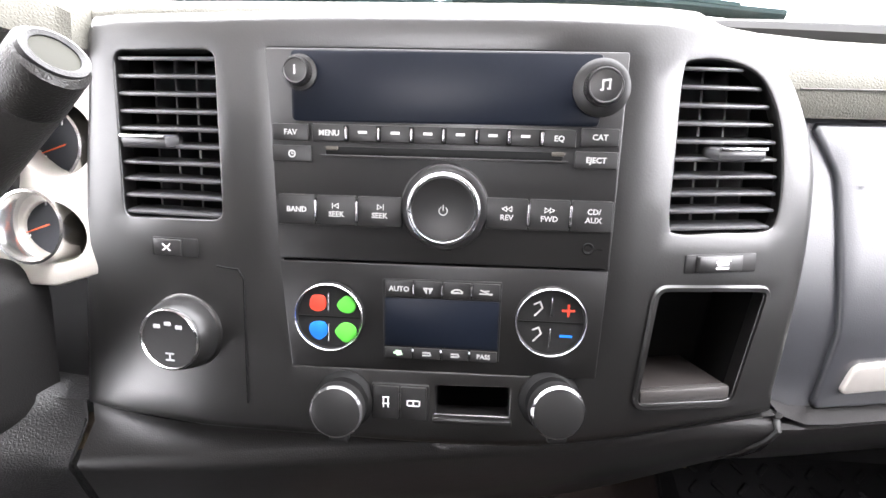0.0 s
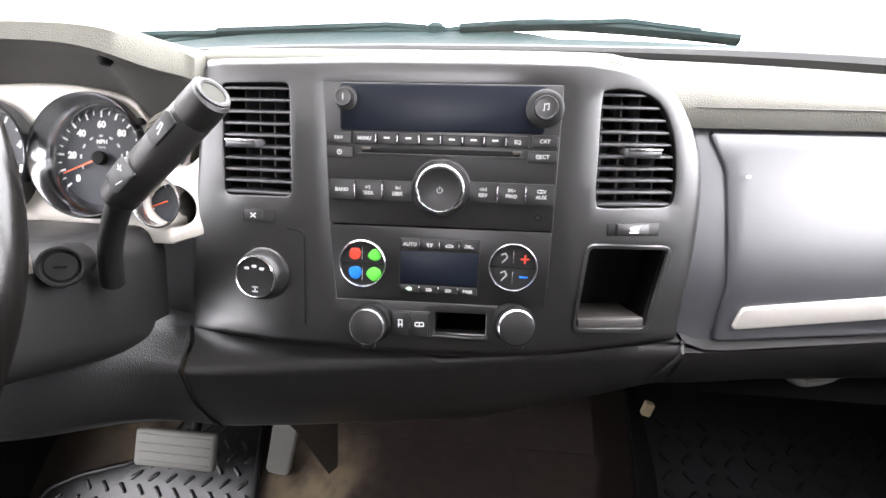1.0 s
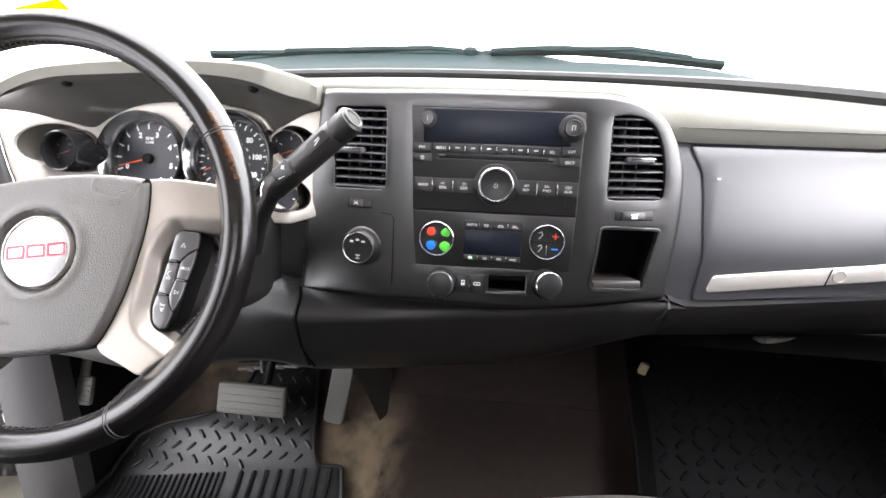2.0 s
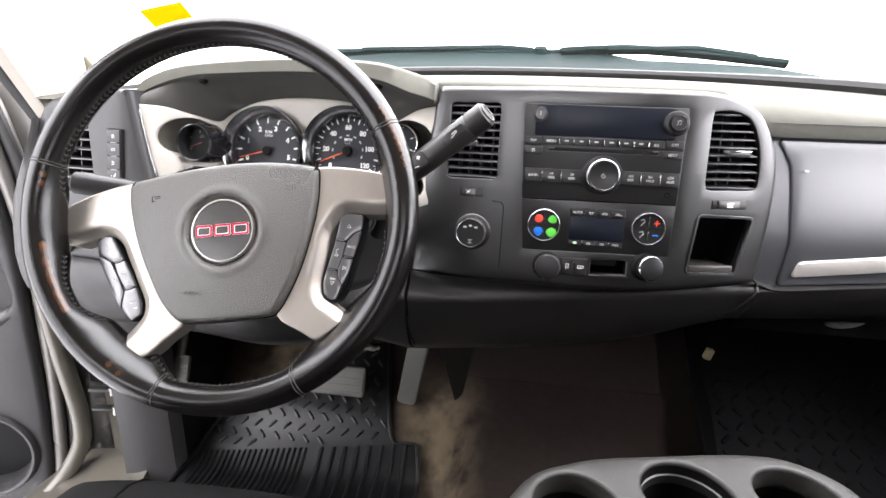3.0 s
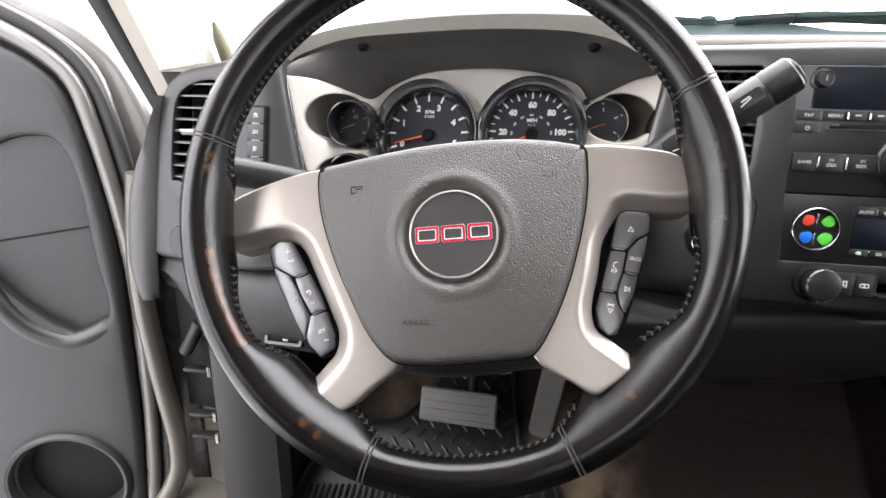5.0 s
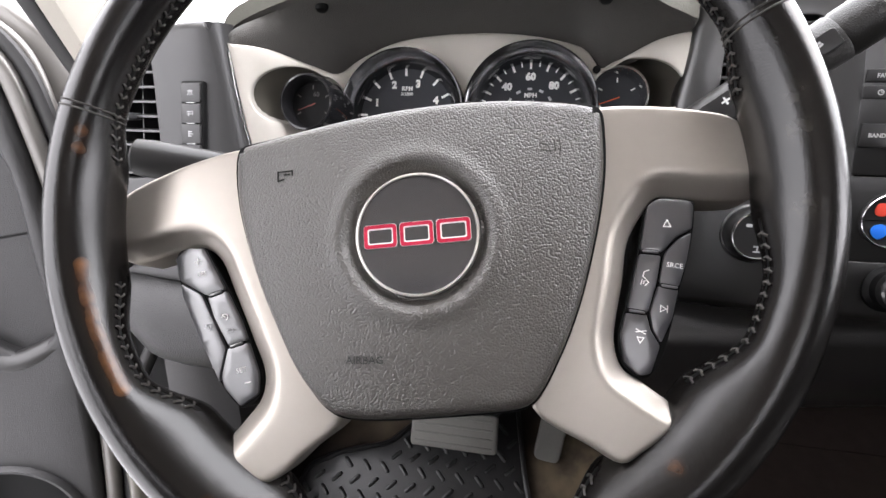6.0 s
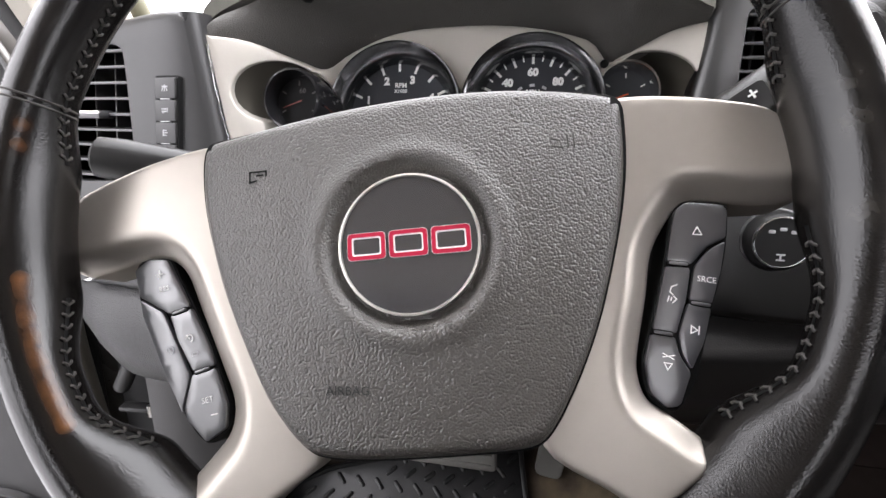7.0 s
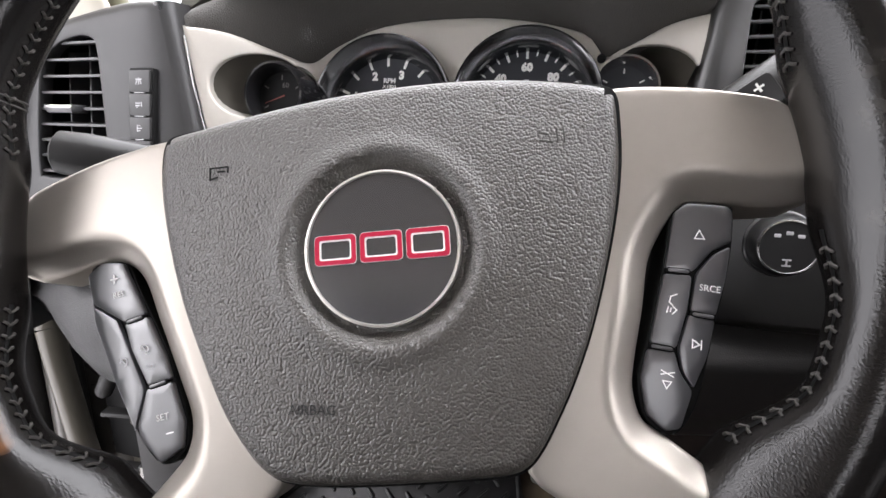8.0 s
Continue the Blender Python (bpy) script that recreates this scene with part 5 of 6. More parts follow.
hk = thing("headlight_knob", "round headlight switch with chrome edge", "knob", LM(-0.656, 0.570))
part("dial", lathe([(0.021, -0.002), (0.0205, 0.006), (0.0175, 0.010), (0, 0.0105)], 40), BUTTON, hk)
part("chrome_ring", lathe([(0.0208, 0.004), (0.0205, 0.0075), (0.0185, 0.0095), (0.018, 0.008)], 40), CHROME, hk)

# ---- steering wheel ----
EX, NW = Vector((0.9992, 0.0394, 0.0)), Vector((0.0358, -0.9071, 0.4194))
EY = NW.cross(EX).normalized()
MW = Matrix((EX, EY, NW)).transposed().to_4x4()
MW.translation = (-0.340, 0.142, 0.661)
MW = MW @ pose(0.002, 0, 0, 0, 0, 8.0)
wheel = thing("steering_wheel", "black leather steering wheel with satin silver spokes", "steering wheel", MW)
RIM, TUBE = 0.1752, 0.0138
# where leather runs down onto a spoke: angle, half width, reach inwards, reach backwards
SPOKES = ((2.0, 9.0, 0.0050, 0.008), (179.0, 9.0, 0.0030, 0.008), (229.5, 9.5, 0.0120, 0.012), (310.0, 9.5, 0.0120, 0.012))


def rim_row(a, out=0.0, n=28):
    """One section of the rim; near a spoke its inner side reaches in and back."""
    c, s = math.cos(a), math.sin(a)
    deg = math.degrees(a) % 360
    row = []
    for b in np.linspace(0, 2 * math.pi, n + 1)[:-1]:
        r, z = RIM + (TUBE + out) * math.cos(b), (TUBE + out) * 1.10 * math.sin(b)
        w = max(0.0, math.cos(b - radians(205))) ** 1.2
        for d, half, reach, back in SPOKES:
            e = 1 - ease((min(abs(deg - d), 360 - abs(deg - d)) - half) / 13.0)
            r, z = r - w * e * reach, z - w * e * back
        row.append((r * c, r * s, z))
    return row


bm = loft([rim_row(a) for a in np.linspace(0, 2 * math.pi, 217)], True)
bmesh.ops.remove_doubles(bm, verts=bm.verts, dist=1e-6)
rim = part("rim", bm, LEATHER, wheel, "worn black leather rim")
NR = Vector((0.0739, -1.0, 0.3673)).normalized()
XR = Vector((0, 0, 1)).cross(NR).normalized()
MR = Matrix((XR, NR.cross(XR), NR)).transposed().to_4x4()
MR.translation = (-0.335, 0.131, 0.6582)
rim.matrix_basis = MW.inverted() @ MR @ pose(0, 0, 0, 0, 0, 8.0)
for d in (21, 159, 248, 292):
    part("seam", loft([rim_row(radians(d + e), o) for e, o in ((-0.8, -0.0006), (-0.5, 0.0005), (-0.15, -0.0003), (0.15, -0.0003), (0.5, 0.0005), (0.8, -0.0006))], True), THREAD, rim, "stitched leather seam")


def rim_point(d, b):
    r = RIM + TUBE * math.cos(radians(b))
    return (r * math.cos(radians(d)), r * math.sin(radians(d)), TUBE * 1.1 * math.sin(radians(b)))


def on_rim(a, b, out=0.0):
    """A point on the rim's skin at the angle a round the wheel and b round the section."""
    row = rim_row(a, out, 72)
    k = (b % 360) / 5.0
    return Vector(row[int(k) % 72]).lerp(Vector(row[(int(k) + 1) % 72]), k % 1.0)


for lo, hi in ((12.0, 168.0), (190.0, 219.0), (240.0, 300.0), (321.0, 351.0)):
    bm = bmesh.new()
    for k in range(int((hi - lo) / 1.9)):
        a = radians(lo + 1.9 * k)
        for b0, b1, da in ((168, 176, 0.012), (184, 177, 0.012)):
            t = tube([on_rim(a, b0, 0.0002), on_rim(a + da * 0.5, (b0 + b1) / 2, 0.0009), on_rim(a + da, b1, 0.0001)], 0.00062, 5)
            me = bpy.data.meshes.new("run")
            t.to_mesh(me)
            t.free()
            bm.from_mesh(me)
            bpy.data.meshes.remove(me)
    part("stitching", bm, THREAD, rim, "grey zigzag stitching")
    part("stitch_groove", loft([[on_rim(radians(d), b, o) for b, o in ((173.5, 0.0001), (175.5, 0.00025), (177.5, 0.00025), (179.5, 0.0001))] for d in np.arange(lo - 0.5, hi + 0.5, 1.0)]), BLACK, rim, "dark joint under the stitching")

# orange-brown streaks along the rim and small spots near the spokes
worn(LEATHER, (0.11, 0.046, 0.017), [(*rim_point(d, b), 0.0046) for d, b in [(d, 62) for d in range(8, 27, 2)] + [(d * 0.5, 140) for d in range(372, 420, 3)] + [(166, 128), (163, 126), (236, 118), (232, 122), (309, 148)]], 70.0)
worn(LEATHER, (0.03, 0.0275, 0.0235), [(*rim_point(d, b), r) for d, b, r in ((3, 128, 0.009), (8, 120, 0.007), (352, 130, 0.008))], 260.0)
FACE_Z = -0.003
hub_line = spline([(-0.0925, 0.0300), (-0.0938, 0.0184), (-0.0918, -0.0009), (-0.0865, -0.0226), (-0.0795, -0.0436), (-0.0709, -0.0639), (-0.0620, -0.0834), (-0.0525, -0.0977), (-0.0452, -0.1051), (-0.0380, -0.1085), (-0.0236, -0.1101), (-0.0013, -0.1102), (0.0273, -0.1093), (0.0420, -0.1084), (0.0496, -0.1060), (0.0556, -0.0995), (0.0621, -0.0890), (0.0691, -0.0760), (0.0765, -0.0592), (0.0840, -0.0374), (0.0899, -0.0167), (0.0936, 0.0023), (0.0950, 0.0196), (0.0946, 0.0285), (0.0900, 0.0322), (0.0733, 0.0360), (0.0493, 0.0396), (0.0242, 0.0411), (-0.0017, 0.0411), (-0.0284, 0.0395), (-0.0560, 0.0365), (-0.0756, 0.0340), (-0.0875, 0.0326)], 3)
EM = (0.0026, -0.0247)


def hub(u, v, o):
    c = max(0.0, 1 - (u / 0.108) ** 2) * max(0.0, 1 - ((v + 0.033) / 0.10) ** 2)
    d = math.hypot(u - EM[0], v - EM[1])
    dish = -0.0062 * ease((0.0368 - d) / 0.0055) + 0.0014 * math.exp(-((d - 0.0395) / 0.004) ** 2)
    return Vector((u, v, FACE_Z + 0.0105 * c ** 0.6 + dish + o))


part("airbag_cover", plate(hub_line, [], hub, 0.0024, 0.005, 0.03), AIRBAG, wheel, "dark grained airbag cover")
part("cover_gap", plate(grown(ccw(hub_line), 0.0011), [], lambda u, v, o: Vector((u, v, FACE_Z - 0.0001 + o)), 0.012, 0.0002, 0.003), BLACK, wheel, "dark gap round the airbag cover")
em = part("emblem", lathe([(0, 0.0012), (0.0288, 0.0008), (0.0288, -0.004)], 64), EMBLEM, wheel, "round gloss black emblem")
em.matrix_basis = Matrix.Translation(hub(*EM, 0.003))
part("chrome_ring", lathe([(0.0286, 0.0004), (0.0290, 0.0018), (0.0299, 0.0016), (0.0302, -0.004)], 64), SATIN, em)
for w, o, mt in ((0.0040, 0.0012, WHITE), (0.0027, 0.0015, RED)):
    for x in (-0.0178, 0.0, 0.0178):
        part("emblem_shape", ring_slab(rrect(0.0153 + w * 0.28, 0.0105 + w * 0.28, 0.0015, n=2), rrect(0.0153 - w, 0.0105 - w, 0.0008, n=2), o - 0.0008, o), mt, em, "red block outlined in silver" if mt is RED else "silver outline", m=at(x, 0.0002))
lettering("AIRBAG", 0.0052, DASHTRIM, wheel, Matrix.Translation(hub(-0.0252, -0.0825, 0.0003)) @ pose(0, 0, 0, 8, 0, -3), "embossed_lettering")
strokes([((-0.003, 0.0022), (-0.003, -0.0026)), ((-0.003, -0.0026), (0.0, -0.0018)), ((-0.003, 0.0022), (0.0046, 0.0022)), ((0.0046, 0.0022), (0.0046, 0.0)), ((0.0005, 0.0005), (0.003, 0.0005))], 0.0007, BLACK, wheel, Matrix.Translation(hub(-0.0645, 0.0115, 0.0004)), "horn_mark")
strokes([((0.0045, 0.003), (0.0045, -0.003)), ((0.0, -0.0026), (-0.0045, -0.0016)), ((0.002, 0.0026), (0.002, -0.0024)), ((-0.0045, 0.0016), (-0.001, 0.0004))], 0.0005, THREAD, wheel, Matrix.Translation(hub(0.069, 0.012, 0.0004)), "horn_mark")

# outer outline of a spoke, the edge beside the buttons first, and the hidden side under the cover
INNER_RIGHT = [(0.1610, -0.0186), (0.1440, -0.0183), (0.1256, -0.0153), (0.1168, -0.0154), (0.1095, -0.0228), (0.1018, -0.0355), (0.0975, -0.0535), (0.0920, -0.0731), (0.0905, -0.0833), (0.0928, -0.0935), (0.1007, -0.1002), (0.1110, -0.1090)]
INNER_LEFT = [(-0.1620, -0.0238), (-0.1460, -0.0213), (-0.1305, -0.0182), (-0.1170, -0.0192), (-0.1080, -0.0272), (-0.1008, -0.0440), (-0.0900, -0.0700), (-0.0842, -0.0860), (-0.0858, -0.0985), (-0.0930, -0.1075), (-0.1046, -0.1190)]
OUTER_RIGHT = [(0.1110, -0.1170), (0.1060, -0.1222), (0.0960, -0.1290), (0.0862, -0.1335), (0.0730, -0.1255), (0.0500, -0.1085), (0.0600, -0.0850), (0.0720, -0.0500), (0.0800, 0.0), (0.0860, 0.0300), (0.0946, 0.0318), (0.1100, 0.0308), (0.1350, 0.0262), (0.1545, 0.0207), (0.1622, 0.0098), (0.1652, -0.0036), (0.1648, -0.0120)]
OUTER_LEFT = [(-0.1062, -0.1275), (-0.1000, -0.1336), (-0.0785, -0.1378), (-0.0600, -0.1250), (-0.0395, -0.1082), (-0.0550, -0.0850), (-0.0700, -0.0500), (-0.0800, 0.0), (-0.0850, 0.0300), (-0.0925, 0.0322), (-0.1100, 0.0300), (-0.1350, 0.0245), (-0.1550, 0.0188), (-0.1640, 0.0140), (-0.1705, 0.0038), (-0.1728, -0.0090), (-0.1702, -0.0195)]


def edge_distance(u, v, line):
    best = 1.0
    for (x1, y1), (x2, y2) in zip(line, line[1:]):
        dx, dy = x2 - x1, y2 - y1
        t = max(0.0, min(1.0, ((u - x1) * dx + (v - y1) * dy) / (dx * dx + dy * dy)))
        best = min(best, math.hypot(u - x1 - t * dx, v - y1 - t * dy))
    return best


for inner, outer in ((INNER_RIGHT, OUTER_RIGHT), (INNER_LEFT, OUTER_LEFT)):
    soft_line = spline(inner, 4, False)

    def arm(u, v, o):
        """Spoke face: gently crowned, with a soft flank down to the buttons."""
        d = edge_distance(u, v, soft_line)
        lift = -0.003 * ease((abs(u) - 0.12) / 0.045) - 0.0085 * (1 - ease((d + 0.002) / 0.0145))
        return Vector((u, v, FACE_Z - 0.0005 + lift + o))

    part("spoke", plate(soft_line + spline(outer, 4, False), [], arm, 0.0026, 0.0022, 0.022, seg=4), SPOKE, wheel, "satin silver spoke", 60)
part("hub_back", lathe([(0.06, -0.020), (0.058, -0.045), (0.05, -0.06), (0, -0.06)], 40), BLACK, wheel, m=at(0, -0.045))

POD_RIGHT = [(0.1130, -0.0178), (0.1180, -0.0150), (0.1329, -0.0175), (0.1343, -0.0203), (0.1317, -0.0339), (0.1279, -0.0455), (0.1220, -0.0601), (0.1177, -0.0724), (0.1115, -0.0880), (0.1044, -0.0970), (0.0991, -0.0975), (0.0935, -0.0913), (0.0931, -0.0790), (0.0970, -0.0678), (0.1068, -0.0398)]
POD_LEFT = [(-0.1360, -0.0227), (-0.1280, -0.0177), (-0.1177, -0.0188), (-0.1118, -0.0300), (-0.1050, -0.0425), (-0.0959, -0.0601), (-0.0922, -0.0708), (-0.0865, -0.0868), (-0.0868, -0.0969), (-0.0964, -0.1028), (-0.1081, -0.0906), (-0.1194, -0.0697), (-0.1311, -0.0442)]
KEYS_RIGHT = [
    [(0.1130, -0.0180), (0.1180, -0.0150), (0.1329, -0.0173), (0.1343, -0.0198), (0.1320, -0.0312), (0.1240, -0.0343), (0.1165, -0.0413), (0.1068, -0.0392)],
    [(0.1063, -0.0409), (0.1161, -0.0426), (0.1126, -0.0552), (0.1070, -0.0688), (0.0979, -0.0661)],
    [(0.0969, -0.0680), (0.1062, -0.0695), (0.1070, -0.0769), (0.1106, -0.0844), (0.1047, -0.0967), (0.0991, -0.0972), (0.0935, -0.0911), (0.0931, -0.0786)],
    [(0.1317, -0.0325), (0.1249, -0.0353), (0.1178, -0.0418), (0.1135, -0.0555), (0.1225, -0.0580), (0.1280, -0.0450)],
    [(0.1131, -0.0566), (0.1221, -0.0592), (0.1177, -0.0720), (0.1109, -0.0835), (0.1079, -0.0770), (0.1075, -0.0687)],
]
KEYS_LEFT = [
    [(-0.1360, -0.0227), (-0.1280, -0.0177), (-0.1177, -0.0188), (-0.1118, -0.0300), (-0.1055, -0.0420), (-0.1158, -0.0448), (-0.1187, -0.0434), (-0.1326, -0.0358)],
    [(-0.1156, -0.0456), (-0.1047, -0.0429), (-0.0959, -0.0601), (-0.0926, -0.0694), (-0.1031, -0.0722), (-0.1116, -0.0572)],
    [(-0.1039, -0.0730), (-0.0922, -0.0706), (-0.0865, -0.0868), (-0.0868, -0.0969), (-0.0964, -0.1028), (-0.1060, -0.0928), (-0.1074, -0.0874)],
    [(-0.1324, -0.0366), (-0.1191, -0.0439), (-0.1124, -0.0572), (-0.1046, -0.0735), (-0.1081, -0.0874), (-0.1081, -0.0906), (-0.1194, -0.0697), (-0.1311, -0.0442)],
]


def btn(u, v, o):
    return Vector((u, v, FACE_Z - 0.0075 - 0.10 * max(0.0, abs(u) - 0.1165 - 0.24 * (v + 0.04)) + o))


def on_btn(x, y, a=0.0):
    return Matrix.Translation(btn(x, y, 0.0004)) @ pose(0, 0, 0, 0, (5.7 if x > 0 else -5.7) if abs(x) > 0.1165 + 0.24 * (y + 0.04) else 0, 0) @ at(0, 0, 0.0001, a)


for pod_line, keys, dividers in ((POD_RIGHT, KEYS_RIGHT, ((0.1114, -0.0405, -11), (0.1018, -0.0680, -14), (0.1178, -0.0575, -14))), (POD_LEFT, KEYS_LEFT, ((-0.1105, -0.0440, 14), (-0.0985, -0.0714, 14)))):
    part("button_pod", plate(grown(ccw(spline(pod_line, 4)), 0.0007), [], lambda u, v, o: btn(u, v, o - 0.002), 0.006, 0.0006, 0.02), BLACK, wheel, "black button pod")
    for poly in keys:
        part("button", plate(grown(rounded(ccw(poly), 0.0016, 4), -0.0001), [], btn, 0.004, 0.0005, 0.006, seg=2), KEY, wheel, "grey wheel control button")
    for x, y, a in dividers:
        m = Matrix.Translation(btn(x, y, -0.0004)) @ at(0, 0, 0, a)
        part("divider", slab(rrect(0.0086, 0.0024, 0.0011, n=3), -0.001, 0.0008, 0.0003), BLACK, wheel, m=m)
        part("divider_bar", slab(rrect(0.0074, 0.0013, 0.0006, n=3), 0, 0.0012, 0.0003), KEY, wheel, m=m)
plus = [((-0.0018, 0), (0.0018, 0)), ((0, -0.0018), (0, 0.0018))]
strokes(plus, 0.0006, WHITE, wheel, on_btn(-0.1211, -0.0259, 6))
lettering("RES", 0.0036, WHITE, wheel, on_btn(-0.1186, -0.0329, 8))
lettering("SET", 0.0038, WHITE, wheel, on_btn(-0.0957, -0.0846, 10))
strokes([((-0.0014, 0), (0.0014, 0))], 0.0006, WHITE, wheel, on_btn(-0.0922, -0.0908, 10))
arc = [(0.0017 * math.cos(radians(a)), 0.0017 * math.sin(radians(a))) for a in range(-60, 181, 30)]
strokes(list(zip(arc, arc[1:])) + [((0, 0), (-0.0014, 0.0014))], 0.0005, WHITE, wheel, on_btn(-0.1051, -0.0568))
strokes([((-0.0014, -0.0008), (0.0014, -0.0008)), ((0.0014, -0.0008), (0.0014, 0.0006)), ((0.0014, 0.0006), (-0.0014, 0.0006)), ((-0.0014, 0.0006), (-0.0014, -0.0008))], 0.0003, DIM, wheel, on_btn(-0.1020, -0.0638, 8), "lamp_bar")
strokes(list(zip(arc, arc[1:])) + [((-0.0016, 0.0014), (0.0016, -0.0014))], 0.0005, DIM, wheel, on_btn(-0.1147, -0.0617))
tri_up = [((-0.0018, -0.0014), (0.0018, -0.0014)), ((0.0018, -0.0014), (0, 0.0018)), ((0, 0.0018), (-0.0018, -0.0014))]
strokes(tri_up, 0.0004, WHITE, wheel, on_btn(0.1205, -0.0278, -8))
lettering("SRCE", 0.0034, WHITE, wheel, on_btn(0.1215, -0.0480, -12))
strokes([((-0.0014, 0.0015), (-0.0014, -0.0015)), ((-0.0014, -0.0015), (0.0012, 0)), ((0.0012, 0), (-0.0014, 0.0015)), ((0.0017, 0.0016), (0.0017, -0.0016))], 0.00045, WHITE, wheel, on_btn(0.1139, -0.0676, -12))
strokes([((0.0012, 0.0036), (-0.0008, 0.0026)), ((-0.0008, 0.0026), (-0.0012, 0.0004)), ((-0.0012, 0.0004), (0, -0.0006)), ((0.0004, -0.0012), (0.0016, -0.0022)), ((0.0016, -0.0022), (0.0002, -0.0038)), ((-0.0014, -0.0014), (-0.0018, -0.0034)), ((-0.0004, -0.0018), (-0.0006, -0.003))], 0.0005, WHITE, wheel, on_btn(0.1076, -0.0524, -12))
strokes([((-0.0022, 0.0026), (0.0022, 0.0038)), ((-0.0022, 0.004), (0.002, 0.0022)), ((-0.0015, 0.0004), (0.0015, 0.0004)), ((0.0015, 0.0004), (0, -0.0022)), ((0, -0.0022), (-0.0015, 0.0004))], 0.00045, WHITE, wheel, on_btn(0.1019, -0.0803, -12))

# ---- steering column, levers ----
SHROUD = material("shroud_plastic", (0.0115, 0.0112, 0.0110), 0.42, vary=0.15, scale=20, bump=0.15, bump_scale=620, cells=True)
col = thing("steering_column", "dark grey steering column shroud with ignition lock", "steering column")
rows = []
for t in np.linspace(0, 1, 8):
    c = Vector((-0.338, 0.185, 0.600)).lerp(Vector((-0.330, 0.36, 0.570)), t)
    w, h = mix(0.068, 0.105, t), mix(0.052, 0.062, t)
    rows.append([(c.x + u, c.y + 0.12 * v, c.z + v) for u, v in rrect(2 * w, 2 * h, 0.026, n=6)])
part("shroud", loft(rows, True), SHROUD, col)
part("shroud_front", loft([rows[0], [tuple(Vector((-0.338, 0.177, 0.600)).lerp(Vector(p), 0.3)) for p in rows[0]]], True), SHROUD, col)
ig = part("ignition_lock", lathe([(0.0160, -0.03), (0.0160, 0.005), (0.0152, 0.007), (0.0136, 0.007), (0.0130, 0.004), (0, 0.004)], 40), BUTTON, col, "round ignition lock ring")
ig.matrix_basis = Matrix.Translation((-0.236, 0.262, 0.6255)) @ pose(0, 0, 0, 80, 0, 30)
part("key_face", lathe([(0, 0.0058), (0.0105, 0.0055), (0.0117, 0.004)], 32), SHROUD, ig, "dark lock face")
part("slot", slab(rrect(0.009, 0.0022, 0.0008, n=2), 0.005, 0.0063, 0.0002), BLACK, ig)


shift = thing("gear_lever", "dark grey column gear lever with rocker switch", "gear lever")
p0, p1 = Vector((-0.226, 0.296, 0.600)), Vector((-0.212, 0.284, 0.638))
tip = Vector((-0.094, 0.253, 0.754))
d = (tip - Vector((-0.187, 0.271, 0.679))).normalized()
g0 = Vector((-0.187, 0.271, 0.679))
part("stem", tube(spline([p0, p1, g0 + d * 0.004], 5, False), 0.0090, 16), SHROUD, shift)
gl_ = (tip - g0).length
gr = part("grip", tube([g0 - d * 0.002, g0, g0 + d * 0.006, g0 + d * 0.010, g0 + d * 0.014, g0 + d * gl_ * 0.8, g0 + d * gl_ * 0.81, g0 + d * gl_ * 0.83, tip - d * 0.002, tip], [0.0105, 0.0140, 0.0148, 0.0138, 0.0148, 0.0150, 0.0143, 0.0150, 0.0146, 0.0124], 24, 0.92), GRIP, shift, "thick vinyl grip")
q = d.to_track_quat("Z", "Y").to_matrix().to_4x4()
part("end_ring", lathe([(0.0126, -0.001), (0.0122, 0.0012), (0.0105, 0.0018), (0.0088, 0.0008), (0.0086, -0.001)], 32, 0.92), SHROUD, gr, "rolled vinyl lip", m=Matrix.Translation(tip) @ q)
part("end_button", lathe([(0.0088, 0.0002), (0, 0.0008)], 28, 0.92), material("olive_cap", (0.026, 0.026, 0.020), 0.6, ior=1.25), gr, "olive grey end button", m=Matrix.Translation(tip) @ q)


def on_grip(t, o=0.0, turn=0.0):
    """A pose on the grip's face towards the driver."""
    c = g0 + d * (gl_ * t)
    n = Vector((0.10, -0.93, 0.35))
    n = (n - d * n.dot(d)).normalized()
    y = n.cross(d)
    m = Matrix((d, y, n)).transposed().to_4x4()
    m.translation = c + n * (0.0136 + o)
    return m


part("rocker", slab(rrect(0.024, 0.017, 0.003), -0.004, 0.0018, 0.0006), BUTTON, gr, "rocker switch", m=on_grip(0.24))
strokes([((0.0022, 0.0035), (0.0062, 0.0035)), ((0.0042, 0.0015), (0.0042, 0.0055))], 0.0012, WHITE, gr, on_grip(0.24, 0.0021))
strokes([((-0.007, -0.003), (0.0, -0.0045))], 0.0007, WHITE, gr, on_grip(0.24, 0.0021))
part("side_button", slab(rrect(0.026, 0.011, 0.002), -0.003, 0.0020, 0.0005), BUTTON, gr, m=on_grip(0.68))
strokes([((-0.004, -0.0015), (0.004, 0.0005)), ((-0.002, 0.0015), (0.0035, 0.002))], 0.0012, DIM, gr, on_grip(0.68, 0.0021))
ts = thing("turn_signal_lever", "dark grey turn signal lever with knurled end", "lever")
a, b = Vector((-0.405, 0.245, 0.640)), Vector((-0.541, 0.190, 0.666))
part("stem", tube([a, a.lerp(b, 0.45), a.lerp(b, 0.48)], [0.010, 0.0098, 0.0085], 18), LOWER, ts)
part("grip", tube([a.lerp(b, 0.48), a.lerp(b, 0.5), a.lerp(b, 0.9), a.lerp(b, 0.985), b], [0.0095, 0.0112, 0.0128, 0.0120, 0.009], 22), BUTTON, ts)

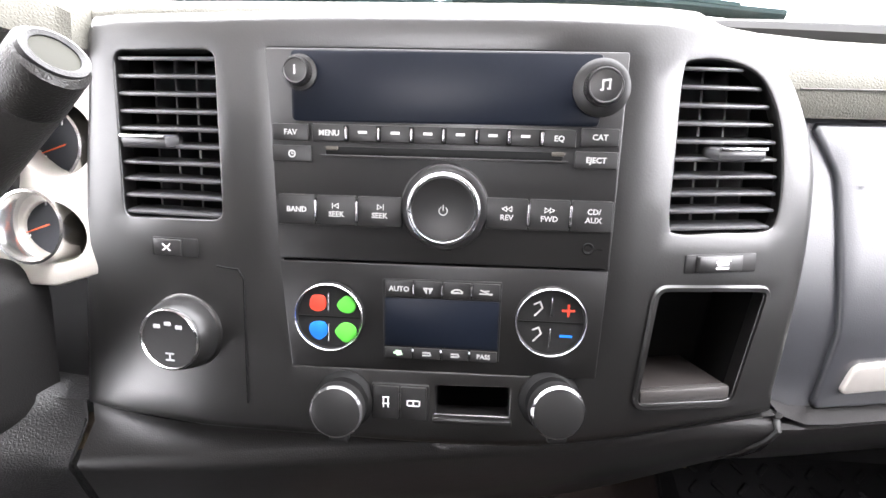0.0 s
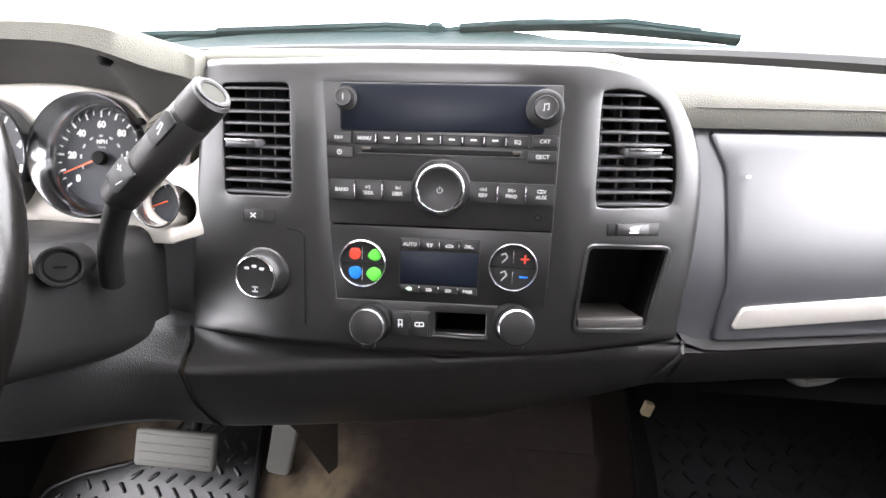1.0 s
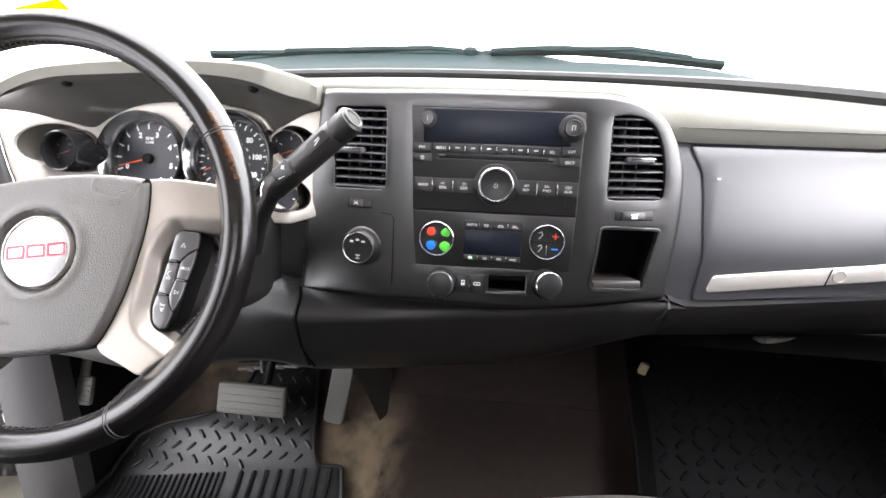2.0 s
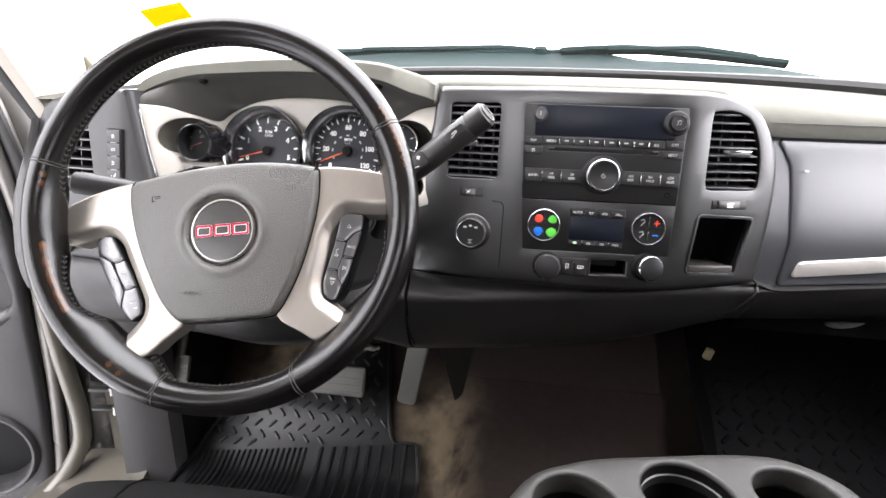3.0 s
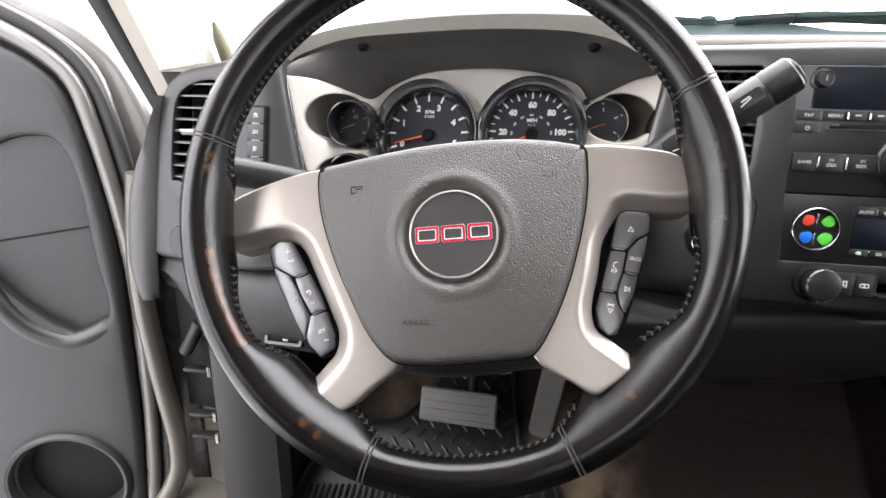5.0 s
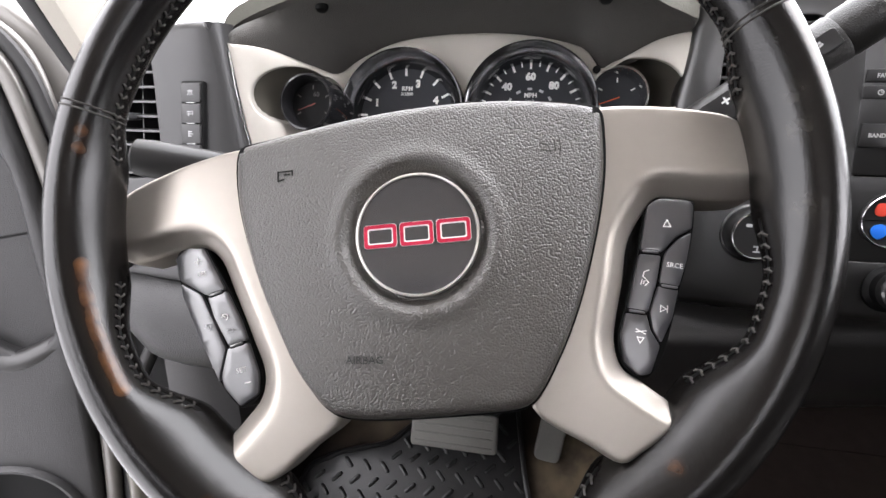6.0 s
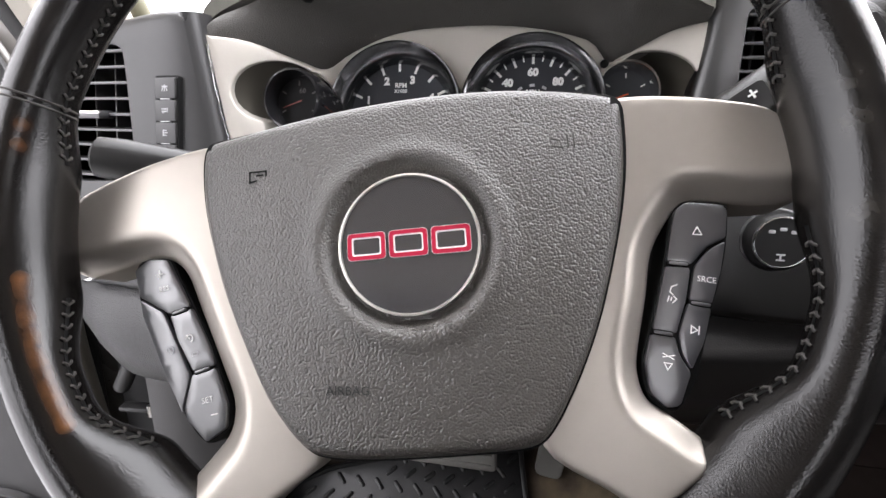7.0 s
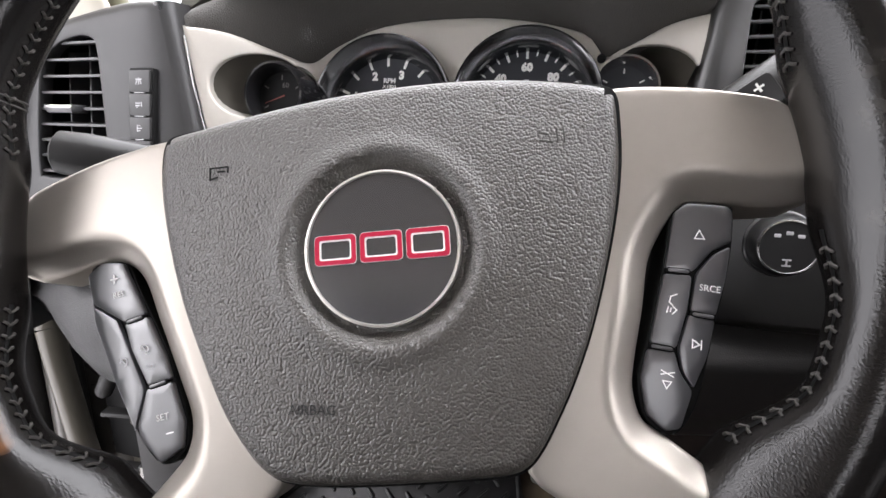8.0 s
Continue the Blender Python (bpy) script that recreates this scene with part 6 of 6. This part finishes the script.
# ---- footwell ----
brake = thing("brake_pedal", "wide grey rubber brake pedal on a black arm", "pedal")
mB = Matrix.Translation((-0.384, 0.541, 0.227)) @ pose(0, 0, 0, 70, 0, 0)
part("pad", block(0.132, 0.058, 0.014, 0.006, seg=3), PEDAL, brake, m=mB)
for k in range(4):
    part("rib", block(0.118, 0.0035, 0.003, 0.0012), PEDAL, brake, m=mB @ at(0, -0.02 + 0.0133 * k, 0.007))
part("arm", tube([(-0.365, 0.556, 0.235), (-0.362, 0.60, 0.30), (-0.36, 0.61, 0.42)], 0.009, 10), BLACK, brake)
gas = thing("accelerator_pedal", "long grey accelerator pedal", "pedal")
mG = Matrix.Translation((-0.236, 0.598, 0.213)) @ pose(0, 0, 0, 78, 0, 0) @ at(0, 0, 0, -8)
part("pad", slab(rounded([(-0.021, -0.055), (0.019, -0.055), (0.023, 0.085), (-0.020, 0.085)], 0.012), -0.006, 0.006, 0.003, 3), PEDAL, gas, m=mG)
part("arm", tube([(-0.23, 0.612, 0.26), (-0.225, 0.66, 0.33), (-0.22, 0.69, 0.40)], 0.007, 10), BLACK, gas)
pb = thing("parking_brake_pedal", "small ribbed grey parking brake pedal", "pedal")
mP = Matrix.Translation((-0.66, 0.462, 0.268)) @ pose(0, 0, 0, 68, 0, 0)
part("pad", block(0.056, 0.05, 0.012, 0.005), PEDAL, pb, m=mP)
for k in range(5):
    part("rib", block(0.05, 0.003, 0.003, 0.001), PEDAL, pb, m=mP @ at(0, -0.018 + 0.009 * k, 0.006))
part("arm", tube([(-0.655, 0.47, 0.28), (-0.65, 0.49, 0.34), (-0.64, 0.53, 0.42)], 0.008, 10), PEDAL, pb)
flap = thing("tunnel_trim", "dark triangular trim flap hanging beside the tunnel", "trim")
bm = loft([[(-0.172, 0.425, 0.41), (-0.158, 0.48, 0.33), (-0.140, 0.541, 0.212)], [(-0.105, 0.45, 0.42), (-0.108, 0.50, 0.34), (-0.127, 0.546, 0.224)]])
part("flap", thick(bm, 0.004), LOWER, flap)
bk = thing("wiring_bracket", "small black bracket and openings in the lower panel", "bracket")
part("tab", block(0.026, 0.012, 0.018, 0.005), BLACK, bk, m=pose(-0.165, 0.358, 0.447, 35, 0, -5))
part("clip", block(0.007, 0.012, 0.028, 0.003), BLACK, bk, m=pose(-0.184, 0.350, 0.455, 35, 30, 0))
cl = thing("cable_clip", "small tan cable clip below the glove compartment", "clip")
part("body", block(0.014, 0.012, 0.022, 0.003), material("tan_plastic", (0.32, 0.26, 0.16), 0.6), cl, m=pose(0.327, 0.599, 0.328, 0, 15, 0))


def mat_z(x, y):
    return floor_z(min(x, -0.30), y) + 0.010


mat = thing("floor_mat", "black rubber floor mat with diamond tread and ribs", "floor mat")
outline = rounded([(-0.665, 0.20), (-0.19, 0.20), (-0.194, 0.484), (-0.207, 0.536), (-0.258, 0.533), (-0.270, 0.560), (-0.283, 0.615), (-0.300, 0.690), (-0.42, 0.700), (-0.445, 0.630), (-0.50, 0.585), (-0.578, 0.566), (-0.632, 0.545), (-0.655, 0.50)], 0.012)
part("base", plate(outline, [], lambda u, v, o: Vector((u, v, mat_z(u, v) + o)), 0.02, 0.003, 0.010), RUBBER, mat)
edge = [Vector((u, v, mat_z(u, v) + 0.003)) for u, v in grown(ccw(outline), -0.004)]
part("raised_edge", tube(edge + [edge[0]], 0.004, 8, caps=False), RUBBER, mat)


def mat_pose(x, y, a):
    dz = (mat_z(x, y + 0.005) - mat_z(x, y - 0.005)) / 0.01
    return Matrix.Translation((x, y, mat_z(x, y))) @ pose(0, 0, 0, math.degrees(math.atan(dz)), 0, 0) @ pose(0, 0, 0, 0, 0, a)


first = None
shape = ccw(outline)
for i in range(14):
    for j in range(14):
        x, y = -0.655 + 0.0310 * (i + 0.5 * (j % 2)), 0.490 + 0.0158 * j
        if not inside((x, y), grown(shape, -0.013)) or y < 0.520 + 0.118 * (x + 0.42):
            continue
        a = 45 if j % 2 else -45
        if first is None:
            first = part("tread_lug", slab(rrect(0.0205, 0.0060, 0.0029, n=3), -0.001, 0.0036, 0.0016), RUBBER, mat)
            first.matrix_basis = mat_pose(x, y, a)
        else:
            again(first, mat_pose(x, y, a))
for k in range(20):
    x = -0.645 + 0.0112 * k
    y1 = 0.508 + 0.118 * (x + 0.42)
    bm = tube([(x + 0.02 * (y - y1), y, mat_z(x, y) + 0.002) for y in np.linspace(0.23, y1, 10)], 0.0034, 8)
    part("rib", bm, RUBBER, mat)
for k in range(8):
    x = -0.40 + 0.024 * k
    y1 = 0.508 + 0.118 * (x + 0.42)
    part("rib", tube([(x, y, mat_z(x, y) + 0.001) for y in np.linspace(0.23, y1, 8)], 0.005, 8, 0.6), RUBBER, mat)
pm = thing("passenger_floor_mat", "black rubber passenger floor mat with diamond tread", "floor mat")
po_ = rounded([(0.30, 0.25), (0.84, 0.25), (0.84, 0.88), (0.33, 0.88)], 0.03)
part("base", plate(po_, [], lambda u, v, o: Vector((u, v, floor_z(0.6, v) + 0.012 + o)), 0.04, 0.003, 0.010), RUBBER_SHADED, pm)
lug = None
for i in range(14):
    for j in range(10):
        x, y = 0.35 + 0.033 * i, 0.50 + 0.021 * j
        dz = (floor_z(0.6, y + 0.005) - floor_z(0.6, y - 0.005)) / 0.01
        if inside((x, y), grown(ccw(po_), -0.015)):
            m = Matrix.Translation((x, y, floor_z(0.6, y) + 0.012)) @ pose(0, 0, 0, math.degrees(math.atan(dz)), 0, 0) @ pose(0, 0, 0, 0, 0, 45 if (i + j) % 2 else -45)
            (again(lug, m, pm) if lug else None)
            if not lug:
                lug = part('tread_lug', slab(rrect(0.022, 0.0075, 0.0034, n=3), -0.001, 0.0032, 0.0014), RUBBER_SHADED, pm)
                lug.matrix_basis = m

dc = thing("diagnostic_socket", "black connector with pale label under the knee panel", "connector", pose(-0.543, 0.272, 0.470, 70, 0, 0))
part("housing", slab(rrect(0.046, 0.020, 0.003), -0.02, 0.002, 0.001), BLACK, dc)
part("rim", ring_slab(rrect(0.044, 0.018, 0.003), rrect(0.038, 0.012, 0.002), 0, 0.004), BEZEL, dc)
for k, (x, y) in enumerate(((-0.011, 0.001), (0.002, 0.003), (0.002, -0.003), (0.013, 0.001))):
    part("print_bar", slab(rrect(0.006 if k else 0.009, 0.003, 0.0006, n=1), 0.0015, 0.0028, 0.0002), DIM, dc, m=at(x, y))
lk = thing("pedal_linkage", "dull metal brake pedal linkage under the column", "linkage")
part("rod", tube([(-0.43, 0.585, 0.262), (-0.36, 0.585, 0.272), (-0.30, 0.585, 0.282)], 0.0035, 8), PEDAL, lk)
part("pin", tube([(-0.379, 0.58, 0.262), (-0.379, 0.58, 0.292)], 0.0035, 8), PEDAL, lk)
for x in (-0.405, -0.345, -0.315):
    part("tab", block(0.014, 0.006, 0.010, 0.002), PEDAL, lk, m=pose(x, 0.583, 0.271 + 0.17 * (x + 0.37), 20, 0, 0))
part("bracket", block(0.15, 0.012, 0.026, 0.004), BLACK, lk, m=pose(-0.365, 0.60, 0.29, 0, -8, 0))

# ---- seat and console ----
seat = thing("front_seat", "dark grey cloth driver seat cushion", "car seat")


def seat_z(u, v):
    e = 1 - abs((u + 0.36) / 0.26) ** 4
    return 0.30 + 0.012 * e - 0.02 * ((u + 0.36) / 0.25) ** 2 - 0.10 * max(0, (v - 0.13) / 0.10) ** 2.2


bm = plate(rounded([(-0.61, -0.42), (-0.11, -0.42), (-0.11, 0.20), (-0.16, 0.225), (-0.56, 0.225), (-0.61, 0.20)], 0.05), [], lambda u, v, o: Vector((u, v, seat_z(u, v) + o)), 0.02, 0.02, 0.16, seg=4)
part("cushion", bm, SEAT, seat)
for x in (-0.50, -0.20):
    part("seam", tube([(x, y, seat_z(x, y) + 0.0005) for y in np.linspace(-0.35, 0.22, 24)], 0.0018, 6), BLACK, seat)
part("skirt", block(0.44, 0.52, 0.10, 0.02), BLACK, seat, m=at(-0.36, -0.12, 0.10))

con = thing("center_console", "grey plastic fold-down console with three cup holders", "console")


def CZ(u, v, o=0.0):
    return Vector((u, v, 0.445 + o))


shape = spline([(-0.059, 0.0), (-0.056, 0.04), (-0.041, 0.073), (-0.022, 0.096), (0.012, 0.114), (0.04, 0.1245), (0.096, 0.1375), (0.15, 0.1495), (0.185, 0.1545), (0.21, 0.155), (0.232, 0.148), (0.252, 0.133), (0.264, 0.112), (0.273, 0.06), (0.277, -0.05)], 4, False) + [(0.277, -0.40), (-0.059, -0.40)]
cups = [circle(0.040, 0.009, 0.0565, 40), circle(0.043, 0.108, 0.0855, 40), circle(0.040, 0.205, 0.097, 40)]
part("top", plate(shape, cups, CZ, 0.02, 0.012, 0.05, 0.004, 0.02, seg=4), CONSOLE, con, "light grey cup holder tray")
for c in cups:
    cx, cy = sum(p[0] for p in c) / 40, sum(p[1] for p in c) / 40
    part("cup_well", lathe([(0.0385, 0.0), (0.037, -0.065), (0.034, -0.072), (0, -0.072)], 40), BLACK, con, "dark cup well", m=at(cx, cy, 0.441))
    part("cup_ring", lathe([(0.0395, -0.008), (0.0368, -0.010), (0.0365, -0.018), (0.039, -0.02)], 40), LOWER, con, "ring inside the cup well", m=at(cx, cy, 0.441))
part("body", block(0.30, 0.46, 0.33, 0.03), SEAT, con, "dark cloth console body", m=at(0.106, -0.155, 0.255))

# ---- open driver door, door frame and kick panel ----
door = thing("door", "open driver door with grey vinyl panel and loudspeaker", "door", Matrix.Translation((-0.82, 0.45, 0.0)) @ pose(0, 0, 0, 0, 0, 180 + 19.9))


def DP(u, v, o=0.0):
    """On the door: u away from the hinge, v up, o towards the cab."""
    return Vector((u, o, v))


sheet = rounded([(0.0, -0.08), (0.0, 0.60), (0.014, 0.671), (0.036, 0.734), (0.060, 0.784), (0.105, 0.822), (0.18, 0.862), (0.42, 1.0), (0.72, 1.16), (0.95, 1.18), (0.95, -0.08)], 0.03)
window = rounded([(0.40, 0.90), (0.88, 0.90), (0.88, 1.10), (0.72, 1.08), (0.48, 0.955)], 0.03)
part("shell", plate(sheet, [window], lambda u, v, o: DP(u, v, -0.03 + o), 0.06, 0.012, 0.06), PAINT, door, "grey painted door shell with window frame")
edge = spline([(0.95, 0.865), (0.40, 0.865), (0.29, 0.842), (0.204, 0.798), (0.146, 0.766), (0.114, 0.730), (0.098, 0.672), (0.086, 0.593), (0.078, 0.514), (0.076, 0.43), (0.078, 0.34), (0.082, 0.234), (0.092, 0.113), (0.105, 0.0), (0.13, -0.05)], 5, False) + [(0.95, -0.05)]
ARM = spline([(0.30, 0.635), (0.225, 0.657), (0.175, 0.674), (0.128, 0.668), (0.104, 0.612), (0.097, 0.50), (0.090, 0.41), (0.112, 0.378), (0.150, 0.366), (0.200, 0.398), (0.26, 0.464), (0.30, 0.53), (0.42, 0.56), (0.60, 0.60), (0.45, 0.62)], 5)
SPK = circle(0.088, 0.2045, 0.104, 48)
part("panel", plate(edge, [ARM, SPK], lambda u, v, o: DP(u, v, 0.012 + 0.012 * math.sin(max(0, min(1, v / 0.7)) * 3.1) + o), 0.03, 0.012, 0.03, 0.008, 0.02), DOORSHADE, door, "grey vinyl inner panel")
part("inset", plate(grown(ccw(ARM), 0.01), [], lambda u, v, o: DP(u, v, 0.004 + o), 0.03, 0.001, 0.006), DOORSHADE, door, "recessed grey panel")
part("inset_joint", tube([DP(u, 0.541 - 0.158 * (u - 0.085), 0.0045) for u in (0.09, 0.2, 0.3, 0.36)], 0.0015, 6), BLACK, door)
part("pull", tube(spline([DP(0.31, 0.54, 0.018), DP(0.262, 0.468, 0.024), DP(0.214, 0.392, 0.024), DP(0.16, 0.362, 0.02), DP(0.10, 0.385, 0.012)], 5, False), 0.014, 12, 0.7), LOWER, door, "dark door pull edge")
sp = part("speaker_ring", lathe([(0.097, 0.006), (0.095, 0.014), (0.091, 0.018), (0.086, 0.0165), (0.083, 0.010), (0.078, -0.018), (0.076, -0.026)], 56), DOORSHADE, door, "grey loudspeaker ring with a deep well", m=pose(0.2045, 0.010, 0.104, -90))
part("speaker_grille", lathe([(0.078, -0.026), (0.06, -0.024), (0, -0.022)], 48), BLACK, sp, "black loudspeaker grille", m=pose(0.2045, 0.010, 0.104, -90))
part("seal", tube([DP(u, v, -0.004) for u, v in grown(ccw(edge), 0.034)[12:66]], 0.016, 10, 0.6), SEAL, door, "black door seal")
ridge = [(0.42, 0.892), (0.29, 0.862), (0.20, 0.816), (0.138, 0.781), (0.101, 0.742), (0.085, 0.676), (0.073, 0.595), (0.065, 0.512), (0.063, 0.43), (0.066, 0.33), (0.070, 0.22), (0.080, 0.10), (0.094, 0.0), (0.112, -0.07)]
part("painted_ridge", tube([DP(u, v, 0.002) for u, v in spline(ridge, 4, False)], 0.014, 12, 0.8), PAINT, door, "grey painted door edge")
part("outer_ridge", tube([DP(u - 0.022, v + 0.014, -0.012) for u, v in spline(ridge[:7], 4, False)], 0.009, 12, 0.8), PAINT, door, "second painted ridge")

# body side of the door opening
fl = [(-0.83, 0.41, 0.62), (-0.85, 0.41, 0.50), (-0.852, 0.41, 0.41), (-0.842, 0.41, 0.30), (-0.828, 0.41, 0.17), (-0.84, 0.40, 0.10), (-0.88, 0.36, 0.03), (-0.90, 0.20, -0.01), (-0.90, -0.6, -0.01)]
tagged(part("trim_door_flange", tube(spline(fl, 5, False), 0.015, 12), BODY), "beige painted door opening flange", "door frame", kind="structure")
bm = loft([[(-0.80, 0.45, z), (-0.765, 0.44, z), (-0.74, 0.42, z)] for z in np.linspace(0.0, 0.56, 8)])
# flat black sheet standing in for the shade behind the hinges
tagged(part("wall_hinge_shade", loft([[(-0.815, 0.432, z), (-0.765, 0.428, z), (-0.742, 0.405, z)] for z in (0.24, 0.40, 0.56)]), BLACK), "black sheet in place of the shade behind the door hinges", "wall", kind="structure")
tagged(part("wall_hinge_pillar", thick(bm, 0.006), BODY), "beige painted hinge pillar in the door opening", "pillar", kind="structure")
bm = loft([[(-0.738, 0.40, z), (-0.72, 0.402, z), (-0.69, 0.41, z), (-0.662 + 0.03 * (0.2 - z) * 0.3, 0.425, z), (-0.657 + 0.03 * (0.2 - z) * 0.3, 0.45, z)] for z in np.linspace(0.0, 0.44, 8)])
tagged(part("trim_kick_panel", thick(bm, 0.006), DOORPANEL), "grey plastic kick panel beside the pedals", "kick panel", kind="structure")
# kick panel's side made black to carry the footwell's shade
bm = loft([[(-0.664, 0.445, z), (-0.67, 0.60, z), (-0.67, 0.85, z)] for z in (0.0, 0.22, 0.44)])
tagged(part("wall_footwell_shade", thick(bm, 0.006), BLACK), "black sheet standing for the shade beside the driver footwell", "wall", kind="structure")
def sill_row(y):
    """Door sill: an outer lip, a flat step and a raised inner edge that sweeps up ahead of the seat."""
    up = 0.04 * ease((y - 0.36) / 0.10) ** 2
    return [(-0.935, y, 0.0), (-0.915, y, 0.034), (-0.900, y, 0.044), (-0.865, y, 0.046 + 0.3 * up), (-0.855, y, 0.056 + 0.5 * up), (-0.80, y, 0.058 + 0.7 * up), (-0.745, y, 0.060 + up), (-0.735, y, 0.070 + up), (-0.70, y, 0.072 + up), (-0.692, y, 0.05)]


tagged(part("trim_sill", thick(loft([sill_row(y) for y in np.linspace(-1.2, 0.445, 30)]), 0.004), BODY, sharp=60), "scuffed beige painted door sill", "sill", kind="structure")
hinge = thing("door_hinge", "dark door hinge and check strap in the opening", "hinge")
for z in (0.32, 0.24, 0.20):
    part("leaf", block(0.045, 0.016, 0.006, 0.002), SEAL, hinge, m=pose(-0.772, 0.412, z, 0, 4, 10))
    part("pin", tube([(-0.752, 0.408, z - 0.008), (-0.752, 0.408, z + 0.008)], 0.004, 8), CHROME, hinge)
part("wiring_boot", tube([(-0.76, 0.41, 0.40), (-0.775, 0.405, 0.37), (-0.79, 0.41, 0.35)], 0.010, 12), SEAL, hinge, "ribbed rubber wiring boot")
